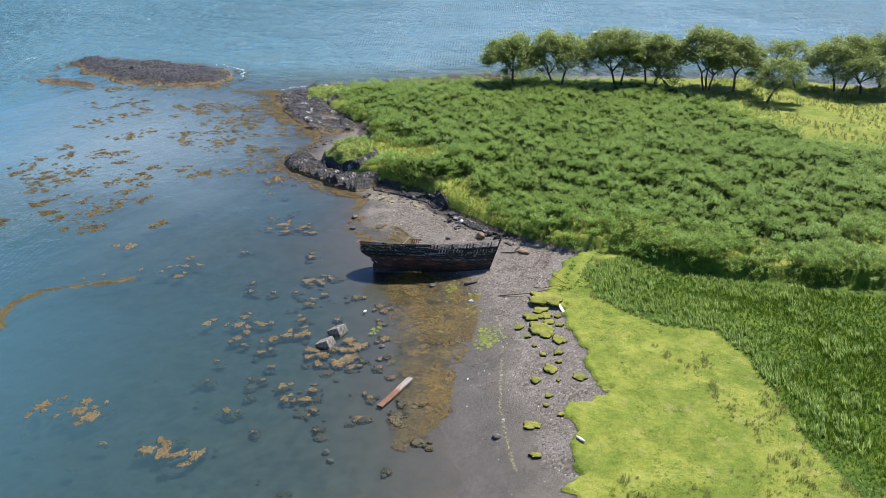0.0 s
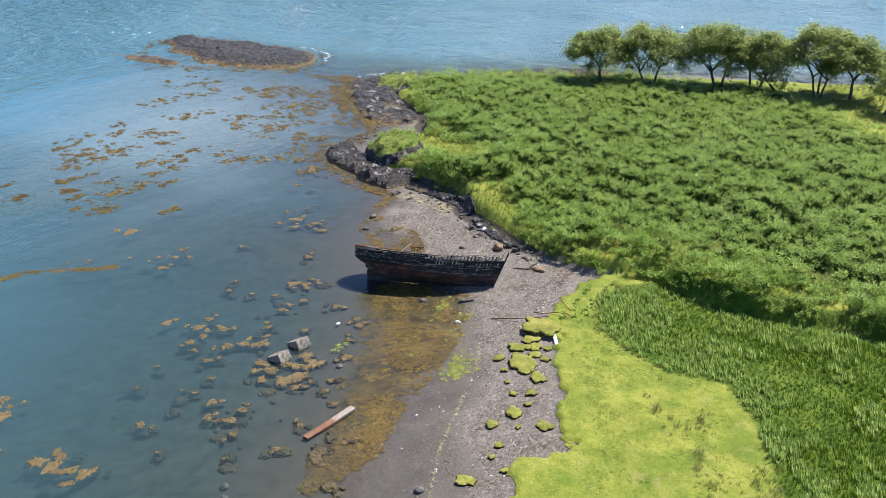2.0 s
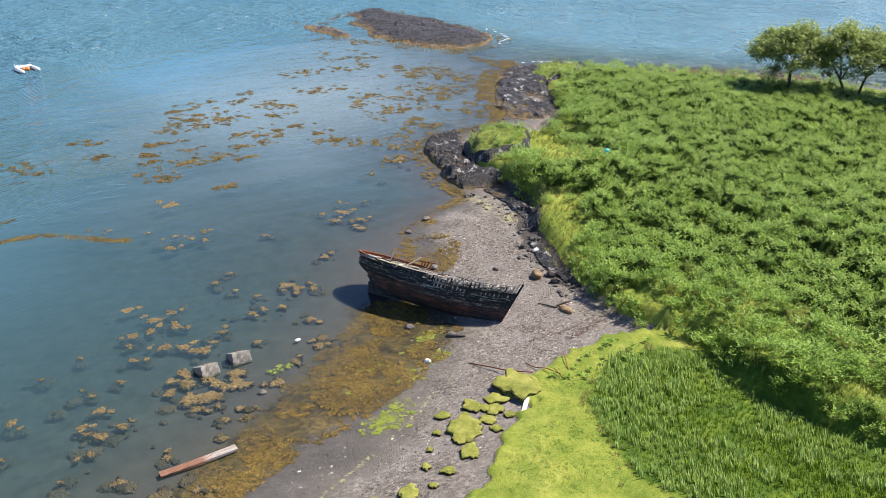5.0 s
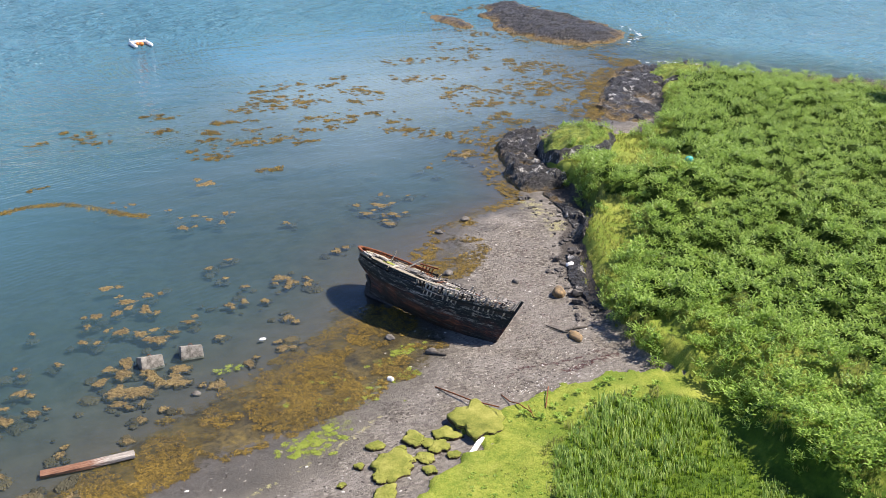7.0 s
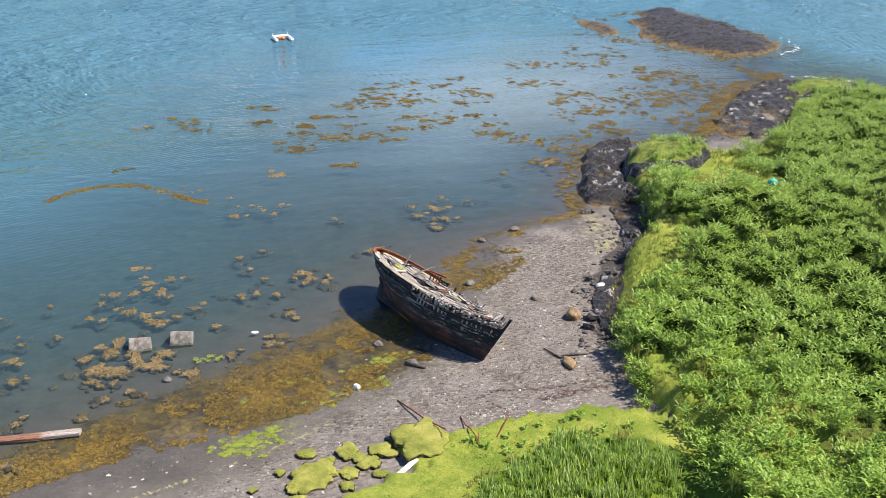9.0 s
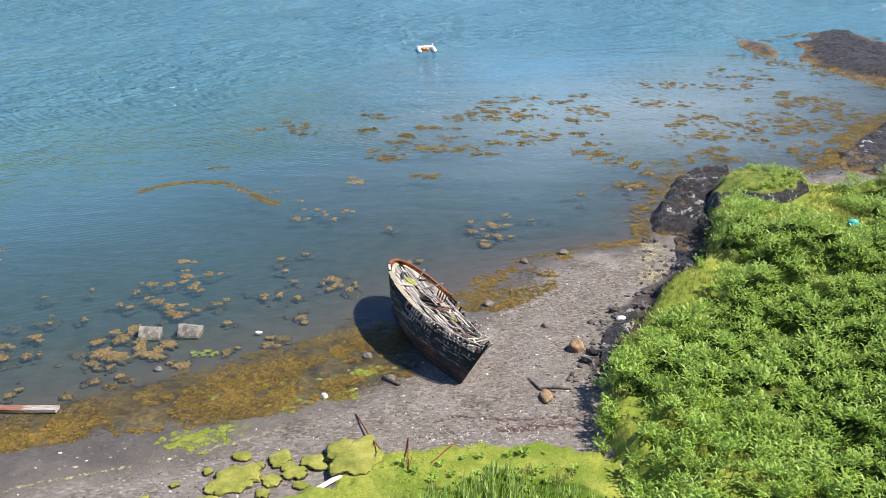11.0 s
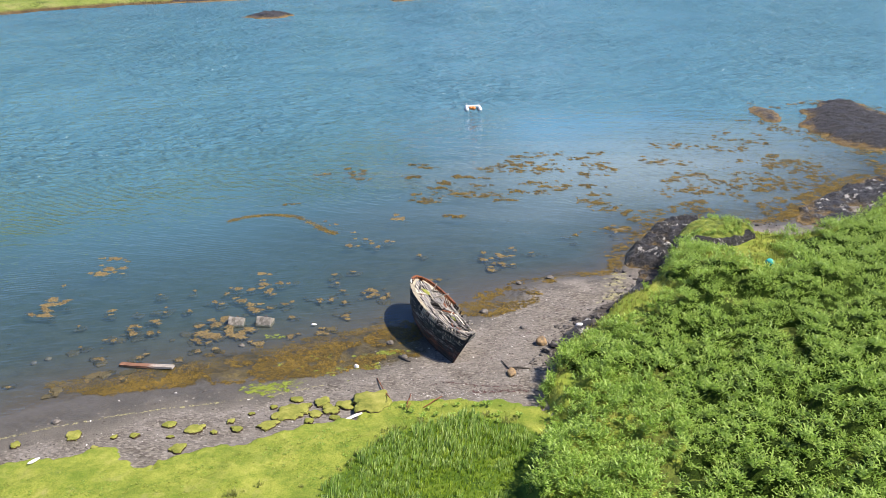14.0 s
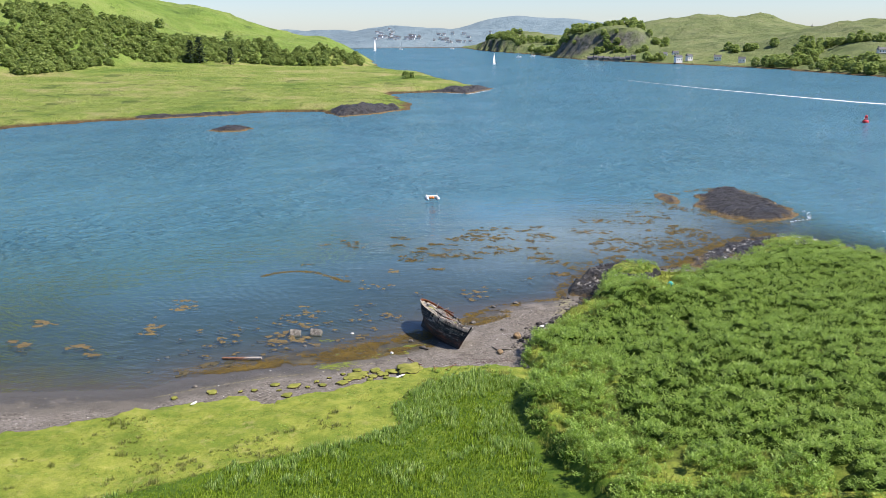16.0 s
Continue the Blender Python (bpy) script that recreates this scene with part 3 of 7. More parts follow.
def thing(name, label, category, m=None, mesh=None, group="", kind=""):
    ob = tagged(new(name, mesh), label, category, group, kind)
    if m is not None:
        ob.matrix_world = m
    return ob


def bm_mesh(name, bm, material, flat=True):
    me = bpy.data.meshes.new(name)
    bm.normal_update()
    bm.to_mesh(me)
    bm.free()
    if not flat:
        for p in me.polygons:
            p.use_smooth = True
    me.materials.append(material)
    return me


def beam(name, material, points, width, depth=None, rnd=None, worn=0.0):
    """A squared timber or bar along a line of points, its edges slightly uneven."""
    depth = depth or width
    bm, rings, pts = bmesh.new(), [], [Vector(p) for p in points]
    for i, p in enumerate(pts):
        way = (pts[min(i + 1, len(pts) - 1)] - pts[max(i - 1, 0)]).normalized()
        side = way.cross(Vector((0, 0, 1)))
        side = side.normalized() if side.length > 1e-3 else Vector((1, 0, 0))
        up = side.cross(way).normalized()
        w = [1 + (rnd.uniform(-worn, worn) if rnd else 0) for _ in range(8)]
        c = 0.72
        ring = [(1, c), (c, 1), (-c, 1), (-1, c), (-1, -c), (-c, -1), (c, -1), (1, -c)]
        rings.append([bm.verts.new(p + side * (a * width / 2 * k) + up * (b * depth / 2 * k)) for (a, b), k in zip(ring, w)])
    for r, s in zip(rings, rings[1:]):
        for k in range(8):
            bm.faces.new((r[k], r[(k + 1) % 8], s[(k + 1) % 8], s[k]))
    bm.faces.new(rings[0][::-1]), bm.faces.new(rings[-1])
    bmesh.ops.recalc_face_normals(bm, faces=bm.faces)
    return bm_mesh(name, bm, material)


def tube(name, material, points, radii, sides=8):
    bm, rings, pts = bmesh.new(), [], [Vector(p) for p in points]
    for i, (p, r) in enumerate(zip(pts, radii)):
        way = (pts[min(i + 1, len(pts) - 1)] - pts[max(i - 1, 0)]).normalized()
        a = way.orthogonal().normalized()
        b = way.cross(a)
        rings.append([bm.verts.new(p + r * (a * math.cos(k * math.tau / sides) + b * math.sin(k * math.tau / sides))) for k in range(sides)])
    for r, s in zip(rings, rings[1:]):
        for k in range(sides):
            bm.faces.new((r[k], r[(k + 1) % sides], s[(k + 1) % sides], s[k]))
    bm.faces.new(rings[0][::-1]), bm.faces.new(rings[-1])
    bmesh.ops.recalc_face_normals(bm, faces=bm.faces)
    return bm_mesh(name, bm, material, False)


def stone_mesh(name, material, size, seed, rough=0.25, sub=3):
    bm = bmesh.new()
    bmesh.ops.create_icosphere(bm, subdivisions=sub, radius=1.0)
    for v in bm.verts:
        n = noise.noise(v.co * 1.3 + Vector((seed * 3.1, seed, 0))) * rough + noise.noise(v.co * 3.7 + Vector((seed, 0, seed * 2))) * rough * 0.4
        v.co = Vector((v.co.x * size[0], v.co.y * size[1], v.co.z * size[2])) * (1 + n)
    return bm_mesh(name, bm, material, False)


def scatter(name, templates, places, turns, scales, which, material, tilt=None, stretch=None):
    """Many small plants as one mesh: each template is (corners, triangles), set at its place with its turn and size."""
    cos, tris, base = [], [], 0
    for k, (tv, tf) in enumerate(templates):
        sel = np.where(which == k)[0]
        if not len(sel):
            continue
        c, s = np.cos(turns[sel])[:, None], np.sin(turns[sel])[:, None]
        x, y, z = tv[None, :, 0], tv[None, :, 1], tv[None, :, 2]
        sc = scales[sel][:, None]
        hz = sc * (stretch[sel][:, None] if stretch is not None else 1.0)
        px, py, pz = (x * c - y * s) * sc, (x * s + y * c) * sc, z * hz
        if tilt is not None:
            px, py = px + tilt[sel, 0][:, None] * pz, py + tilt[sel, 1][:, None] * pz
        v = np.stack([px + places[sel, 0][:, None], py + places[sel, 1][:, None], pz + places[sel, 2][:, None]], -1).reshape(-1, 3)
        f = (tf[None] + (np.arange(len(sel)) * len(tv))[:, None, None]).reshape(-1, 3) + base
        cos.append(v), tris.append(f)
        base += len(v)
    return mesh_of(name, np.concatenate(cos), np.concatenate(tris), material, smooth_faces=False)


class Leaves:
    """Gathers blades and leaves as loose little strips."""

    def __init__(self):
        self.v, self.f = [], []

    def strip(self, spine, widths, side):
        """A leaf: a strip along its spine, folded a little at the middle."""
        base = len(self.v)
        for p, w in zip(spine, widths):
            self.v += [p - side * w, p + side * w]
        for i in range(len(spine) - 1):
            a = base + 2 * i
            self.f += [(a, a + 1, a + 3), (a, a + 3, a + 2)]

    def arrays(self):
        return np.array([tuple(v) for v in self.v], np.float32), np.array(self.f, np.int32)


def fern_template(rnd, fronds, height, reach):
    """A bracken plant: arching fronds, each with side leaves."""
    lv = Leaves()
    for k in range(fronds):
        a = k * math.tau / fronds + rnd.uniform(-0.4, 0.4)
        d, up = Vector((math.cos(a), math.sin(a), 0)), Vector((0, 0, 1))
        h, r = height * rnd.uniform(0.75, 1.1), reach * rnd.uniform(0.7, 1.15)
        spine = [d * (r * q) + up * (h * (1 - (1 - q) ** 2.2) - 0.30 * h * max(0, q - 0.55) * 2) for q in (0.15, 0.5, 0.8, 1.0)]
        side = Vector((-d.y, d.x, 0))
        lv.strip(spine, (0.03 * reach, 0.17 * reach, 0.12 * reach, 0.01), side)
        for q, w in ((0.42, 0.34), (0.6, 0.32), (0.78, 0.24)):
            p = d * (r * q) + up * (h * (1 - (1 - q) ** 2.2) - 0.30 * h * max(0, q - 0.55) * 2)
            for sgn in (-1, 1):
                tip = p + side * (sgn * w * reach) + d * (0.22 * reach) + up * rnd.uniform(-0.07, 0.10) * reach
                lv.strip([p, tip], (0.085 * reach, 0.02 * reach), d)
    return lv.arrays()


def leafy_template(rnd, stems, height, leaves):
    """A tall leafy plant: a few stems with long pointed leaves that arch up and outwards."""
    lv, up = Leaves(), Vector((0, 0, 1))
    for s in range(stems):
        a = s * math.tau / stems + rnd.uniform(-0.5, 0.5)
        foot = Vector((math.cos(a), math.sin(a), 0)) * rnd.uniform(0.08, 0.32)
        lean, h = foot * rnd.uniform(0.3, 1.0), height * rnd.uniform(0.75, 1.1)
        for k in range(leaves):
            q = 0.35 + 0.65 * k / (leaves - 1)
            b = 2.4 * k + a + rnd.uniform(-0.4, 0.4)
            d = Vector((math.cos(b), math.sin(b), 0))
            p = foot + lean * q + up * h * q
            ln = (0.46 - 0.16 * q) * rnd.uniform(0.8, 1.15)
            rise = rnd.uniform(0.15, 0.5) + 0.35 * q
            w = ln * rnd.uniform(0.15, 0.21)
            lv.strip([p, p + d * ln * 0.5 + up * ln * rise * 0.75, p + d * ln + up * ln * rise * 0.8], (w * 0.5, w, 0.006), Vector((-d.y, d.x, rnd.uniform(-0.25, 0.25))))
    return lv.arrays()


def tuft_template(rnd, blades, height, spread_r, width, lean=0.5):
    lv = Leaves()
    for _ in range(blades):
        a, b = rnd.uniform(0, math.tau), rnd.uniform(0, math.tau)
        p = Vector((math.cos(a), math.sin(a), 0)) * spread_r * math.sqrt(rnd.random())
        d = Vector((math.cos(b), math.sin(b), 0))
        h = height * rnd.uniform(0.6, 1.1)
        l = lean * h * rnd.uniform(0.2, 1.0)
        side = Vector((-d.y, d.x, 0))
        lv.strip([p, p + d * l * 0.3 + Vector((0, 0, h * 0.6)), p + d * l + Vector((0, 0, h))], (width, width * 0.8, width * 0.1), side)
    return lv.arrays()


def points_in(poly, spacing, rnd, margin=0.0, wobble=0.48):
    """Uneven rows of points inside an outline."""
    xs, ys = [p[0] for p in poly], [p[1] for p in poly]
    X, Y = np.meshgrid(np.arange(min(xs), max(xs), spacing), np.arange(min(ys), max(ys), spacing))
    X, Y = X.ravel() + rnd.uniform(-wobble, wobble, X.size) * spacing, Y.ravel() + rnd.uniform(-wobble, wobble, X.size) * spacing
    keep = inside(poly, X, Y) > margin
    return X[keep], Y[keep]


# ---- shore rocks ----
def facets(x, y, size, seed):
    """Broken rock: tilted flat pieces of about one size, with steps between them."""
    i, j = np.floor(x / size).astype(int), np.floor(y / size).astype(int)
    best, out, k = np.full(x.shape, 1e18), np.zeros(x.shape), int(seed * 31)
    for di in (-1, 0, 1):
        for dj in (-1, 0, 1):
            ci, cj = i + di, j + dj
            r = [TABLE[(ci * a + k) % 256, (cj * b + 3 * k) % 256] for a, b in ((1, 1), (3, 5), (7, 3), (5, 11), (9, 7))]
            px, py = (ci + r[0]) * size, (cj + r[1]) * size
            d = (x - px) ** 2 + (y - py) ** 2
            h = 2 * r[2] - 1 + 1.8 * ((r[3] - 0.5) * (x - px) + (r[4] - 0.5) * (y - py)) / size
            out, best = np.where(d < best, h, out), np.minimum(best, d)
    return out


def rock_mass(name, label, outline, height, step, seed, crown=99.0, edge=2.5, jag=1.0, base=-0.6, follow=False, ridge=0.6):
    """A ledge of shore rock over an outline: tilted, split beds with sharp steps; grass on it above the crown height."""
    xs, ys = [p[0] for p in outline], [p[1] for p in outline]
    X, Y = np.meshgrid(np.arange(min(xs) - 1.5, max(xs) + 1.5, step), np.arange(min(ys) - 1.5, max(ys) + 1.5, step))
    X = X + 0.3 * step * vnoise(X, Y, step * 1.7, seed)
    d = inside(outline, X, Y) + 1.1 * fbm(X, Y, 4.5, 3, seed) * min(1.0, edge / 2.5)
    u = X * math.cos(seed) + Y * math.sin(seed)
    w = Y * math.cos(seed) - X * math.sin(seed)
    crag = 0.17 * facets(u, w * 0.4, 2.4, seed) + 0.05 * facets(u, w * 0.4, 1.0, seed + 2) + 0.34 * np.abs(fbm(u, w * 0.35, 1.7, 4, seed + 5)) + 0.14 * fbm(X, Y, 0.9, 3, seed + 6)
    z = smooth(d, -0.6, edge) * height * (0.72 + ridge * 0.5 * vnoise(X, Y, 7, seed + 9)) + jag * crag * smooth(d, -0.8, 1.0) * min(1.0, 0.35 + height / 2.2)
    if follow:
        z = z + np.maximum(shore_height(X, Y)[0], 0)
    z = np.where(d < -0.9, base, z + (base + 0.3) * (d < 0))
    if crown < 50:
        soft = smooth(z, crown - 0.3, crown + 0.3) * smooth(d + 0.5 * vnoise(X, Y, 1.8, seed + 3), 0.1, 0.8)
        sward = height * (0.72 + 0.4 * smooth(d, 0, 3) + 0.3 * vnoise(X, Y, 3.5, seed + 1)) + 0.25 * fbm(X, Y, 1.3, 3, seed) + (np.maximum(shore_height(X, Y)[0], 0.5) if follow else 0)
        z = z * (1 - soft) + soft * sward
    else:
        soft = np.zeros_like(z)
    ny, nx = X.shape
    co = np.stack([X, Y, z], -1).reshape(-1, 3)
    i = (np.arange(ny - 1)[:, None] * nx + np.arange(nx - 1)[None, :])
    dd = d[:-1, :-1]
    i = i[dd > -2.0].reshape(-1)
    quads = np.stack([i, i + 1, i + 1 + nx, i + nx], 1)
    used, back = np.unique(quads, return_inverse=True)
    me = mesh_of(name, co[used], back.reshape(-1, 4), M_ROCK, {"crown": soft.reshape(-1)[used]}, smooth_faces=False)
    return thing(name, label, "rock", mesh=me)


rock_mass("rock_islet", "dark bare rock islet with brown weed at its foot", [(64, 101), (68, 90), (73, 85), (80, 86.5), (87, 92), (88, 104), (86, 120), (83, 134), (76, 131), (69, 121)], 1.6, 0.4, 1.3, edge=6.5, jag=1.05)
rock_mass("rock_islet", "low weed-covered rock just clear of the water", [(58, 109), (61.5, 107), (63.5, 112), (63, 121), (60, 126), (57.5, 119)], 0.65, 0.4, 2.1, edge=3.0, jag=0.7)
rock_mass("rock_ledge", "black rock ledge running into the bay", [(22.0, 21.0), (22.4, 25.5), (24.6, 31.5), (27, 36.8), (29.5, 39.6), (32.5, 41), (34.5, 39.5), (32.5, 36), (30.2, 31.5), (28.2, 26), (27, 20.5)], 1.25, 0.26, 3.7, edge=1.2, jag=2.1, ridge=1.1)
rock_mass("rock_knoll", "rock knoll with a grassy yellow-green crown", [(28.6, 25.2), (28.8, 29), (30.5, 33), (34, 34.6), (38.5, 33), (38.8, 28.5), (36, 25.4), (32, 24.2)], 1.75, 0.3, 5.2, crown=1.3, edge=0.8, follow=True)
rock_mass("rock_ledge", "dark rock point with weed and pale lichen", [(47, 42), (51, 50), (59, 58.5), (66, 65), (73, 67.5), (80, 64.5), (85, 56), (80, 52), (70, 53.5), (62, 48.5), (54, 38.5), (49, 37)], 1.25, 0.33, 6.4, edge=3.0, jag=1.4, ridge=1.0)
rock_mass("rock_knoll", "grassy hummock on the outer rocks", [(62, 52), (66, 58.5), (73, 62), (79, 58), (74, 53.5), (67, 50)], 1.3, 0.4, 7.9, crown=1.2, edge=1.6, follow=True)
rock_mass("rock_outcrop", "black rock face under the bracken bank", [(22.8, 20), (22.2, 14), (20.6, 9.3), (18.2, 6.2), (18.8, 5.4), (22.0, 8.6), (23.6, 14), (24.4, 20.5)], 0.45, 0.22, 8.8, edge=0.8, jag=2.6, follow=True)
rock_mass("rock_outcrop", "low dark rocks along the foot of the bank", [(16.0, 3.6), (13.4, -0.8), (12.3, -5.5), (12.5, -7.5), (13.4, -3.5), (16.6, 2.4)], 0.3, 0.2, 9.6, edge=0.5, jag=2.4, follow=True)
rock_mass("rock_ledge", "wave-washed rocks on the open shore", [(84, 53), (91, 46), (100, 36.5), (108, 26), (111, 28), (103, 38), (94, 48.5), (87, 56)], 1.0, 0.5, 11.3, edge=2.0)

M_STONE = plain_material("beach_stone", (0.05, 0.045, 0.038), (0.19, 0.17, 0.145), 2.5)
M_RUBBLE = plain_material("wet_rubble", (0.025, 0.022, 0.02), (0.12, 0.108, 0.095), 2.5)
M_BOULDER = plain_material("lichen_boulder", (0.10, 0.075, 0.05), (0.34, 0.22, 0.095), 2.6)
M_WHITE = plain_material("white_stone", (0.5, 0.49, 0.46), (0.8, 0.79, 0.75), 2.0)


def stone(label, x, y, size, seed, material, sink=0.3):
    return thing("boulder", label, "boulder", pose(x, y, ground_z(x, y) + size[2] * (1 - 2 * sink) , 0, 0, seed * 47), stone_mesh("boulder", material, size, seed))


stone("round boulder with orange lichen at the foot of the bank", 10.9, -2.9, (0.62, 0.55, 0.55), 1, M_BOULDER)
stone("flat pale brown boulder on the shingle", 8.0, -10.0, (0.75, 0.42, 0.32), 2, M_BOULDER)
stone("white stone among green weed", -7.1, -8.9, (0.28, 0.22, 0.22), 3, M_WHITE)
stone("white stone lying on the grassy edge", 15.0, 1.6, (0.42, 0.3, 0.3), 4, M_WHITE)
for k, (x, y, r) in enumerate(((-4.6, -2.9, 0.42), (-2.7, -6.6, 0.4), (4.7, 5.7, 0.5), (-31.5, -21.4, 0.4), (9.0, 1.0, 0.35), (-20, -4, 0.35), (-38.9, -8.2, 0.4), (-39.9, -9.2, 0.35), (8.4, 15.2, 0.4), (12.2, 17, 0.5))):
    tagged(stone("dark weathered stone on the foreshore", x, y, (r, r * 0.8, r * 0.6), 10 + k, M_STONE), group="loose stones")
BANK_STONES = [stone_mesh("boulder", M_RUBBLE, (1.0, 0.72, 0.62), 40 + k, 0.9, 2) for k in range(6)]
for me in BANK_STONES:
    me.polygons.foreach_set("use_smooth", [False] * len(me.polygons))
rk = random.Random(12)
for k in range(26):
    q = k / 25 * 5
    line = ((21.2, 19.5), (21.0, 14), (19.2, 9.2), (16.2, 4.4), (13.4, -1), (12.0, -6.5))
    i = min(4, int(q))
    a, b, f = line[i], line[i + 1], q - i
    x, y, s = a[0] + (b[0] - a[0]) * f + rk.gauss(0.3, 0.7), a[1] + (b[1] - a[1]) * f + rk.gauss(0, 0.7), 0.2 + 0.5 * rk.random() ** 2
    ob = thing("boulder", "black angular boulder under the bracken bank", "boulder", pose(x, y, ground_z(x, y) + 0.12 * s, rk.uniform(-15, 15), rk.uniform(-15, 15), rk.uniform(0, 360)), BANK_STONES[k % 6], group="black boulders along the bank")
    ob.scale = (s, s, s)
rs = np.random.RandomState(11)
px, py = points_in([(-60, -24), (-38, -20), (-23, -10), (-4, 1), (8, 14), (20, 20), (16, 6), (10.5, -6), (9.5, -13.5), (-3, -15.5), (-12, -22), (-28, -27), (-50, -36)], 0.27, rs)
cove = points_in([(35, 40.5), (47.5, 42), (48, 37), (44, 31), (36.5, 33.5)], 0.4, rs)
px, py = np.concatenate([px, cove[0]]), np.concatenate([py, cove[1]])
pz, pdc, pdt, _ = shore_height(px, py)
keep = (pdt < -0.1) & (pz > 0.22) & (rs.rand(len(px)) < np.where((pdc < 8.5) & (px < 0), 0.16, 0.68))
px, py, pz = px[keep], py[keep], pz[keep]
peb = []
for k in range(4):
    bm = bmesh.new()
    bmesh.ops.create_icosphere(bm, subdivisions=1, radius=1.0)
    for v in bm.verts:
        v.co *= 1 + 0.3 * noise.noise(v.co * 1.7 + Vector((k * 5, 0, 0)))
        v.co = Vector((v.co.x * 1.35, v.co.y * 0.8, v.co.z * 0.5))
    peb.append((np.array([v.co[:] for v in bm.verts], np.float32), np.array([[v.index for v in f.verts] for f in bm.faces], np.int32)))
    bm.free()


def pebble_material():
    m = Nodes("pebbles")
    return m.done(m.ramp(m.island(), (0.1, (0.045, 0.038, 0.031)), (0.4, (0.09, 0.078, 0.064)), (0.75, (0.185, 0.162, 0.135)), (0.96, (0.28, 0.26, 0.22)), (0.99, (0.55, 0.53, 0.48))), 0.8, m.bump(m.noise(m.position(), 30), 0.3, 0.02))


me = scatter("shingle_stones", peb, np.stack([px, py, pz], 1), rs.rand(len(px)) * 6.28, 0.03 + 0.085 * rs.rand(len(px)) ** 3, rs.randint(0, 4, len(px)), pebble_material())
thing("shingle_stones", "loose grey shingle stones on the beach", "shingle", mesh=me, kind="stuff")

rub = []
for line, count, wide in (([(20.2, 19), (20.4, 14), (18.8, 9), (16, 5), (13, -0.5), (11.5, -5), (11, -9)], 170, 0.8), ([(36, 40.5), (42, 40), (47, 41)], 60, 1.3)):
    t = rs.rand(count) * (len(line) - 1.001)
    i = t.astype(int)
    rub.append(np.array(line, float)[i] * (1 - (t - i))[:, None] + np.array(line, float)[i + 1] * (t - i)[:, None] + rs.randn(count, 2) * wide)
rub = np.concatenate(rub)
me = scatter("rock_rubble", peb, np.stack([rub[:, 0], rub[:, 1], shore_height(rub[:, 0], rub[:, 1])[0] + 0.03], 1), rs.rand(len(rub)) * 6.28, 0.06 + 0.3 * rs.rand(len(rub)) ** 3, rs.randint(0, 4, len(rub)), M_RUBBLE, stretch=np.full(len(rub), 1.4))
thing("rock_rubble", "dark fallen stones along the foot of the bank", "rocks", mesh=me, kind="stuff")


# ---- bracken, grass and trees ----
M_ROUGH = leaf_material("rough_grass_blade", (0.08, 0.12, 0.016), (0.20, 0.23, 0.045), (0.40, 0.38, 0.16), 0.7, 0.45)
rnd = random.Random(4)
rs = np.random.RandomState(5)
ferns = [leafy_template(rnd, n, h, l) for n, h, l in ((4, 0.9, 7), (5, 0.8, 6), (4, 1.05, 7), (3, 0.85, 8), (5, 0.7, 6))]
cx, cy = points_in(FERN, 2.15, rs, -0.8, 0.7)
amp = (0.35 + 0.85 * rs.rand(len(cx)) + 0.25 * vnoise(cx, cy, 12, 14.0)) * (1 - 0.3 * smooth(cx, 34, 66))
rad = 1.08 + 0.6 * rs.rand(len(cx))
fx, fy = points_in(FERN, 0.66, rs, -1.4)
own, off = np.zeros(len(fx), int), np.zeros(len(fx))
for a in range(0, len(fx), 2000):
    q = np.hypot(fx[a:a + 2000, None] - cx, fy[a:a + 2000, None] - cy) / rad
    own[a:a + 2000], off[a:a + 2000] = q.argmin(1), q.min(1)
fd = inside(FERN, fx, fy)
clear = vnoise(fx, fy, 8.0, 21.0) + 0.5 * vnoise(fx, fy, 2.5, 23.0)
rim = 1 - smooth(fd, 0.5, 4.0)
open_slope = (1 - smooth(fd, 3.0, 10.0)) * smooth(-fy, 12, 20) * smooth(30 - fx, -6, 6)
keep = ((fx < 82) | (rs.rand(len(fx)) < 0.7)) & (clear < 1.0 - 0.4 * rim - 0.75 * open_slope) & (off < 1.12 - 0.2 * rs.rand(len(fx)) - 0.10 * rim)


def in_clearing(x, y):
    """Grassy openings in the bracken: a shelf above the black rocks, and a hollow behind the knoll."""
    a = np.hypot((x - 19.5) / 4.2, (y - 3.6) / 4.2 - 0.5 * (x - 19.5) / 4.2) + 0.35 * vnoise(x, y, 2.0, 83.0)
    b = np.hypot((x - 35.8) / 4.8, (y - 17.8) / 6.5) + 0.35 * vnoise(x, y, 2.2, 84.0)
    return np.minimum(a, b) < 0.95


keep &= ~in_clearing(fx, fy)
fx, fy, fd, own, off = fx[keep], fy[keep], fd[keep], own[keep], off[keep]
fz = shore_height(fx, fy)[0]
dome = np.clip(1 - off ** 2, 0, 1) * amp[own]
places = np.stack([fx, fy, fz + 1.35 * dome - 0.1], 1)
sizes = 0.72 + 0.28 * dome + 0.14 * rs.randn(len(fx)).clip(-1.5, 1.5)
lean = 0.75 * np.stack([fx - cx[own], fy - cy[own]], 1) / rad[own][:, None] + rs.uniform(-0.15, 0.15, (len(fx), 2))
me = scatter("bracken", ferns, places, rs.rand(len(fx)) * 6.28, sizes, rs.randint(0, 5, len(fx)), M_FERN, tilt=lean)
thing("bracken", "dense bright green bracken and tall leafy plants on the headland", "bracken", mesh=me, kind="stuff")

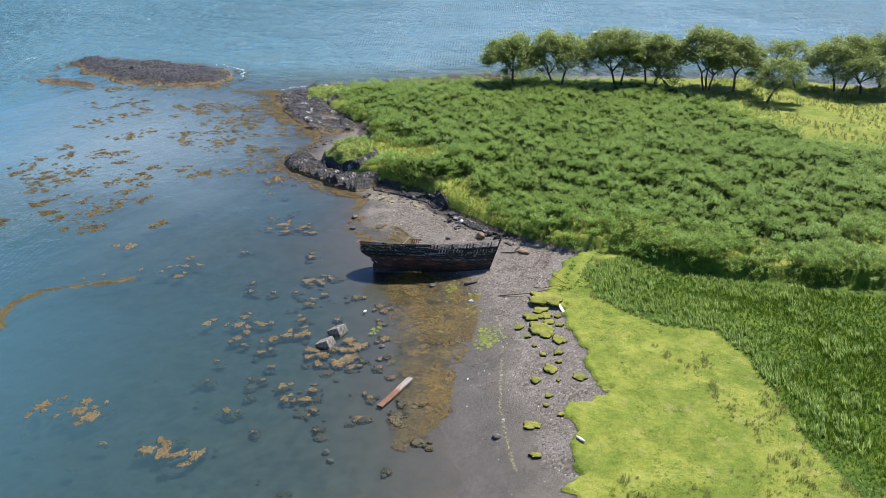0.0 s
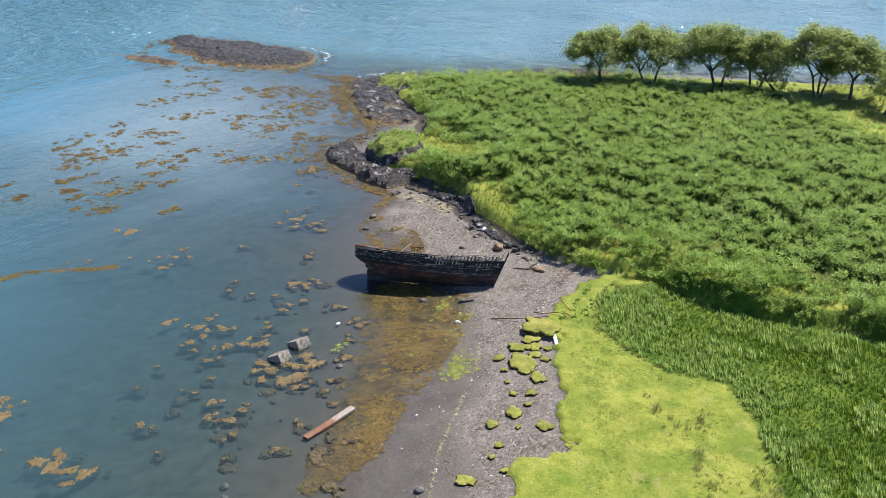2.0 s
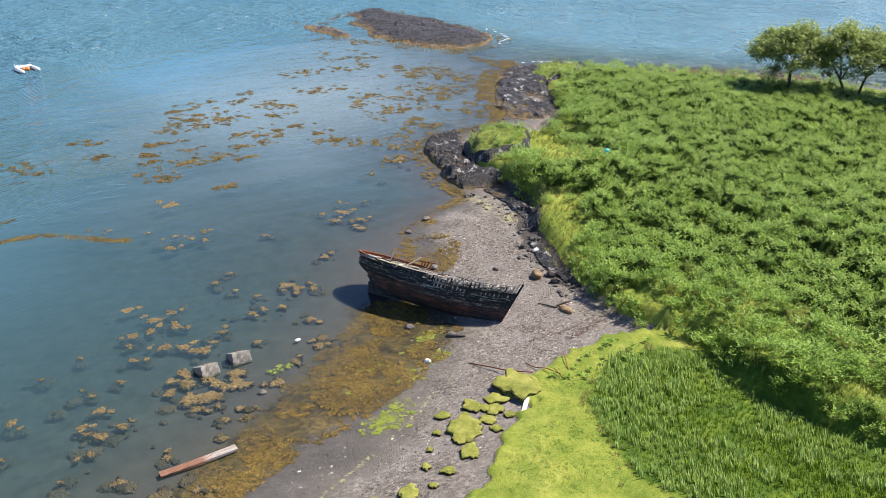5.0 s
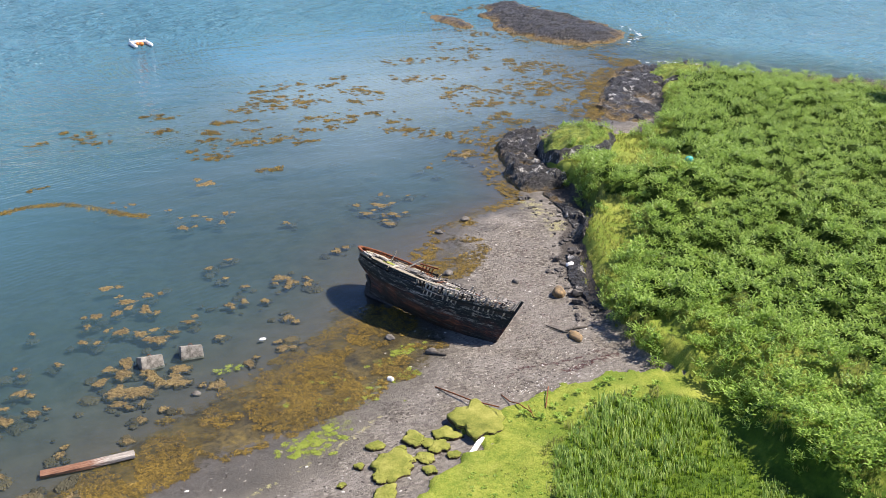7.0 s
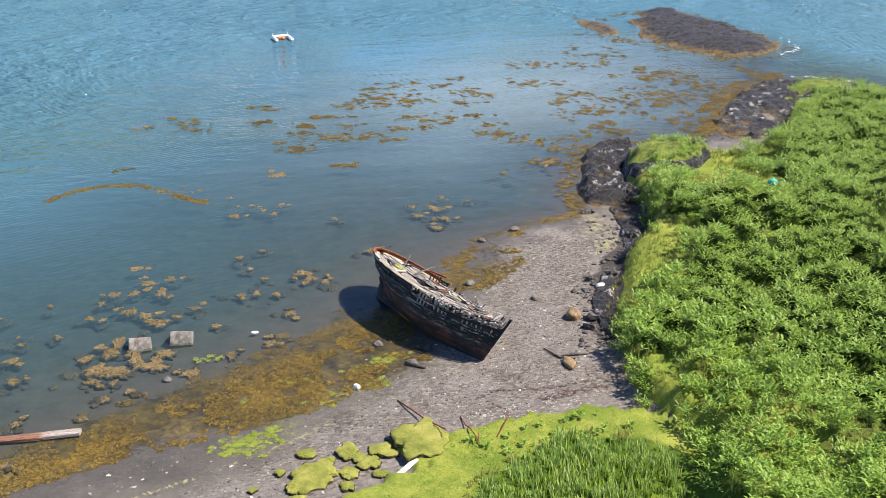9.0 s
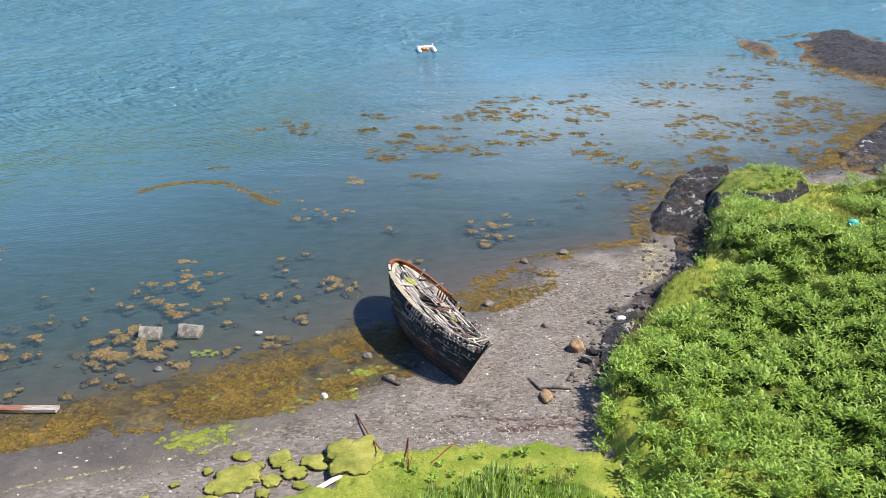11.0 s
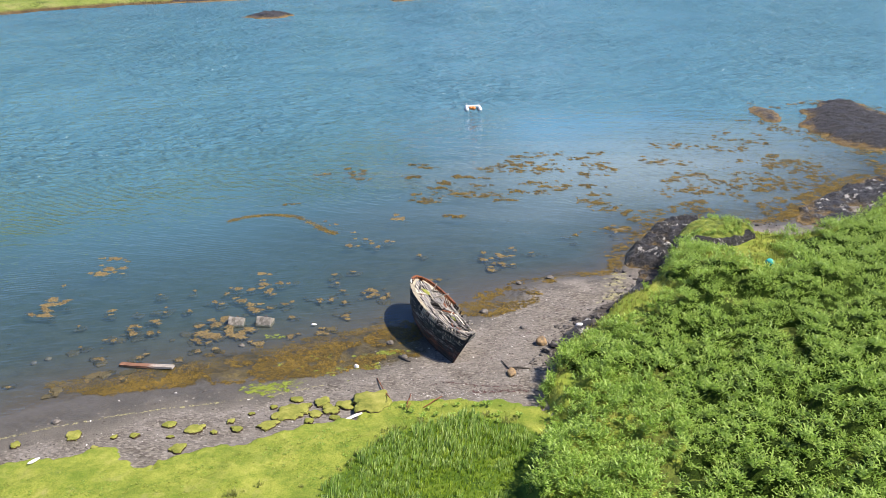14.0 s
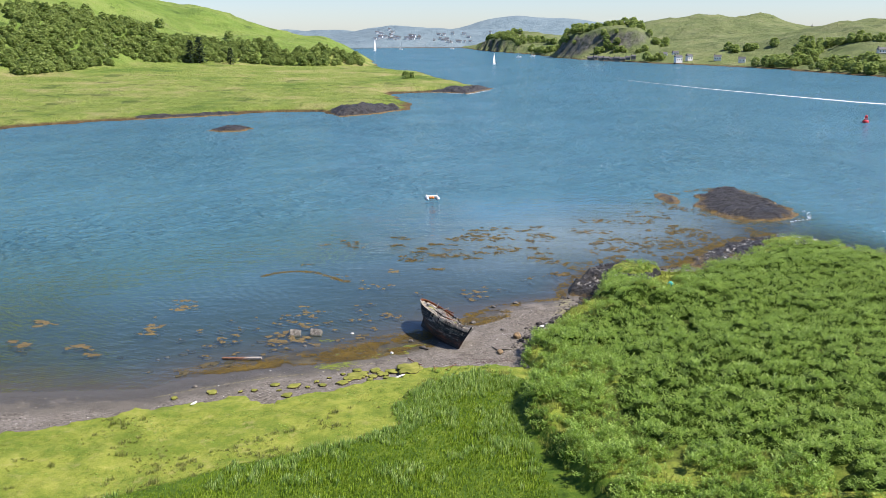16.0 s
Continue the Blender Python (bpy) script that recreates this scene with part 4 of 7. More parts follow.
# added dark sheet under the fronds, standing in for shade between the mounds
ux, uy = np.arange(8, 108, 0.5), np.arange(-62, 55, 0.5)
UX, UY = np.meshgrid(ux, uy)
ud = inside(FERN, UX, UY)
q = np.full(UX.shape, 9.0)
rise = np.zeros(UX.shape)
for a, b, r, h in zip(cx, cy, rad, amp):
    i0, i1, j0, j1 = int((a - 2.4 - 8) * 2), int((a + 2.9 - 8) * 2), int((b - 2.4 + 62) * 2), int((b + 2.9 + 62) * 2)
    sl = (slice(max(j0, 0), max(j1, 0)), slice(max(i0, 0), max(i1, 0)))
    rise[sl] = np.maximum(rise[sl], np.clip(1 - (np.hypot(UX[sl] - a, UY[sl] - b) / r) ** 2, 0, 1) * h)
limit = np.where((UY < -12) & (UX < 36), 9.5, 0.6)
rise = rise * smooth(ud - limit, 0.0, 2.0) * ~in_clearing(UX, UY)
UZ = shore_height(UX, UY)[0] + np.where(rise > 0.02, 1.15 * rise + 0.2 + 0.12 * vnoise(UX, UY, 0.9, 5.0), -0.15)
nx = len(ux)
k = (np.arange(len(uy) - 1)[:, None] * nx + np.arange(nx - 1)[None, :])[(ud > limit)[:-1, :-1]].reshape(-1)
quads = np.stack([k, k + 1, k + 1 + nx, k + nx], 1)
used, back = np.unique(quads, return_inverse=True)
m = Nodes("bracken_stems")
M_FERN_SHADE = m.done(m.ramp(m.noise(m.position(), 6.0, 6, 0.8), (0.38, (0.014, 0.028, 0.004)), (0.55, (0.042, 0.078, 0.008)), (0.75, (0.11, 0.17, 0.02))), 0.9, m.bump(m.noise(m.position(), 7.0, 6, 0.8), 1.0, 0.5), spec=0.1)
me = mesh_of("bracken_stems", np.stack([UX, UY, UZ], -1).reshape(-1, 3)[used], back.reshape(-1, 4), M_FERN_SHADE)
thing("bracken_stems", "dark sheet added under the bracken for the shade in its gaps", "bracken", mesh=me, kind="stuff")

tufts = [tuft_template(rnd, 13, 0.8, 0.32, 0.032), tuft_template(rnd, 12, 0.65, 0.36, 0.04), tuft_template(rnd, 11, 0.95, 0.28, 0.042, 0.4)]
gx0, gy0 = points_in([(5, -18.5), (-2, -22.3), (-4, -26), (-6, -31), (-5, -36), (-9.5, -40), (-16.5, -43.8), (-22, -46.5), (-28, -50.5), (-36, -55.5), (-38, -60), (12, -60), (9, -40), (8, -30), (10, -22)], 0.4, rs, 0.0)
gd = inside(LUSH, gx0, gy0)
thick = vnoise(gx0, gy0, 5, 31.0) + 0.6 * vnoise(gx0, gy0, 1.6, 33.0)
gz0 = shore_height(gx0, gy0)[0]
me = scatter("lush_grass", tufts, np.stack([gx0, gy0, gz0 - 0.03], 1), rs.rand(len(gx0)) * 6.28, (0.5 + 0.22 * np.clip(thick, -0.6, 0.9)) * (0.6 + 0.4 * smooth(gd, 0, 3)), rs.randint(0, 3, len(gx0)), M_LUSH, tilt=np.tile([0.25, 0.3], (len(gx0), 1)))
thing("lush_grass", "lush dark green meadow grass behind the turf", "grass", mesh=me, kind="stuff")
iris = [tuft_template(rnd, 11, 0.85, 0.3, 0.055, 0.45), tuft_template(rnd, 10, 0.95, 0.26, 0.06, 0.5), tuft_template(rnd, 12, 0.7, 0.34, 0.05, 0.6)]
band = (1 - smooth(gd, 4.5, 8.5)) * smooth(gy0, -45, -38)
keep = (0.8 * thick + 0.5 * vnoise(gx0, gy0, 0.9, 37.0) + 0.9 * band > 0.54) & (rs.rand(len(gx0)) < 0.62) & (gd > 0.1)
ix, iy, iz, it = gx0[keep], gy0[keep], gz0[keep], thick[keep]
me = scatter("iris_beds", iris, np.stack([ix, iy, iz - 0.03], 1), rs.rand(len(ix)) * 6.28, 0.7 + 0.3 * np.clip(it, -0.5, 0.8), rs.randint(0, 3, len(ix)), M_GRASS, tilt=np.tile([0.12, 0.22], (len(ix), 1)))
thing("iris_beds", "beds of tall pale green iris leaves in wet ground", "iris", mesh=me, kind="stuff")
gx0, gy0 = points_in([(-60, -60), (-60, -44), (-39, -33), (-20, -29), (-8, -21), (8, -17), (10, -22), (4, -60)], 0.85, rs, 0.3)
gd, thick = inside(LUSH, gx0, gy0), vnoise(gx0, gy0, 6, 41.0)
keep = ((gy0 < -29) & (thick + 0.6 * vnoise(gx0, gy0, 1.7, 43.0) > 0.32 + 0.02 * (gy0 + 40)) & (gd < 0)) | (np.abs(gd) < 0.5)
gx0, gy0 = gx0[keep], gy0[keep]
rough = [tuft_template(rnd, 30, 0.6, 0.42, 0.026, 0.8), tuft_template(rnd, 26, 0.5, 0.5, 0.028, 0.9), tuft_template(rnd, 34, 0.7, 0.4, 0.024, 0.7)]
me = scatter("rough_grass", rough, np.stack([gx0, gy0, shore_height(gx0, gy0)[0] - 0.03], 1), rs.rand(len(gx0)) * 6.28, 0.3 + 0.75 * rs.rand(len(gx0)) ** 2, rs.randint(0, 3, len(gx0)), M_ROUGH)
thing("rough_grass", "straw-tinted tufts of rough grass on the turf", "grass", mesh=me, kind="stuff")
bx, by = points_in([p for p in BANK if p[1] > -70], 0.55, rs, 0.2)
bd = inside(FERN, bx, by)
keep = (bd < np.where((by < -12) & (bx < 36), 9.0, 0.6)) & (bd > -5) & (bx < 60) & (by > -58) & (vnoise(bx, by, 2.0, 55.0) > -0.35)
bx, by = bx[keep], by[keep]
me = scatter("bank_grass", tufts, np.stack([bx, by, shore_height(bx, by)[0] - 0.03], 1), rs.rand(len(bx)) * 6.28, 0.3 + 0.4 * rs.rand(len(bx)), rs.randint(0, 3, len(bx)), M_STRAW)
thing("bank_grass", "tufts of coarse yellow-green grass along the bank", "grass", mesh=me, kind="stuff")
keep = (vnoise(bx, by, 2.6, 81.0) + 0.5 * rs.rand(len(bx)) > 0.05) & (rs.rand(len(bx)) < 0.75) & ~in_clearing(bx, by)
bx, by = bx[keep], by[keep]
me = scatter("bank_plants", ferns, np.stack([bx, by, shore_height(bx, by)[0] - 0.03], 1), rs.rand(len(bx)) * 6.28, 0.5 + 0.5 * rs.rand(len(bx)), rs.randint(0, 5, len(bx)), M_FERN)
thing("bank_plants", "scattered green leafy plants along the bank", "plants", mesh=me, kind="stuff")
short = [tuft_template(rnd, 9, 0.08, 0.24, 0.025, 1.4), tuft_template(rnd, 8, 0.10, 0.2, 0.025, 1.2)]
gx0, gy0 = points_in([(-62, -60), (-62, -44), (-39, -32.5), (-20, -28.5), (-8, -21), (-5.5, -15.8), (8, -16), (10, -20), (0, -24), (-5, -34), (-20, -46), (-34, -60)], 0.62, rs, 0.2)
keep = (vnoise(gx0, gy0, 2.2, 45.0) + 0.5 * vnoise(gx0, gy0, 9, 46.0) > -0.1) & (inside(LUSH, gx0, gy0) < 0.5) & (inside(TURF, gx0, gy0) > 0.5)
gx0, gy0 = gx0[keep], gy0[keep]
me = scatter("turf_grass", short, np.stack([gx0, gy0, shore_height(gx0, gy0)[0] - 0.02], 1), rs.rand(len(gx0)) * 6.28, 0.6 + 0.8 * rs.rand(len(gx0)), rs.randint(0, 2, len(gx0)), M_STRAW)
thing("turf_grass", "short yellow-green grass over the turf", "grass", mesh=me, kind="stuff")
# small leafy plants spotted over the turf, and bracken on the grassy knolls
gx0, gy0 = points_in([(-62, -60), (-62, -45), (-39, -33), (-20, -29), (-8, -22), (-4, -17), (8, -16.5), (10, -20), (0, -24), (-5, -34), (-20, -46), (-34, -60)], 0.55, rs, 0.3)
keep = (vnoise(gx0, gy0, 3.0, 91.0) + 0.7 * vnoise(gx0, gy0, 1.1, 92.0) > 0.42) & (inside(TURF, gx0, gy0) > 0.6)
gx0, gy0 = gx0[keep], gy0[keep]
me = scatter("turf_plants", [fern_template(rnd, 5, 0.16, 0.3), fern_template(rnd, 4, 0.2, 0.24)], np.stack([gx0, gy0, shore_height(gx0, gy0)[0] - 0.02], 1), rs.rand(len(gx0)) * 6.28, 0.25 + 0.4 * rs.rand(len(gx0)), rs.randint(0, 2, len(gx0)), M_FERN)
thing("turf_plants", "small dark green plants dotted over the turf", "plants", mesh=me, kind="stuff")
tops = []
for ob in [o for o in bpy.data.objects if o.name.startswith("rock_knoll")]:
    n = len(ob.data.vertices)
    co, cr = np.zeros(n * 3, np.float32), np.zeros(n, np.float32)
    ob.data.vertices.foreach_get("co", co), ob.data.attributes["crown"].data.foreach_get("value", cr)
    co = co.reshape(-1, 3)[cr > 0.6]
    tops.append(co[(vnoise(co[:, 0], co[:, 1], 2.6, 93.0) > 0.12) & (rs.rand(len(co)) < 0.13)])
tops = np.concatenate(tops)
me = scatter("knoll_plants", ferns, tops - [0, 0, 0.05], rs.rand(len(tops)) * 6.28, 0.45 + 0.5 * rs.rand(len(tops)), rs.randint(0, 5, len(tops)), M_FERN)
thing("knoll_plants", "green bracken on the grassy rock knolls", "bracken", mesh=me, kind="stuff")
gx0, gy0 = points_in([(68, -58), (118, -62), (118, -30), (108, -6), (104, -10), (94, -16), (84, -26), (72, -40)], 1.1, rs, 0.3)
keep = vnoise(gx0, gy0, 5, 95.0) + 0.5 * vnoise(gx0, gy0, 1.8, 96.0) > -0.1
gx0, gy0 = gx0[keep], gy0[keep]
me = scatter("meadow_grass", tufts, np.stack([gx0, gy0, shore_height(gx0, gy0)[0] - 0.03], 1), rs.rand(len(gx0)) * 6.28, 0.45 + 0.5 * rs.rand(len(gx0)), rs.randint(0, 3, len(gx0)), M_ROUGH)
thing("meadow_grass", "olive and straw-coloured rough grass behind the bracken", "grass", mesh=me, kind="stuff")
docks = [fern_template(rnd, 6, 0.3, 0.3), fern_template(rnd, 7, 0.4, 0.35)]
dx, dy = points_in([(-2, -17.5), (7, -16.5), (9, -19), (6, -21), (0, -20)], 1.15, rs)
me = scatter("weed_plants", docks, np.stack([dx, dy, shore_height(dx, dy)[0]], 1), rs.rand(len(dx)) * 6.28, 0.5 + rs.rand(len(dx)), rs.randint(0, 2, len(dx)), M_FERN)
thing("dock_plants", "small leafy weeds on the mossy turf", "plants", mesh=me, kind="stuff")


def tree_meshes(seed, height, width, stems, tips, lean=0.0, thin=1.0):
    """A broad tree: forked stems, boughs that rise into a dome, and leaves in sprays round every twig."""
    r = random.Random(seed)
    cos, tris = [], []

    def bough(points, r0, r1):
        base, n = len(cos), len(points)
        for i, pt in enumerate(points):
            w = (points[min(i + 1, n - 1)] - points[max(i - 1, 0)]).normalized()
            a = w.orthogonal().normalized()
            b = w.cross(a)
            rad = r0 + (r1 - r0) * i / (n - 1)
            for k in range(6):
                cos.append(pt + rad * (a * math.cos(k * math.tau / 6) + b * math.sin(k * math.tau / 6)))
        for i in range(n - 1):
            for k in range(6):
                o = base + 6 * i
                tris.append((o + k, o + (k + 1) % 6, o + 6 + (k + 1) % 6))
                tris.append((o + k, o + 6 + (k + 1) % 6, o + 6 + k))

    def bend(a, b, rise, n=5):
        """A curve from a to b that leaves a upwards."""
        mid = a.lerp(b, 0.45) + Vector((r.uniform(-0.3, 0.3), r.uniform(-0.3, 0.3), rise))
        return [a.lerp(mid, q).lerp(mid.lerp(b, q), q) + Vector((r.uniform(-1, 1), r.uniform(-1, 1), 0)) * 0.06 for q in np.linspace(0, 1, n)]

    forks = []
    for k in range(stems):
        a = k * math.tau / stems + r.uniform(-0.5, 0.5)
        foot = Vector((math.cos(a), math.sin(a), 0)) * (0.0 if stems == 1 else r.uniform(0.3, 0.9))
        fork = foot * 2.2 + Vector((lean * 1.6, 0, height * r.uniform(0.25, 0.33)))
        bough(bend(foot - Vector((0, 0, 0.4)), fork, 0.4), 0.30 / stems ** 0.35, 0.2 / stems ** 0.3)
        for j in range(4 if stems == 1 else 3):
            b = a + j * math.tau / (4 if stems == 1 else 3) + r.uniform(-0.5, 0.5)
            end = fork + Vector((math.cos(b) * width * 0.24 + lean * 0.8, math.sin(b) * width * 0.24, height * r.uniform(0.2, 0.32)))
            bough(bend(fork, end, 0.5), 0.15, 0.08)
            forks.append(end)
    lv = Leaves()
    for k in range(tips):
        a, q = 2.4 * k + r.uniform(-0.4, 0.4), math.sqrt((k + 0.5) / tips)
        top = height * (0.97 - 0.36 * q ** 2.4) * r.uniform(0.86, 1.04)
        low = r.random() < 0.42
        tip = Vector((math.cos(a) * q * width * 0.46 + lean * (1.6 + 0.16 * top), math.sin(a) * q * width * 0.46, top - (height * r.uniform(0.12, 0.30) if low else 0)))
        root = min(forks, key=lambda e: (e - tip).length)
        path = bend(root, tip, 0.35)
        bough(path, 0.06, 0.02)
        spot = width * 0.052 * r.uniform(0.75, 1.25)
        for _ in range(int(185 * thin)):
            d = Vector((r.gauss(0, 1), r.gauss(0, 1), r.gauss(0, 0.62))) * spot
            p, b = path[-1].lerp(path[-2], r.random() ** 2) + d, r.uniform(0, math.tau)
            w = Vector((math.cos(b), math.sin(b), r.uniform(-0.9, 0.2)))
            side = w.cross(Vector((r.uniform(-0.6, 0.6), r.uniform(-0.6, 0.6), 1))).normalized()
            s = r.uniform(0.13, 0.25)
            lv.strip([p - w * s, p + w * s], (s * 0.42, s * 0.2), side)
    v, f = lv.arrays()
    return mesh_of("trunk", np.array([c[:] for c in cos]), np.array(tris), M_BARK), mesh_of("crown", v, f, M_TREE, smooth_faces=False)


TREES = [tree_meshes(1, 10.2, 12.0, 1, 80), tree_meshes(2, 11.0, 12.4, 2, 84), tree_meshes(3, 11.6, 13.0, 3, 92, 0.5), tree_meshes(4, 9.0, 10.5, 1, 44, -1.4, 0.6)]


def tree(kind, x, y, size, turn, label):
    ob = thing("tree", label, "tree", pose(x, y, ground_z(x, y) - 0.2, 0, 0, turn), group="wind-shaped trees along the outer shore")
    ob.scale = (size * 1.15, size * 1.15, size * 1.12)
    part("trunk", TREES[kind][0], ob), part("crown", TREES[kind][1], ob)
    return ob


for k, (kind, x, y, s) in enumerate(((0, 88.5, 21, 1.0), (1, 93.5, 12.6, 1.0), (2, 99, 1.2, 1.0), (1, 101.5, -5.0, 0.95), (3, 101, -9.7, 0.85), (2, 100.3, -17, 1.0), (0, 102, -22.5, 1.0), (3, 91.3, -30, 0.9), (3, 112.5, -34, 1.0), (1, 113.3, -42.2, 1.0), (3, 113, -46.5, 1.0), (0, 117, -50, 1.0))):
    tree(kind, x, y, s, 40 + 67 * k, "low spreading tree with a domed grey-green crown" if kind != 3 else "thin open tree with a leaning trunk")


# ---- the wrecked boat, heeled over on the beach ----
rb = random.Random(21)
BOAT = thing("boat_wreck", "derelict wooden fishing boat with blackened peeling planks, heeled over", "boat", Matrix.Translation((-0.75, -0.75, 0.03)) @ Matrix.Rotation(radians(-68.5), 4, "Z") @ Matrix.Rotation(radians(-23.5), 4, "X") @ Matrix.Rotation(radians(0.5), 4, "Y"))
BOAT.scale = (1.02, 1.02, 1.02)


def ramp01(v, lo, hi):
    v = min(1.0, max(0.0, (v - lo) / (hi - lo)))
    return v * v * (3 - 2 * v)


def sheer(t):
    return 3.38 + (0.75 * ((t - 0.45) / 0.55) ** 2 if t > 0.45 else 0.16 * ((0.45 - t) / 0.45) ** 2)


def hull(t, v, side, out=0.0):
    """A point of the hull: t from stern to bow, v from keel to rail, side -1 or 1."""
    z = v * sheer(t)
    fwd, aft = 6.95 + 1.25 * z / 3.45, -6.4 - 2.2 * ramp01(z, 0.9, 2.5)
    s = aft + (fwd - aft) * t
    te, tb = min(1, t / 0.42), min(1, (1 - t) / 0.46)
    w = math.sin(te * math.pi / 2) ** (1.5 - 1.0 * min(1, v)) * math.sin(tb * math.pi / 2) ** (1.05 - 0.5 * min(1, v))
    ends = 1 - min(1, te * 1.1) * min(1, tb * 1.2)
    u = min(1.05, max(0, v))
    full = (1 - max(0.0, 1 - u) ** 2.2) ** 0.55
    g = full * (1 - ends) + ends * u ** 0.82
    return Vector((s, side * (0.06 + 2.55 * w * g + out), z))


def strake(t0, t1, v0, v1, side, thick, n=7, ragged=0.0):
    """One plank of the hull, bent to its curve, with thickness."""
    bm, rings = bmesh.new(), []
    for i in range(n + 1):
        t = t0 + (t1 - t0) * i / n
        lo, hi = v0 + rb.uniform(-0.003, ragged), v1 - rb.uniform(-0.002, ragged)
        o = rb.uniform(-0.004, 0.007)
        rings.append([bm.verts.new(hull(t, v, side, k)) for v, k in ((lo, o), (hi, o), (hi, o - thick), (lo, o - thick))])
    for a, b in zip(rings, rings[1:]):
        for k in range(4):
            bm.faces.new((a[k], a[(k + 1) % 4], b[(k + 1) % 4], b[k]))
    bm.faces.new(rings[0][::-1]), bm.faces.new(rings[-1])
    bmesh.ops.recalc_face_normals(bm, faces=bm.faces)
    return bm


STRAKES = 17
for side in (-1, 1):
    for k in range(STRAKES):
        v0, v1 = 0.03 + 0.97 * k / STRAKES, 0.03 + 0.97 * (k + 1) / STRAKES - 0.0035
        joints = [0.0] + (sorted(rb.uniform(0.12, 0.46) for _ in range(2)) + [rb.uniform(0.48, 0.54), rb.uniform(0.66, 0.9)] if v0 > 0.73 else sorted(rb.uniform(0.12, 0.9) for _ in range(2))) + [1.0]
        for a, b in zip(joints, joints[1:]):
            if b - a < 0.03:
                continue
            mid = (a + b) / 2
            high = v0 > 0.80
            if side < 0 and mid > 0.5 and (v0 > 0.77 or v0 > 0.71 and rb.random() < 0.4) and rb.random() < 0.93:
                continue
            if side < 0 and mid < 0.5 and 0.80 < v0 < 0.93 and rb.random() < 0.3:
                continue
            if high and side > 0 and mid > 0.40 and rb.random() < 0.8:
                continue
            ragged = 0.012 if high else 0.004
            mat = M_GREY if high and rb.random() < 0.12 else M_TAR_BARE if rb.random() < 0.3 else M_TAR
            gap = rb.uniform(0.001, 0.004)
            part("plank", bm_mesh("plank", strake(a + gap, b - gap, v0, v1, side, 0.05, 7 if b - a > 0.2 else 4, ragged), mat), BOAT)

# inner skin, dark, behind the planks up to the deck
bm = bmesh.new()
for side in (-1, 1):
    grid = [[bm.verts.new(hull(i / 24, 0.02 + 0.82 * j / 8, side, -0.09)) for j in range(9)] for i in range(25)]
    for i in range(24):
        for j in range(8):
            bm.faces.new((grid[i][j], grid[i + 1][j], grid[i + 1][j + 1], grid[i][j + 1]))
part("hull_lining", bm_mesh("hull_lining", bm, M_DARK, False), BOAT)

# frames, standing bare above the deck where the bulwark has gone
for side in (-1, 1):
    for i in range(46):
        t = 0.03 + 0.94 * i / 45
        top = 1.0 + rb.uniform(-0.06, 0.02)
        if t > 0.34:
            top = 0.985 + rb.uniform(-0.05, 0.03) if side < 0 else 0.97 + rb.uniform(-0.10, 0.10)
        pts = [hull(t, v, side, -0.13) for v in (0.55, 0.7, 0.85, top)]
        part("frame", beam("frame", (rb.choice((M_PALE, M_PALE, M_GREY, M_DARK)) if t > 0.42 else M_DARK), pts, 0.12, 0.12, rb, 0.2), BOAT)

# keel, stem and stern post, rudder stock
part("keel", beam("keel", M_DARK, [(-6.6, 0, -0.05), (0, 0, -0.1), (6.9, 0, -0.02)], 0.24, 0.34, rb, 0.05), BOAT)
part("stem", beam("stem", M_TAR, [(6.8, 0, -0.1)] + [(hull(1, v, 1).x + 0.05, 0, hull(1, v, 1).z) for v in (0.1, 0.3, 0.55, 0.8, 1.06)], 0.17, 0.15, rb, 0.08), BOAT)
part("stern_post", beam("stern_post", M_DARK, [(-6.3, 0, -0.1), (-6.5, 0, 0.8), (-7.2, 0, 1.5)], 0.22, 0.26, rb, 0.06), BOAT)
part("rudder", beam("rudder", M_DARK, [(-6.7, 0, 0.0), (-6.75, 0, 0.5), (-6.85, 0, 0.95)], 0.08, 0.4, rb, 0.05), BOAT)

# rubbing bands along the side
for side in (-1, 1):
    for v, mat in ((0.83, M_TAR_BARE), (0.62, M_TAR)):
        part("rubbing_band", bm_mesh("rubbing_band", strake(0.03, 0.97, v - 0.018, v + 0.018, side, -0.06, 22, 0.004), mat), BOAT)

# deck beams and deck planks, many of them gone
DECK = 0.90
for i in range(19):
    t = 0.07 + 0.86 * i / 18
    a, b = hull(t, DECK - 0.05, -1, -0.15), hull(t, DECK - 0.05, 1, -0.15)
    part("deck_beam", beam("deck_beam", M_DARK if i % 3 else M_GREY, [a, (a + b) / 2 + Vector((0, 0, 0.08)), b], 0.15, 0.14, rb, 0.12), BOAT)
for j in range(-13, 14):
    y = j * 0.168
    t, run = 0.06, []
    while t < 0.94:
        t1 = min(0.94, t + rb.uniform(0.06, 0.2))
        mid = (t + t1) / 2
        wide = hull(mid, DECK, 1, -0.2).y
        hole = (0.44 < mid < 0.58 and -0.9 < y < 0.7) or (0.66 < mid < 0.76 and y > -0.2) or (0.82 < mid < 0.9)
        gone = 0.10 if mid < 0.36 else 0.34
        if abs(y) < wide and not hole and rb.random() > gone:
            pts = []
            for q in (t, mid, t1):
                c = hull(q, DECK, 1, 0)
                pts.append((c.x, min(y, hull(q, DECK, 1, -0.2).y) if y > 0 else max(y, -hull(q, DECK, 1, -0.2).y), c.z + 0.06 + 0.05 * (1 - (y / 2.4) ** 2) + rb.uniform(-0.02, 0.05)))
            part("deck_plank", beam("deck_plank", M_GREY if rb.random() < 0.7 else M_PALE, pts, 0.145, 0.045, rb, 0.1), BOAT)
        t = t1 + 0.004
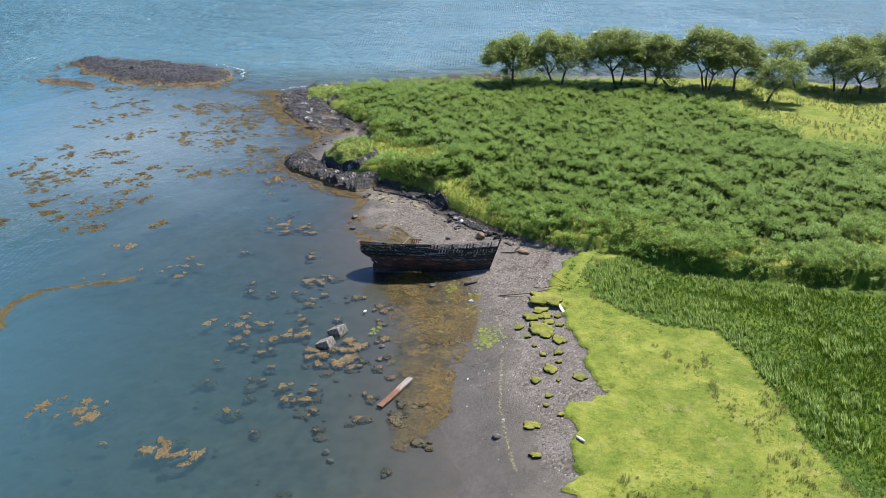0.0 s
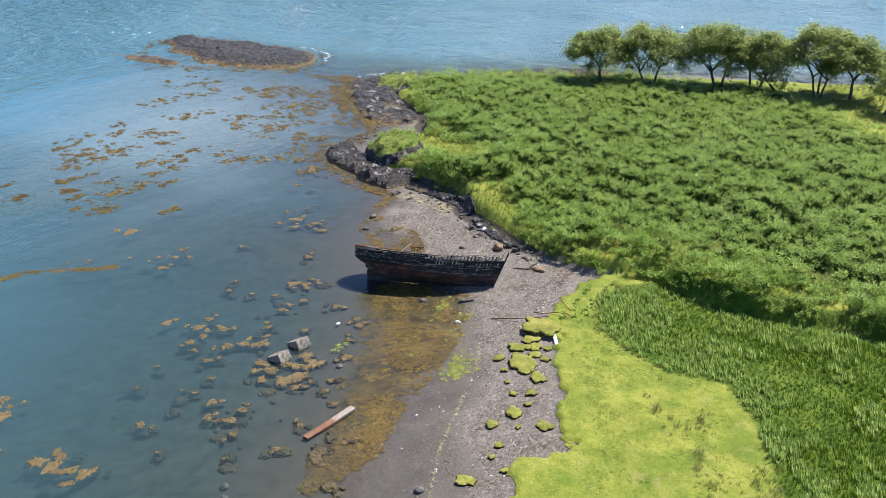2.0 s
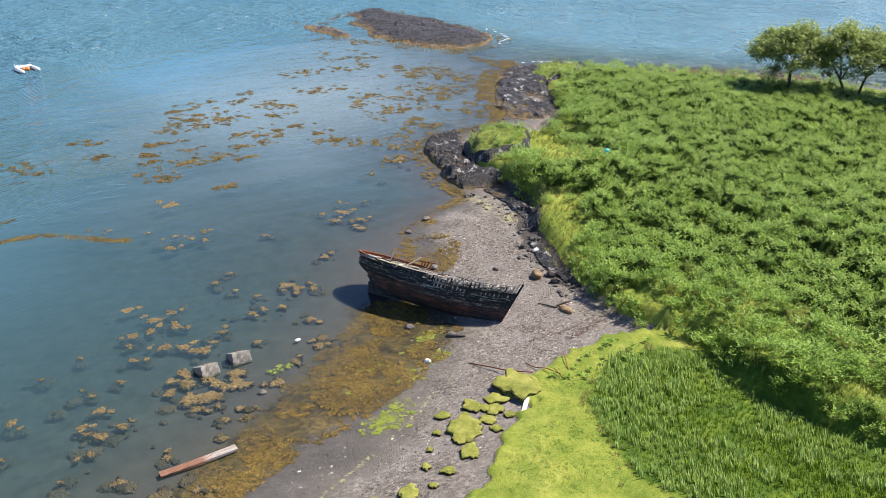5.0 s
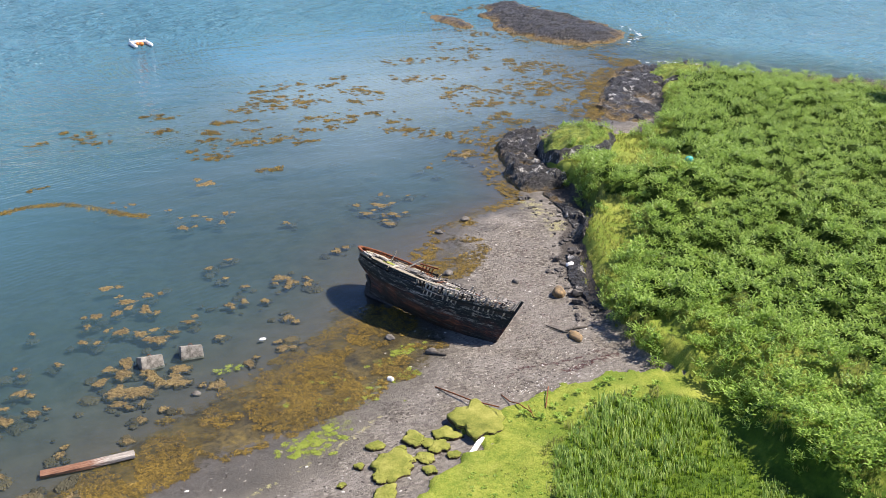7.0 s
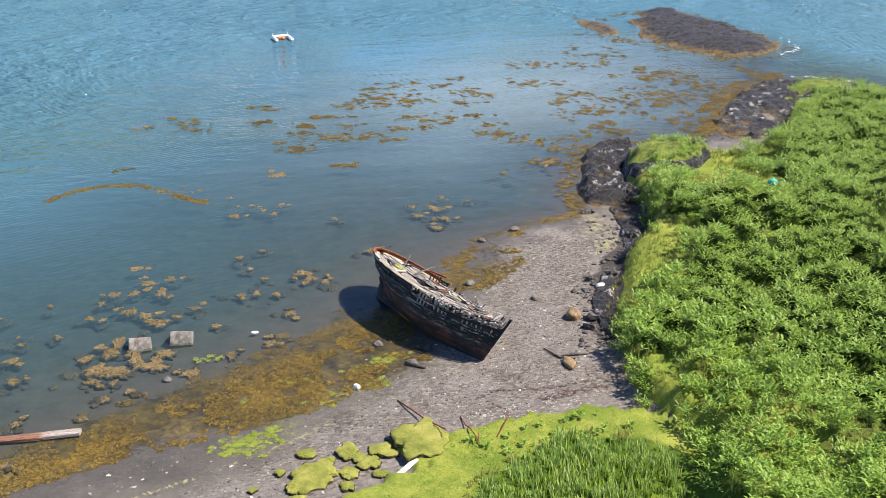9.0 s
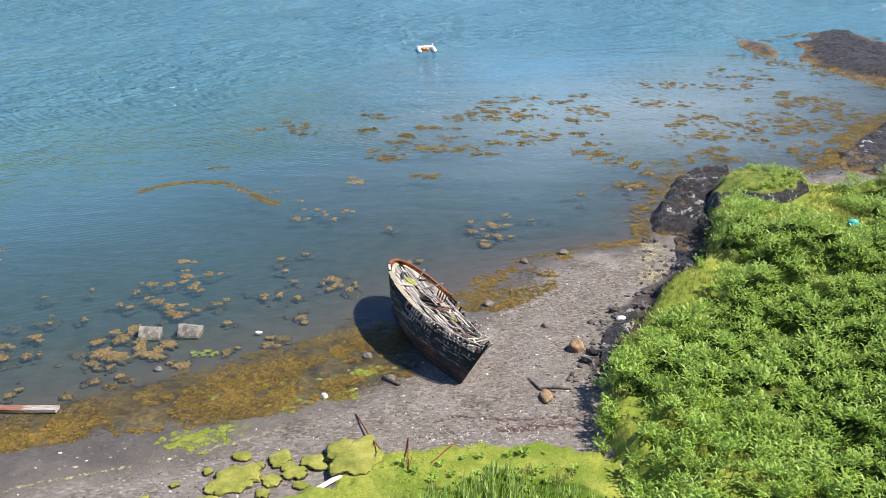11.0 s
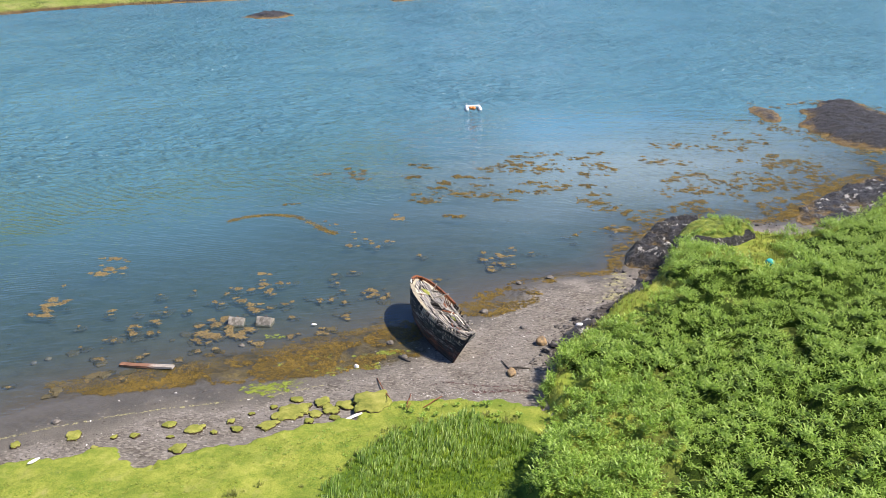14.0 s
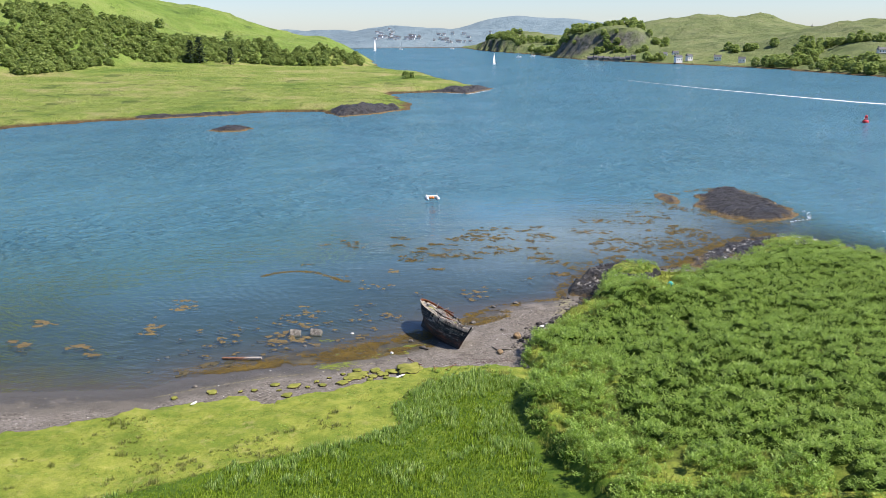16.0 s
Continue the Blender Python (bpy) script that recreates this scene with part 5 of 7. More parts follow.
for side in (-1, 1):
    for a, b in ((0.02, 0.2), (0.2, 0.34), (0.345, 0.5), (0.505, 0.64)):
        if side > 0 and a > 0.3:
            continue
        pts = [hull(a + (b - a) * k / 5, (0.995 if side < 0 and a > 0.15 else DECK + 0.035), side, -0.22 if side < 0 else -0.28) for k in range(6)]
        part("covering_board", beam("covering_board", M_CREAM, pts, 0.52, 0.06, rb, 0.14), BOAT, "pale yellowish covering board")

# rails: rusty iron-bound rail round the stern and the upper side, broken timber cap elsewhere
for side, a, b in ((1, 0.0, 0.18), (1, 0.18, 0.34), (-1, 0.0, 0.10)):
    pts = [hull(a + (b - a) * k / 9, 1.0, side, -0.06) for k in range(10)]
    part("rail", beam("rail", M_RUST, pts, 0.26, 0.15, rb, 0.06), BOAT, "rust-red rail round the stern")
    pts = [hull(a + (b - a) * k / 9, 0.93, side, -0.12) for k in range(10)]
    part("rail", beam("rail", M_RUST, pts, 0.05, 0.30, rb, 0.06), BOAT, "rust-red rail round the stern")
for a, b in ((0.11, 0.19),):
    pts = [hull(a + (b - a) * k / 6, 1.01 + rb.uniform(-0.01, 0.01), -1, -0.05) for k in range(7)]
    part("rail", beam("rail", M_TAR_BARE, pts, 0.20, 0.09, rb, 0.12), BOAT)
for a, b, v in ((0.65, 0.76, 0.99), (0.77, 0.88, 1.0), (0.885, 0.985, 1.0), (0.80, 0.985, 0.90), (0.58, 0.70, 0.80), (0.86, 0.985, 0.84)):
    pts = [hull(a + (b - a) * k / 4, v + rb.uniform(-0.012, 0.012), -1, -0.05) for k in range(5)]
    part("rail", beam("rail", M_GREY, pts, 0.13, 0.06, rb, 0.15), BOAT)

# wreckage on deck: loose timbers, a rusty frame, moss
for k in range(46):
    t, y = rb.uniform(0.12, 0.92), rb.uniform(-1.5, 1.9)
    c = hull(t, DECK, 1, 0)
    y = max(-c.y + 0.4, min(c.y - 0.3, y))
    p = Vector((c.x, y, c.z + rb.uniform(0.12, 0.35)))
    a, l = rb.uniform(-0.7, 0.7) + (math.pi / 2 if rb.random() < 0.3 else 0), rb.uniform(0.4, 1.5)
    d = Vector((math.cos(a), math.sin(a), rb.uniform(-0.12, 0.25))) * l / 2
    part("broken_timber", beam("broken_timber", rb.choice((M_GREY, M_GREY, M_PALE, M_DARK, M_RUST)), [p - d, p + d * 0.1, p + d], rb.uniform(0.08, 0.24), rb.uniform(0.04, 0.09), rb, 0.2), BOAT)
gantry = [(hull(0.36, 1, 1).x, 1.35, 3.0), (hull(0.36, 1, 1).x + 0.1, 1.35, 3.95)]
for k in range(4):
    o = Vector((0.26 * k, 0.12 * k - 0.2, 0))
    part("winch_frame", beam("winch_frame", M_RUST, [Vector(gantry[0]) + o, Vector(gantry[1]) + o + Vector((0.2, -0.2, 0))], 0.09, 0.09), BOAT, "rusty iron frame")
part("winch_frame", beam("winch_frame", M_RUST, [Vector(gantry[1]) + Vector((-0.1, -0.5, 0)), Vector(gantry[1]) + Vector((1.3, 0.2, 0.05))], 0.10, 0.12), BOAT, "rusty iron frame")
part("broken_timber", beam("broken_timber", M_PALE, [(-3.8, 0.2, 3.0), (-2.6, 1.2, 4.3)], 0.11, 0.1), BOAT, "pale leaning spar")
part("broken_timber", beam("broken_timber", M_PALE, [(-5.6, 0.6, 3.0), (-5.35, 0.7, 4.2)], 0.12, 0.1), BOAT, "pale standing post")
part("broken_timber", beam("broken_timber", M_PALE, [(-6.1, 0.2, 3.12), (-4.2, 1.2, 3.18)], 0.22, 0.08), BOAT)
M_MOSS = plain_material("deck_moss", (0.09, 0.11, 0.015), (0.26, 0.27, 0.05), 5.0, 0.95)
part("moss", stone_mesh("moss", M_MOSS, (0.85, 0.42, 0.12), 5, 0.6), BOAT, "yellow-green moss on the deck", pose(-4.9, -0.35, hull(0.22, 0.90, 1).z + 0.1))
part("moss", stone_mesh("moss", M_MOSS, (0.5, 0.25, 0.1), 7, 0.3), BOAT, "yellow-green moss on the deck", pose(1.6, 0.9, hull(0.6, 0.90, 1).z + 0.08))
for k in range(3):
    part("cabin_panel", beam("cabin_panel", M_PALE, [hull(0.70 + 0.03 * k, 0.76, -1, -0.10), hull(0.70 + 0.03 * k, 0.93 - 0.03 * k, -1, -0.10)], 0.3, 0.05, rb, 0.1), BOAT, "pale splintered board")


# ---- things along the shore ----
M_CONC = plain_material("weathered_concrete", (0.07, 0.062, 0.048), (0.31, 0.285, 0.24), 2.2)


def floatwood_material():
    """One timber: bleached at its dry end, sodden and orange at the other."""
    m = Nodes("drift_beam_wood")
    p = m.coords()
    g = m.noise(m.stretched(p, (0.7, 7.0, 7.0)), 2.0, 7, 0.7, 0.3)
    x = m.math("ADD", m.sep(p, "X"), m.math("MULTIPLY", g, 3.0))
    wet = m.ramp(g, (0.3, (0.07, 0.032, 0.02)), (0.5, (0.17, 0.08, 0.046)), (0.7, (0.27, 0.16, 0.10)))
    dry = m.ramp(g, (0.3, (0.10, 0.09, 0.075)), (0.5, (0.27, 0.24, 0.205)), (0.7, (0.45, 0.41, 0.36)))
    return m.done(m.mix(m.range(x, -26.4, -25.2), wet, dry), 0.8, m.bump(g, 0.6, 0.03), spec=0.3)


M_FLOATWOOD = floatwood_material()


def block(x, y, turn, tip):
    """A concrete mooring block, chamfered, with an iron ring."""
    bm = bmesh.new()
    bmesh.ops.create_cube(bm, size=1.0)
    for v in bm.verts:
        v.co = Vector((v.co.x * (1.72 if v.co.z < 0 else 1.6), v.co.y * 1.5, v.co.z * (1.1 if v.co.x < 0 else 1.0)))
    bmesh.ops.bevel(bm, geom=bm.edges[:], offset=0.03, segments=1, affect="EDGES")
    ob = thing("mooring_block", "grey concrete mooring block standing in shallow water", "concrete block", pose(x, y, 0.0, -26, tip, turn), group="mooring blocks")
    part("block_body", bm_mesh("block_body", bm, M_CONC), ob)
    ring = [(0.16 * math.cos(a), 0, 0.5 + 0.16 * math.sin(a)) for a in np.linspace(0, math.pi, 9)]
    part("ring", tube("ring", M_RUST, ring, [0.025] * 9, 6), ob, "rusty iron ring")


block(-22.2, 1.6, 6, 4), block(-19.1, 1.9, -4, 3)
ob = thing("drift_beam", "long squared timber afloat by the shore, orange and bleached", "timber", Matrix.Identity(4))
r9 = random.Random(9)
part("beam", beam("beam", M_FLOATWOOD, [(-30.8, -9.3, 0.0), (-29.5, -9.47, 0.05), (-28.1, -9.62, 0.1), (-26.6, -9.73, 0.15), (-25.2, -9.85, 0.2)], 0.62, 0.28, r9, 0.06), ob)
gz = ground_z(-5.5, -19.3)
thing("white_board", "white painted board lying on the turf edge", "board", Matrix.Identity(4), beam("white_board", M_WHITE, [(-6.2, -19.8, gz + 0.1), (-4.9, -18.8, gz + 0.32)], 0.34, 0.07, r9, 0.05))
for k, (a, b, w) in enumerate((((-4.7, -11.4), (-2.7, -17.0), 0.10), ((-1.1, -14.5), (-1.0, -18.4), 0.08), ((0.4, -17.9), (1.9, -15.8), 0.08), ((-0.95, -18.6), (-0.7, -17.4), 0.06))):
    pts = [(a[0] + (b[0] - a[0]) * q, a[1] + (b[1] - a[1]) * q, ground_z(a[0] + (b[0] - a[0]) * q, a[1] + (b[1] - a[1]) * q) + 0.06 + (0.3 if k else 0.5) * q) for q in (0, 0.3, 0.6, 1)]
    thing("iron_pole", "rusty red iron pole lying on the shingle" if k == 0 else "thin rusty bar lying at the turf edge", "pole", Matrix.Identity(4), tube("iron_pole", M_RUST, pts, [w / 2] * 4, 8), group="rusty poles")
for a, b, c, w in (((7.0, -7.3), (7.7, -8.9), (8.7, -9.4), 0.09), ((7.7, -8.8), (8.8, -8.7), (9.8, -8.9), 0.12)):
    pts = [(p[0], p[1], ground_z(*p) + 0.1) for p in (a, b, c)]
    thing("driftwood_branch", "dark brown driftwood branch on the shingle", "driftwood", Matrix.Identity(4), tube("driftwood_branch", M_BARK, pts, [w * 0.5, w, w * 0.6]), group="driftwood")
pts = [(-3.2, -6.5, ground_z(-3.2, -6.5) + 0.1), (-2.0, -7.6, ground_z(-2, -7.6) + 0.12)]
thing("drift_log", "weedy brown log beside the hull", "log", Matrix.Identity(4), tube("drift_log", M_BARK, pts, [0.17, 0.14], 10))
thing("float", "white plastic float on the water", "float", pose(-13.6, 1.5, 0.05), stone_mesh("float", M_WHITE, (0.3, 0.16, 0.12), 3, 0.05))
thing("white_rag", "white driftwood piece on the turf", "driftwood", pose(-29.8, -28.6, ground_z(-29.8, -28.6) + 0.12, 0, 0, 60), stone_mesh("white_rag", M_WHITE, (0.55, 0.16, 0.12), 6, 0.2))
M_TEAL = plain_material("teal_plastic", (0.02, 0.28, 0.26), (0.04, 0.42, 0.38), 3, 0.5)
thing("fish_crate", "teal plastic tub among the bracken", "tub", pose(36.7, 12.3, ground_z(36.7, 12.3) + 1.2, 20, 10, 0), stone_mesh("fish_crate", M_TEAL, (0.5, 0.4, 0.5), 2, 0.08))


# hummocks of turf cut off by the tide
def hummock(x, y, r, seed):
    bm = bmesh.new()
    bmesh.ops.create_icosphere(bm, subdivisions=4, radius=1.0)
    h = (0.2 + 0.03 * (seed % 3)) * min(1.0, 0.55 + 0.5 * r)
    for v in bm.verts:
        flat = math.hypot(v.co.x, v.co.y)
        k = 1 + 0.5 * noise.noise(Vector((v.co.x * 1.1, v.co.y * 1.4, seed * 2.3))) + 0.22 * noise.noise(Vector((v.co.x * 4, v.co.y * 4, seed)))
        v.co = Vector((v.co.x * r * k, v.co.y * r * k * 0.85, max(-0.4, (1 if v.co.z > 0 else -1) * abs(v.co.z) ** 0.45) * h * 1.15 + 0.05 * noise.noise(v.co * 5)))
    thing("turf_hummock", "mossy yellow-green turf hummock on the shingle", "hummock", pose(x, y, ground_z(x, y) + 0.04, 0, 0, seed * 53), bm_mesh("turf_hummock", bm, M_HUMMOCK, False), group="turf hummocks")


def hummock_material():
    m = Nodes("hummock_turf")
    p = m.position()
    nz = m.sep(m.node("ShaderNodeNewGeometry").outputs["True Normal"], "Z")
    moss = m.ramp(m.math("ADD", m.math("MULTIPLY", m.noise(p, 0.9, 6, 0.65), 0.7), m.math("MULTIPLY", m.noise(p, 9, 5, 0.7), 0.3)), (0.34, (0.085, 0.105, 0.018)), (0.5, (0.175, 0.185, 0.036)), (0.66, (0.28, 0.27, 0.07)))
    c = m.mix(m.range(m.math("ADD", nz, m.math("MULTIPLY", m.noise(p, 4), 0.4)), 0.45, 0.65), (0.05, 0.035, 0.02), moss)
    return m.done(c, 0.95, m.bump(m.noise(p, 14, 6, 0.7), 0.8, 0.06), spec=0.2)


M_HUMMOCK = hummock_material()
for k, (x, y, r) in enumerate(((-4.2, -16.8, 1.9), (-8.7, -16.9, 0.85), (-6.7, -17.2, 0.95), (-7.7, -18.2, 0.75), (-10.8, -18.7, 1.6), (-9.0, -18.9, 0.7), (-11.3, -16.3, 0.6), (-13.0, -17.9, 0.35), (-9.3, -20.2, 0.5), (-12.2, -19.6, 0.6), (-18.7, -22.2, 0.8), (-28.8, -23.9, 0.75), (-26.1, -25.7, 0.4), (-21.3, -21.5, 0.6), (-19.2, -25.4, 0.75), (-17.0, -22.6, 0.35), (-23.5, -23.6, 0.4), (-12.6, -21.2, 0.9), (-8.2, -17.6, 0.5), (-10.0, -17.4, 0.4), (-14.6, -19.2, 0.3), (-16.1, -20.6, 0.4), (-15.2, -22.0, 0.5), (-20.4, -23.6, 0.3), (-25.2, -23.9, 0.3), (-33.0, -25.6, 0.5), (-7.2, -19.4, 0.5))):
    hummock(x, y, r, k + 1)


# brown weed: clumps at the surface of the shallow water
def weed_template(seed, n, flat=0.16):
    r, lv = random.Random(seed), Leaves()
    for _ in range(n):
        a, q = r.uniform(0, math.tau), math.sqrt(r.random())
        k = 1 + 0.35 * math.sin(3 * a + seed) + 0.2 * math.sin(7 * a)
        p = Vector((math.cos(a) * q * k, math.sin(a) * q * k * 0.75, r.uniform(-1.2, 0.55) * flat * (1.15 - q)))
        b = r.uniform(0, math.tau)
        d = Vector((math.cos(b), math.sin(b), r.uniform(-0.4, 0.4)))
        s = r.uniform(0.07, 0.16)
        lv.strip([p - d * s, p + Vector((0, 0, s * 0.35)), p + d * s], (s * 0.15, s * 0.6, s * 0.15), Vector((-d.y, d.x, r.uniform(-0.3, 0.3))))
    return lv.arrays()


def frond_template(seed, n):
    """A flat tangle of long narrow fronds."""
    r, lv = random.Random(seed), Leaves()
    for _ in range(n):
        a, q = r.uniform(0, math.tau), r.random() ** 0.6
        p = Vector((math.cos(a) * q, math.sin(a) * q * 0.8, r.uniform(0.0, 0.10)))
        b = r.gauss(0.6, 0.9)
        d, s = Vector((math.cos(b), math.sin(b), r.uniform(-0.1, 0.1))), r.uniform(0.14, 0.34)
        side = Vector((-d.y, d.x, r.uniform(-0.5, 0.5)))
        bend = side * r.uniform(-0.3, 0.3) * s
        lv.strip([p - d * s, p + bend + Vector((0, 0, 0.05)), p + d * s], (s * 0.10, s * 0.26, s * 0.06), side)
    return lv.arrays()


WEEDS = [weed_template(s, 170) for s in range(5)]
FRONDS = [frond_template(s + 40, 60) for s in range(5)]
BITS = [weed_template(s + 20, 56) for s in range(5)]
M_KELP = kelp_material()


def clump_mesh(seed, n=23, arrays=False):
    """A puffy floating mat of weed: lobed outline, knobbly top, and a skirt that hangs below the surface."""
    s = seed * 7.7
    X, Y = np.meshgrid(np.linspace(-1.35, 1.35, n), np.linspace(-1.35, 1.35, n))
    X, Y = X + 0.03 * vnoise(X, Y, 0.13, s), Y + 0.03 * vnoise(X, Y, 0.13, s + 5)
    a, q = np.arctan2(Y, X), np.hypot(X, Y)
    d = 1 + 0.42 * fbm(np.cos(a) * 2, np.sin(a) * 2, 1.6, 3, s) + 0.34 * vnoise(X, Y, 0.45, s + 2) + 0.22 * vnoise(X, Y, 0.17, s + 6) - q
    knobs = 0.5 + 0.5 * vnoise(X, Y, 0.22, s + 9)
    z = np.where(d > 0.06, 0.05 + 0.10 * smooth(d, 0.0, 0.45) * (0.35 + knobs) + 0.05 * vnoise(X, Y, 0.1, s + 4), -0.02 - 0.14 * smooth(0.06 - d, 0, 0.2))
    k = (np.arange(n - 1)[:, None] * n + np.arange(n - 1)[None, :])[(d > -0.12)[:-1, :-1]].reshape(-1)
    quads = np.stack([k, k + 1, k + 1 + n, k + n], 1)
    used, back = np.unique(quads, return_inverse=True)
    if arrays:
        quads = back.reshape(-1, 4)
        return np.stack([X, Y, z], -1).reshape(-1, 3)[used], np.concatenate([quads[:, :3], quads[:, [0, 2, 3]]])
    return mesh_of("seaweed_clump", np.stack([X, Y, z], -1).reshape(-1, 3)[used], back.reshape(-1, 4), M_KELP, smooth_faces=False)


WEED_MESHES = [clump_mesh(k + 1) for k in range(7)]
CLUMPS_OUTER = ((-44.0, 19.7, 0.9), (-43.3, 19.8, 0.7), (-43.1, 16.3, 1.1), (-41.4, 16.5, 0.9), (-43.2, 14.3, 0.9), (-41.7, 19.1, 0.4), (-40.6, 14.9, 0.4), (-46.0, 10.3, 0.4), (-44.4, 17.4, 0.4), (-43.8, 14.9, 0.5), (-45.1, 6.1, 1.0), (-45.0, 4.5, 1.0), (-44.6, 3.1, 1.0), (-44.2, 1.6, 1.0), (-45.6, 6.5, 0.5))
CLUMPS_BAY = ((-23.4, 16.1, 0.8), (-22.3, 12.8, 0.8), (-23.3, 10.8, 0.9), (-24.9, 11.1, 0.6), (-21.0, 10.5, 0.8), (-20.2, 13.2, 0.6), (-25.7, 9.4, 0.5), (-26.4, 7.0, 0.5), (-23.5, 7.4, 0.8), (-22.2, 6.6, 0.8), (-25.4, 6.5, 0.4), (-21.0, 5.0, 1.0), (-18.1, 7.0, 0.6), (-14.3, 8.3, 0.8), (-11.5, 8.1, 0.5), (-13.5, 13.9, 0.4), (-12.3, 17.7, 0.5), (-12.3, 11.5, 0.4), (-9.0, 11.9, 0.8), (-8.4, 10.7, 0.7), (-7.0, 9.9, 0.7), (-29.8, 10.1, 0.4), (-33.4, 8.6, 0.3), (-31.4, 4.9, 0.4), (-31.0, 3.7, 0.3), (-28.4, 4.2, 0.4))
CLUMPS_BLOCKS = ((-31.2, 1.3, 0.6), (-32.8, -0.3, 0.7), (-32.4, -2.2, 0.7), (-30.6, -2.0, 0.6), (-33.8, -3.8, 0.6), (-37.2, 3.6, 0.5), (-36.9, 2.5, 0.4), (-34.1, 3.2, 0.2), (-39.0, -0.8, 0.3), (-33.2, -8.3, 0.5), (-33.8, -8.3, 0.3), (-29.5, -7.7, 0.6), (-31.6, -11.2, 0.5), (-32.7, -12.8, 0.5), (-34.8, -15.7, 0.4), (-36.5, -5.8, 0.3), (-23.8, 2.4, 1.0), (-24.3, 0.6, 1.0), (-25.1, -1.3, 1.2), (-23.8, -2.2, 1.2), (-22.4, -0.5, 1.0), (-21.1, -1.9, 1.2), (-24.9, -3.4, 0.8), (-24.1, -5.8, 0.5), (-22.4, -5.0, 0.4), (-25.2, -7.9, 0.5), (-29.3, -12.5, 0.6), (-29.4, -10.9, 0.3), (-39.5, -14.7, 0.3))
CLUMPS_REEF = ((12.7, 78.5, 1.2), (9.6, 72.4, 1.6), (10.8, 68.4, 1.5), (12.6, 67.7, 0.8), (6.5, 66.8, 1.1), (3.3, 68.2, 0.8), (5.2, 70.7, 0.7), (7.0, 77.1, 0.6), (18.4, 76.2, 0.6), (22.2, 80.0, 0.7), (22.0, 72.1, 1.0), (22.8, 69.3, 0.8), (21.1, 65.3, 0.8), (11.1, 59.7, 0.8), (14.2, 57.4, 1.0), (11.4, 54.6, 0.8), (8.7, 54.4, 0.7), (19.0, 58.5, 0.7), (19.7, 53.7, 0.5), (-1.7, 62.5, 0.7), (1.6, 62.2, 0.6), (-4.2, 58.6, 0.8), (-4.4, 55.6, 0.5), (-2.0, 52.4, 1.4), (0.2, 52.3, 0.9), (4.3, 52.0, 0.9), (6.1, 49.5, 0.5), (1.8, 57.2, 0.6), (19.9, 49.3, 0.6))
CLUMPS_MID = ((-6.8, 49.4, 0.9), (-5.8, 47.8, 0.6), (-10.3, 61.7, 0.6), (-8.5, 67.7, 0.5), (-10.5, 69.6, 0.4), (-18.7, 63.2, 0.7), (-18.8, 59.8, 0.7), (-21.3, 66.5, 0.4), (-25.2, 62.4, 0.4), (-26.5, 45.0, 0.3), (-1.2, 41.0, 0.4), (6.0, 24.7, 1.0), (3.9, 23.2, 0.7), (6.4, 21.6, 0.8), (7.3, 27.8, 0.6), (3.7, 25.9, 0.5), (4.8, 19.6, 0.7), (7.6, 21.7, 0.4), (10.0, 26.3, 0.4), (-2.3, 15.3, 0.8), (-4.5, 24.2, 0.5), (-14.4, 27.2, 0.8), (-12.5, 29.9, 0.5), (-11.6, 28.4, 0.6), (-9.6, 29.3, 0.6), (-10.5, 26.9, 0.5), (-14.0, 30.0, 0.4), (-14.8, 32.6, 0.5), (-14.3, 16.5, 0.5), (-19.7, 37.3, 0.4), (-18.0, 36.0, 0.6))
CLUMPS_SOUTH = ((32.4, 74.6, 1.6), (36.8, 86.9, 1.6), (32.7, 62.7, 1.0), (37.7, 66.0, 1.2), (37.3, 56.0, 1.8), (35.5, 57.5, 1.1), (22.3, 45.4, 1.2), (19.1, 49.2, 0.9), (22.0, 36.4, 1.2), (-63.2, 8.2, 1.5), (-61.8, 7.2, 0.9),
                (-52.9, -3.7, 1.2), (-51.5, -4.4, 0.9), (-61.5, -3.0, 1.6), (-49.4, -7.8, 1.0), (-9.1, 39.1, 1.2), (-10.6, 4.4, 0.7), (-12.2, -0.4, 0.8), (-15.5, -1.5, 0.6), (-18.5, -3.6, 0.7), (-16.4, 3.5, 0.5))
FAR_CLUMPS = CLUMPS_REEF + CLUMPS_SOUTH[:9] + CLUMPS_MID[:11]
CLUMPS = CLUMPS_OUTER + CLUMPS_BAY + CLUMPS_BLOCKS + CLUMPS_REEF + CLUMPS_MID + CLUMPS_SOUTH
r7 = random.Random(77)
for k, (x, y, r) in enumerate(CLUMPS):
    for j in range(2 if r > 0.55 else 1):
        q = r * (0.86, 0.5)[j] * (0.62 if y > 44 else 1.0)
        turn, b = r7.uniform(0, 360), r7.uniform(0, math.tau)
        ob = thing("seaweed_clump", "golden-brown seaweed clump floating at the water surface", "seaweed", pose(x + j * 1.5 * r * math.cos(b), y + j * 1.5 * r * math.sin(b), -0.035, 0, 0, turn), WEED_MESHES[(3 * k + j) % 7], group="seaweed clumps")
        ob.scale = (q * r7.uniform(0.9, 1.3), q * r7.uniform(0.6, 0.95), 0.3 + 0.3 * q)
rs = np.random.RandomState(31)
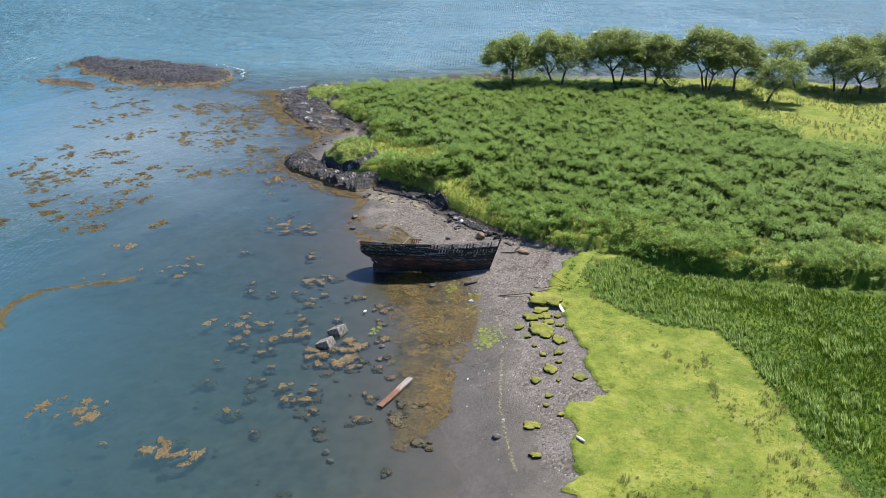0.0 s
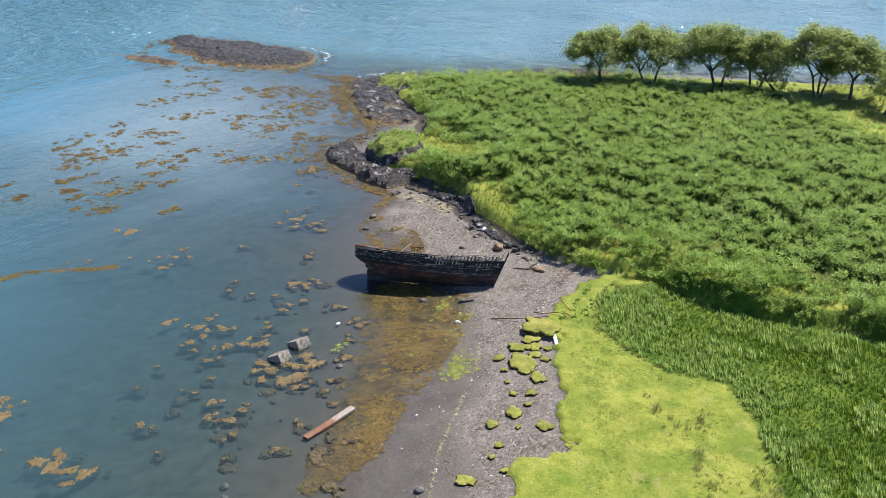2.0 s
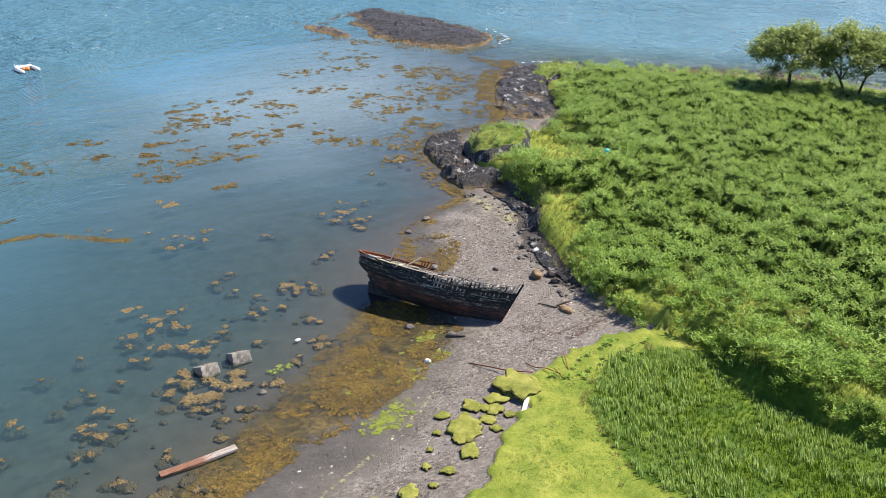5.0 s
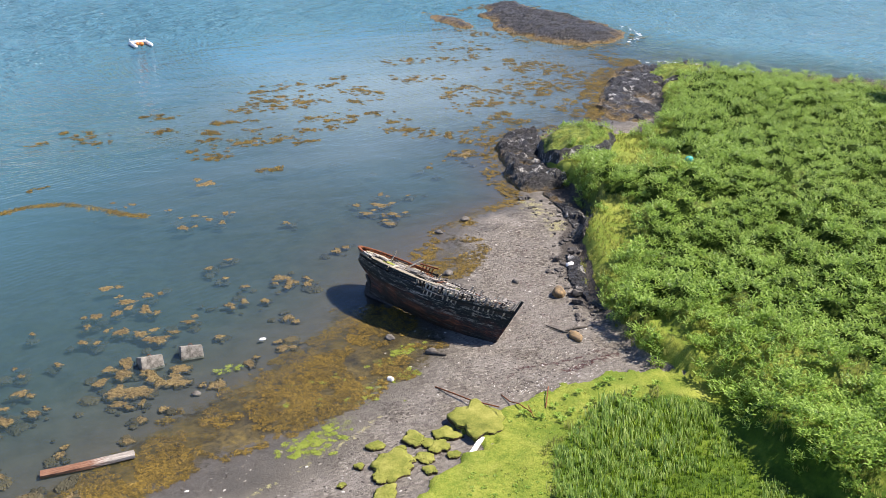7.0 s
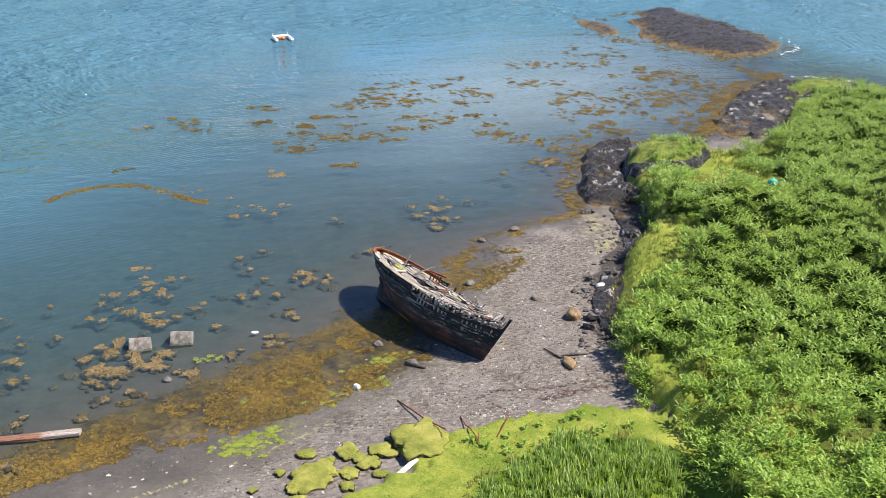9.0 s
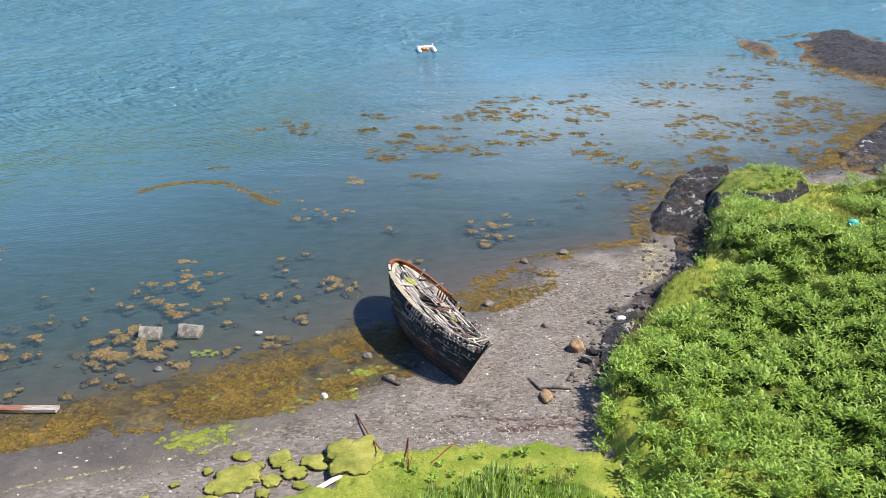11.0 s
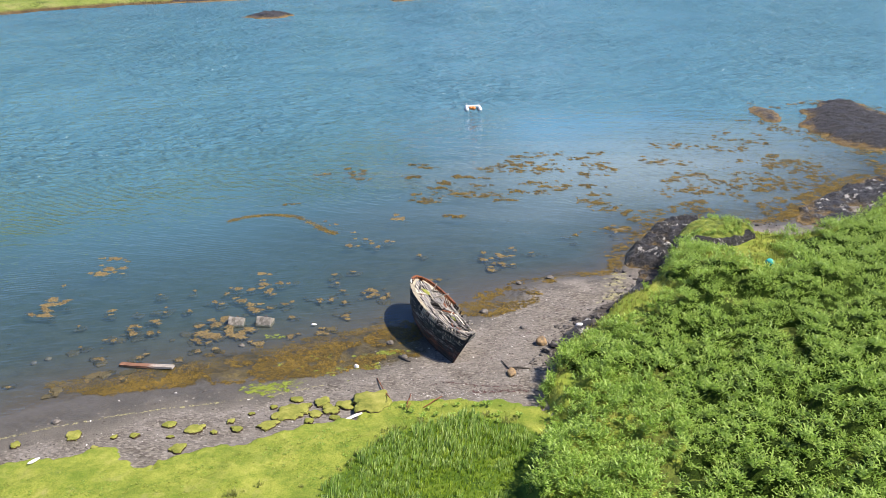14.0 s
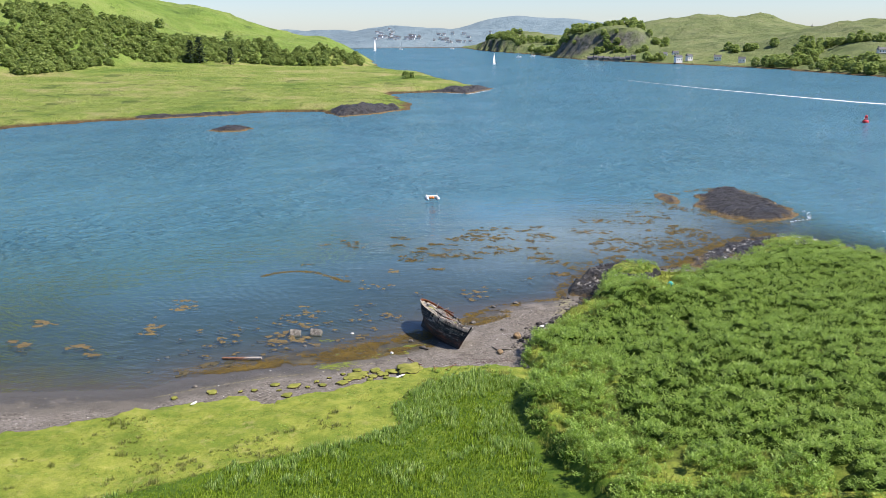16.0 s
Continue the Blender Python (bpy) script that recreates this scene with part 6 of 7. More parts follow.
# a long curved band of weed
BAND = [(-33.5, 36.0), (-31.5, 38.5), (-28, 39.7), (-24.5, 39.1), (-21.5, 36.3), (-19.3, 33.5), (-17.2, 31.8)]
t = rs.rand(170) * (len(BAND) - 1.001)
i = t.astype(int)
bp = np.array(BAND)[i] * (1 - (t - i))[:, None] + np.array(BAND)[i + 1] * (t - i)[:, None] + rs.randn(170, 2) * 0.16
me = scatter("seaweed_band", BITS, np.stack([bp[:, 0], bp[:, 1], np.full(170, 0.0)], 1), rs.rand(170) * 6.28, 0.35 + 0.3 * rs.rand(170), rs.randint(0, 5, 170), M_WEED)
thing("seaweed_band", "long curved band of orange-brown seaweed afloat", "seaweed", mesh=me, kind="stuff")
# bright green sea lettuce in small beds
M_LETTUCE = leaf_material("sea_lettuce", (0.10, 0.14, 0.015), (0.20, 0.255, 0.03), (0.36, 0.40, 0.08), 0.5, 0.2, 0.8, 0.3)
gp = np.concatenate([np.array([x, y]) + rs.randn(n, 2) * [r, 0.6 * r] for x, y, r, n in ((-15.0, -14.0, 1.0, 60), (-13.0, -13.2, 0.7, 16), (-6.2, -8.6, 0.55, 30), (-4.4, -5.4, 0.7, 26), (-6.4, -6.4, 0.6, 8), (-9.6, -10.0, 1.5, 10), (-17.2, -1.6, 0.6, 10), (-10.5, -7.0, 2.0, 8))])
gz = np.maximum(shore_height(gp[:, 0], gp[:, 1])[0], -0.03)
me = scatter("sea_lettuce", FRONDS, np.stack([gp[:, 0], gp[:, 1], gz + 0.02], 1), rs.rand(len(gp)) * 6.28, 0.12 + 0.2 * rs.rand(len(gp)), rs.randint(0, 5, len(gp)), M_LETTUCE, stretch=np.full(len(gp), 0.6))
thing("sea_lettuce", "bright yellow-green sea lettuce lying on the foreshore", "seaweed", mesh=me, kind="stuff")
# weed heaped on the foreshore and over the reef
bx, by = [], []
for poly, gap in ((WEED_BELT, 0.36), (WEED_POOL, 0.42)):
    a, b = points_in(poly, gap, rs, -0.6)
    bx.append(a), by.append(b)
bx, by = np.concatenate(bx), np.concatenate(by)
keep = fbm(bx, by, 5.5, 2, 51.0) + 0.8 * fbm(bx, by, 1.6, 3, 57.0) + 0.5 * (rs.rand(len(bx)) - 0.5) > 0.16 - 0.5 * smooth(inside(WEED_BELT, bx, by + 2.0), -1.5, -0.5) - 0.38 * smooth(inside(WEED_POOL, bx, by), -0.8, 0.6)
bx, by = bx[keep], by[keep]
bz = np.maximum(shore_height(bx, by)[0], -0.12)
me = scatter("beached_weed", FRONDS, np.stack([bx, by, bz + 0.02], 1), rs.rand(len(bx)) * 6.28, 0.14 + 0.30 * rs.rand(len(bx)), rs.randint(0, 5, len(bx)), M_WEED)
thing("beached_weed", "wet golden-brown seaweed strewn along the tide line", "seaweed", mesh=me, kind="stuff")
bx, by = points_in(WEED_REEF, 0.95, rs, -2.5)
keep = fbm(bx, by, 6.0, 2, 61.0) + 0.7 * fbm(bx, by, 1.8, 2, 67.0) > 0.12
bx, by = bx[keep], by[keep]
ISLET = [(58, 108), (64, 100), (68, 89), (73, 84), (80, 85.5), (87, 91), (88, 104), (86, 120), (83, 134), (76, 131), (66, 124), (60, 126)]
ix, iy = points_in(ISLET, 1.2, rs, -3.5)
keep = (inside(ISLET, ix, iy) < 1.5) & (fbm(ix, iy, 6.0, 3, 63.0) > -0.3)
bx, by = np.concatenate([bx, ix[keep]]), np.concatenate([by, iy[keep]])
# loose drifts of small mats west of the reef, and round each of the larger clumps
ix, iy = points_in([(38, 45), (33, 56), (37, 74), (47, 100), (56, 116), (64, 100), (62, 84), (56, 70), (50, 58)], 1.1, rs, 0.0)
keep = fbm(ix, iy * 1.6, 7.0, 3, 68.0) + 0.6 * fbm(ix, iy * 1.6, 2.2, 2, 69.0) > 0.30
bx, by = np.concatenate([bx, ix[keep]]), np.concatenate([by, iy[keep]])
for x, y, r in FAR_CLUMPS:
    n = int(16 * r) + 4
    bx, by = np.concatenate([bx, x + rs.randn(n) * 1.9 * r]), np.concatenate([by, y + rs.randn(n) * 1.0 * r])
ix, iy = points_in([(44, 41.5), (46.5, 45), (51, 53.5), (58, 62.5), (66, 69.5), (74, 72), (72, 66), (62, 57), (54, 49), (48.5, 41.5)], 0.62, rs, -0.5)
keep = fbm(ix, iy, 4.0, 3, 70.0) > -0.35
bx, by = np.concatenate([bx, ix[keep]]), np.concatenate([by, iy[keep]])
me = scatter("reef_weed", FRONDS, np.stack([bx, by, np.maximum(shore_height(bx, by)[0], 0.0)], 1), rs.rand(len(bx)) * 6.28, 0.22 + 0.5 * rs.rand(len(bx)) ** 2, rs.randint(0, 5, len(bx)), M_WEED)
thing("reef_weed", "brown seaweed covering the reef between point and islet", "seaweed", mesh=me, kind="stuff")
bx, by = points_in([(-60, -10), (-40, -10), (-25, -4), (-8, 5), (4, 18), (20, 26), (30, 60), (10, 90), (-40, 60), (-60, 30)], 4.6, rs)
keep = vnoise(bx, by, 11, 71.0) > 0.1
bx, by = bx[keep], by[keep]
near = np.array([(x, y, r) for x, y, r in CLUMPS for _ in range(4)])
bx, by = np.concatenate([bx, near[:, 0] + rs.randn(len(near)) * near[:, 2] * 1.0]), np.concatenate([by, near[:, 1] + rs.randn(len(near)) * near[:, 2] * 1.0])
sz = shore_height(bx, by)[0]
MATS = [clump_mesh(k + 11, 15, True) for k in range(5)]
me = scatter("sunken_weed", MATS, np.stack([bx, by, np.maximum(sz + 0.15, -0.32)], 1), rs.rand(len(bx)) * 6.28, 0.12 + 0.5 * rs.rand(len(bx)) ** 2.5, rs.randint(0, 5, len(bx)), M_SUNKEN, stretch=np.full(len(bx), 1.0))
thing("sunken_weed", "dark seaweed tufts below the water", "seaweed", mesh=me, kind="stuff")

# strand lines: dark weed, pale shell and yellow wrack left by the tide
M_WRACK = plain_material("dry_wrack", (0.035, 0.014, 0.014), (0.11, 0.045, 0.04), 6.0)
M_YELLOW = plain_material("yellow_wrack", (0.22, 0.21, 0.09), (0.40, 0.37, 0.20), 6.0)


def strand(name, label, line, width, count, size, material, seed):
    r = np.random.RandomState(seed)
    t = r.rand(count) * (len(line) - 1.001)
    i = t.astype(int)
    p = np.array(line, float)[i] * (1 - (t - i))[:, None] + np.array(line, float)[i + 1] * (t - i)[:, None] + r.randn(count, 2) * width
    z = np.maximum(shore_height(p[:, 0], p[:, 1])[0], 0.0) + 0.02
    me = scatter(name, FRONDS if material is M_WEED else BITS, np.stack([p[:, 0], p[:, 1], z], 1), r.rand(count) * 6.28, size * (0.5 + r.rand(count)), r.randint(0, 5, count), material, stretch=np.full(count, 0.5))
    thing(name, label, "seaweed", mesh=me, kind="stuff")


strand("strand_line", "dark red-brown dried weed along the high tide line", [(1.5, -11.8), (4, -12.3), (6.5, -12.6), (9.3, -12.3)], 0.08, 90, 0.09, M_WRACK, 1)
strand("strand_line", "dark red-brown dried weed along the high tide line", [(4.3, -13.9), (6, -13.6), (8.2, -13.4), (9.5, -13.3)], 0.22, 110, 0.11, M_WRACK, 2)
strand("strand_line", "pale shell and bleached weed below the turf", [(-0.5, -14.8), (2, -14.3), (5, -14.5), (8, -14.8)], 0.6, 150, 0.05, M_WHITE, 3)
strand("strand_line", "thin yellow line of dry wrack on the shingle", [(-9.5, -13), (-13, -15), (-18.5, -17), (-23, -18.6), (-27, -20), (-32, -22.6), (-36, -25)], 0.08, 200, 0.10, M_YELLOW, 4)
strand("strand_line", "dark scraps of dried weed scattered over the upper beach", [(15, 13), (13.5, 8), (10, 2), (7, -4), (5, -10), (0, -13)], 1.7, 420, 0.085, M_WRACK, 8)
strand("rock_weed", "golden-brown wrack hanging round the foot of the rocks", [(16, 18.5), (20, 20), (20.6, 23), (20.6, 26), (23.6, 33), (26.4, 38.5), (30.5, 41.5), (36, 41.6), (42, 41.6), (46.5, 43), (50.5, 50.5), (58.5, 59.5), (65.5, 66), (72, 69)], 0.55, 560, 0.26, M_WEED, 6)
strand("strand_line", "bleached yellow weed by the rock foot", [(18.5, 9), (19.5, 12), (20.2, 16), (21, 19)], 0.5, 60, 0.3, M_YELLOW, 5)


# ---- the far shores ----
def field_material(name, dark, mid, light, wood=(0.03, 0.055, 0.015), upland=((0.085, 0.15, 0.028), (0.145, 0.23, 0.045), (0.21, 0.27, 0.075)), cover=0.55):
    m = Nodes(name)
    p = m.position()
    nz = m.sep(m.node("ShaderNodeNewGeometry").outputs["Normal"], "Z")
    z = m.sep(p, "Z")
    g = m.ramp(m.math("ADD", m.math("MULTIPLY", m.noise(p, 0.012, 6, 0.65), 0.65), m.math("MULTIPLY", m.noise(p, 0.09, 5, 0.7), 0.35)), (0.36, dark), (0.5, mid), (0.64, light))
    g = m.mix(m.math("MULTIPLY", m.range(z, 9, 20), 0.7), g, m.ramp(m.noise(p, 0.02, 8, 0.72), (0.36, upland[0]), (0.52, upland[1]), (0.68, upland[2])))
    scrub = m.range(m.noise(p, 0.03, 8, 0.75), 0.56, 0.62)
    g = m.mix(m.math("MULTIPLY", scrub, cover), g, wood)
    rock = m.ramp(m.noise(p, 0.15, 8, 0.75), (0.35, (0.045, 0.055, 0.03)), (0.7, (0.22, 0.21, 0.18)))
    g = m.mix(m.range(m.math("ADD", nz, m.math("MULTIPLY", m.noise(p, 0.06, 6, 0.7), 0.25)), 0.80, 0.95, 1.0, 0.0), g, rock)
    shore = m.ramp(m.noise(p, 0.2, 6, 0.7), (0.35, (0.05, 0.035, 0.018)), (0.65, (0.16, 0.11, 0.05)))
    g = m.mix(m.range(m.math("ADD", z, m.math("MULTIPLY", m.noise(p, 0.1), 1.2)), 1.3, 2.2, 1.0, 0.0), g, shore)
    return m.done(g, 0.95, m.bump(m.math("ADD", m.noise(p, 0.25, 7, 0.75), m.math("MULTIPLY", m.noise(p, 0.04, 4, 0.6), 3.0)), 0.9, 3.0), spec=0.15)


def land(name, label, outline, step, height, material, shelf=3.0, edge=14.0):
    """A stretch of far land over an outline, its height given over the plan."""
    xs, ys = [p[0] for p in outline], [p[1] for p in outline]
    X, Y = np.meshgrid(np.arange(min(xs) - step, max(xs) + step, step), np.arange(min(ys) - step, max(ys) + step, step))
    d = inside(outline, X, Y) + 6 * fbm(X, Y, 40, 3, 2.2)
    z = smooth(d, -2, edge) * shelf + np.where(d > 0, height(X, Y, d), 0) + 0.8 * fbm(X, Y, 12, 3, 4.4) * smooth(d, 0, 8)
    z = np.where(d < -2, -3.0, z)
    ny, nx = X.shape
    i = (np.arange(ny - 1)[:, None] * nx + np.arange(nx - 1)[None, :])[(d > -step * 2)[:-1, :-1]].reshape(-1)
    quads = np.stack([i, i + 1, i + 1 + nx, i + nx], 1)
    used, back = np.unique(quads, return_inverse=True)
    me = mesh_of(name, np.stack([X, Y, z], -1).reshape(-1, 3)[used], back.reshape(-1, 4), material)
    return tagged(new(name, me), label, "land", kind="structure")


def bell(X, Y, x, y, rx, ry, h):
    return h * np.exp(-((X - x) / rx) ** 2 - ((Y - y) / ry) ** 2)


ISLAND = [(-330, 200), (-250, 270), (-208, 314), (-190, 335), (-143, 368), (-112, 389), (-70, 402), (-55, 374), (-40, 384), (-24, 412), (-25, 490), (-33, 555), (-8, 570), (16, 553), (35, 605), (10, 690), (-14, 850),
          (-50, 930), (-80, 1035), (-110, 1300), (-500, 1600), (-1100, 1600), (-1100, 300)]
UPLAND = [(-420, 560), (-352, 690), (-300, 860), (-230, 960), (-150, 975), (-92, 1020), (-110, 1300), (-500, 1600), (-1100, 1600), (-1100, 560)]
M_FIELD = field_material("island_grass", (0.085, 0.15, 0.022), (0.185, 0.235, 0.050), (0.31, 0.28, 0.12))
M_HILL = field_material("hill_grass", (0.09, 0.13, 0.042), (0.16, 0.195, 0.07), (0.24, 0.245, 0.12), (0.05, 0.075, 0.028), ((0.085, 0.115, 0.045), (0.135, 0.165, 0.068), (0.20, 0.21, 0.11)), 0.7)
# distance haze painted into the base colour of the farthest hills
M_FARHILL = field_material("hazed_far_hill", (0.12, 0.17, 0.20), (0.16, 0.22, 0.25), (0.20, 0.25, 0.27), (0.10, 0.15, 0.18), ((0.11, 0.16, 0.19), (0.15, 0.21, 0.24), (0.19, 0.25, 0.27)))


def island_height(X, Y, d):
    up = inside(UPLAND, X, Y) + 14 * fbm(X, Y, 90, 3, 7.0)
    return 0.012 * np.minimum(d, 200) + smooth(up, -5, 75) * (26 + 7 * fbm(X, Y, 120, 3, 9.0)) + smooth(up, 40, 320) * 26 + bell(X, Y, -540, 1050, 190, 260, 58) + smooth(up, 60, 120) * 5 * fbm(X, Y, 70, 4, 11.0) + bell(X, Y, -330, 1260, 90, 120, 18)


land("far_island", "green island shore with meadow, scrub and hill", ISLAND, 8.5, island_height, M_FIELD)
MAINLAND = [(40, 2300), (110, 1850), (163, 1620), (185, 1400), (215, 1290), (264, 1165), (313, 1085), (358, 978), (387, 850), (408, 748), (440, 560), (1300, 500), (1500, 2800), (0, 2800)]


def mainland_height(X, Y, d):
    n = (8 * fbm(X, Y, 130, 5, 3.0) + 5 * np.abs(fbm(X, Y, 50, 3, 5.0))) * smooth(d, 10, 90)
    cliff = smooth(inside([(180, 1420), (222, 1330), (285, 1290), (320, 1330), (330, 1500), (200, 1520)], X, Y), -4, 22)
    return n + cliff * (24 + 7 * fbm(X, Y, 35, 3, 14.0)) + bell(X, Y, 255, 1420, 100, 120, 12) + bell(X, Y, 430, 1760, 120, 200, 36) + bell(X, Y, 560, 1740, 150, 220, 40) + bell(X, Y, 700, 1500, 200, 240, 22) + bell(X, Y, 560, 1170, 110, 160, 26) + bell(X, Y, 720, 1150, 160, 220, 34) + smooth(d, 0, 160) * 7 + bell(X, Y, 150, 1950, 90, 240, 30)


land("far_mainland", "green hills with crags across the sound", MAINLAND, 11.0, mainland_height, M_HILL, edge=30)


def town_height(X, Y, d):
    return smooth(d, 0, 220) * 12 + 6 * fbm(X, Y, 150, 3, 6.0) * smooth(d, 20, 120) + bell(X, Y, -130, 2560, 130, 200, 30) + bell(X, Y, 150, 2750, 260, 300, 34) + bell(X, Y, -400, 2800, 200, 300, 26)


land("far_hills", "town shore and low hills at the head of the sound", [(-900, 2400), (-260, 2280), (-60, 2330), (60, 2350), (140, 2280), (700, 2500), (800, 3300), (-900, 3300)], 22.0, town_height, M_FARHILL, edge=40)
land("distant_mountains", "mountains on the skyline, coloured pale blue-grey for distance haze", [(-1500, 3700), (0, 3600), (1500, 3700), (1500, 4250), (-1500, 4250)], 40.0,
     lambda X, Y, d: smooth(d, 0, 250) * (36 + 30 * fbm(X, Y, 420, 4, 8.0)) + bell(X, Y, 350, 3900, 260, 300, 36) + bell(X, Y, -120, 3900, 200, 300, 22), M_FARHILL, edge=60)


def far_z(fn, outline, x, y, shelf=3.0):
    X, Y = np.array([float(x)]), np.array([float(y)])
    d = inside(outline, X, Y)
    return float((shelf * smooth(d, -2, 14) + fn(X, Y, d))[0])


# woods on the island slope and the far shore, one mass each
def bush_template(seed, n):
    r, lv = random.Random(seed), Leaves()
    for _ in range(n):
        a, h = r.uniform(0, math.tau), r.random()
        q = (0.35 + 0.65 * math.sin(math.pi * (0.15 + 0.8 * h))) * r.uniform(0.55, 1.0)
        p = Vector((math.cos(a) * q, math.sin(a) * q, h * 1.7))
        d = Vector((r.uniform(-1, 1), r.uniform(-1, 1), r.uniform(-0.5, 0.5))).normalized()
        s = r.uniform(0.12, 0.26)
        lv.strip([p - d * s, p + d * s], (s * 0.8, s * 0.7), d.cross(Vector((r.uniform(-1, 1), r.uniform(-1, 1), 1))).normalized())
    return lv.arrays()


BUSHES = [bush_template(s, 190) for s in range(4)]
M_WOOD = leaf_material("woodland_leaf", (0.12, 0.19, 0.05), (0.23, 0.31, 0.085), (0.34, 0.41, 0.13), 0.7, 0.5, 0.03)
rs = np.random.RandomState(61)
wx0, wy0 = points_in([(-440, 560), (-352, 690), (-300, 860), (-230, 955), (-150, 968), (-92, 1010), (-95, 1060), (-160, 1030), (-250, 1010), (-340, 960), (-470, 860), (-560, 640), (-500, 540)], 7.2, rs)
keep = fbm(wx0, wy0, 60, 3, 15.0) > -0.3
wx0, wy0 = wx0[keep], wy0[keep]
wz0 = np.array([far_z(island_height, ISLAND, a, b) for a, b in zip(wx0, wy0)])
me = scatter("island_wood", BUSHES, np.stack([wx0, wy0, wz0 - 0.5], 1), rs.rand(len(wx0)) * 6.28, 2.6 + 3.2 * rs.rand(len(wx0)) ** 1.5, rs.randint(0, 4, len(wx0)), M_WOOD)
thing("island_wood", "dark green scrub wood on the island slope", "wood", mesh=me, kind="stuff")
wx0, wy0 = points_in([(264, 1185), (313, 1105), (358, 995), (387, 870), (408, 770), (430, 650), (560, 650), (560, 900), (480, 1040), (420, 1130), (330, 1200)], 11.0, rs)
keep = (fbm(wx0, wy0, 70, 3, 17.0) > -0.35)
wx0, wy0 = wx0[keep], wy0[keep]
wz0 = np.array([far_z(mainland_height, MAINLAND, a, b) for a, b in zip(wx0, wy0)])
me = scatter("shore_wood", BUSHES, np.stack([wx0, wy0, wz0 - 0.5], 1), rs.rand(len(wx0)) * 6.28, 3.5 + 3 * rs.rand(len(wx0)), rs.randint(0, 4, len(wx0)), M_WOOD)
thing("shore_wood", "dark green trees along the far shore", "wood", mesh=me, kind="stuff")
wx0, wy0 = points_in([(150, 1700), (185, 1440), (212, 1320), (285, 1275), (335, 1300), (345, 1420), (260, 1560), (200, 1760), (130, 2000), (90, 2150), (110, 1900)], 12.0, rs)
keep = fbm(wx0, wy0, 60, 3, 19.0) > -0.25
wx0, wy0 = wx0[keep], wy0[keep]
wz0 = np.array([far_z(mainland_height, MAINLAND, a, b) for a, b in zip(wx0, wy0)])
me = scatter("crag_wood", BUSHES, np.stack([wx0, wy0, wz0 - 1.0], 1), rs.rand(len(wx0)) * 6.28, 3.2 + 3 * rs.rand(len(wx0)), rs.randint(0, 4, len(wx0)), M_WOOD)
thing("crag_wood", "dark green woodland over the crag and ridge", "wood", mesh=me, kind="stuff")
BUSH_MESH = [mesh_of("crown", *b, M_WOOD, smooth_faces=False) for b in BUSHES]
M_CONIFER = leaf_material("conifer_needles", (0.018, 0.035, 0.015), (0.035, 0.06, 0.025), (0.06, 0.09, 0.04), 0.7, 0.1)
CONE = []
for s in (3, 8):
    r, lv = random.Random(s), Leaves()
    for _ in range(260):
        h, a = r.random(), r.uniform(0, math.tau)
        q = (1 - h) ** 0.8 * 0.42 * r.uniform(0.5, 1)
        p = Vector((math.cos(a) * q, math.sin(a) * q, h * 1.9 + 0.1))
        d = Vector((math.cos(a), math.sin(a), -0.35))
        lv.strip([p, p + d * 0.1, p + d * 0.18], (0.05, 0.09, 0.02), Vector((-d.y, d.x, 0)))
    CONE.append(mesh_of("crown", *lv.arrays(), M_CONIFER, smooth_faces=False))
STUMP = tube("trunk", M_BARK, [(0, 0, -0.1), (0, 0, 0.5), (0, 0, 1.0)], [0.07, 0.05, 0.03], 6)
for k, (x, y, s, conifer) in enumerate(((-270, 898, 20, 1), (-262, 905, 23, 1), (-234, 928, 15, 1), (-255, 1020, 9, 0), (-330, 1000, 10, 0), (-170, 1010, 9, 0), (-150, 1040, 9, 0), (-210, 1040, 8, 0), (-33, 700, 6, 0), (-28, 706, 5, 0), (300, 1700, 9, 1), (312, 1705, 8, 1))):
    fn, ol = (mainland_height, MAINLAND) if x > 100 else (island_height, ISLAND)
    ob = thing("far_tree", "dark conifer standing on the far slope" if conifer else "rounded dark green tree on the far shore", "tree", pose(x, y, far_z(fn, ol, x, y) - 0.3, 0, 0, 50 * k), group="trees on the far shore")
    ob.scale = (s * (0.8 if conifer else 0.62),) * 2 + (s * 0.62,)
    part("trunk", STUMP, ob), part("crown", CONE[k % 2] if conifer else BUSH_MESH[k % 4], ob)

# weed-fringed skerry off the island
rock_mass("rock_skerry", "small dark skerry off the far island", [(-108, 300), (-100, 293), (-92, 296), (-88, 308), (-94, 314), (-104, 310)], 2.2, 0.8, 4.1, edge=6.0)
for k, (pts, h) in enumerate((([(-66, 398), (-55, 370), (-46, 376), (-36, 386), (-22, 412), (-30, 420), (-50, 400)], 5.5), ([(-12, 568), (4, 560), (18, 550), (38, 604), (24, 622), (6, 590)], 3.4), ([(-170, 352), (-140, 366), (-110, 386), (-115, 396), (-160, 372)], 2.0))):
    rock_mass("rock_ledge", "grey-brown rocks edging the far island", pts, h, 1.6, 12.0 + k, edge=8.0, jag=2.0)

# houses across the water
M_WALL = plain_material("white_harled_wall", (0.70, 0.69, 0.66), (0.82, 0.81, 0.78), 1.0, 0.9)
M_SLATE = plain_material("slate_roof", (0.05, 0.05, 0.055), (0.12, 0.12, 0.13), 1.0, 0.6)
M_GLASS = plain_material("dark_window", (0.02, 0.025, 0.03), (0.04, 0.05, 0.06), 1.0, 0.1)


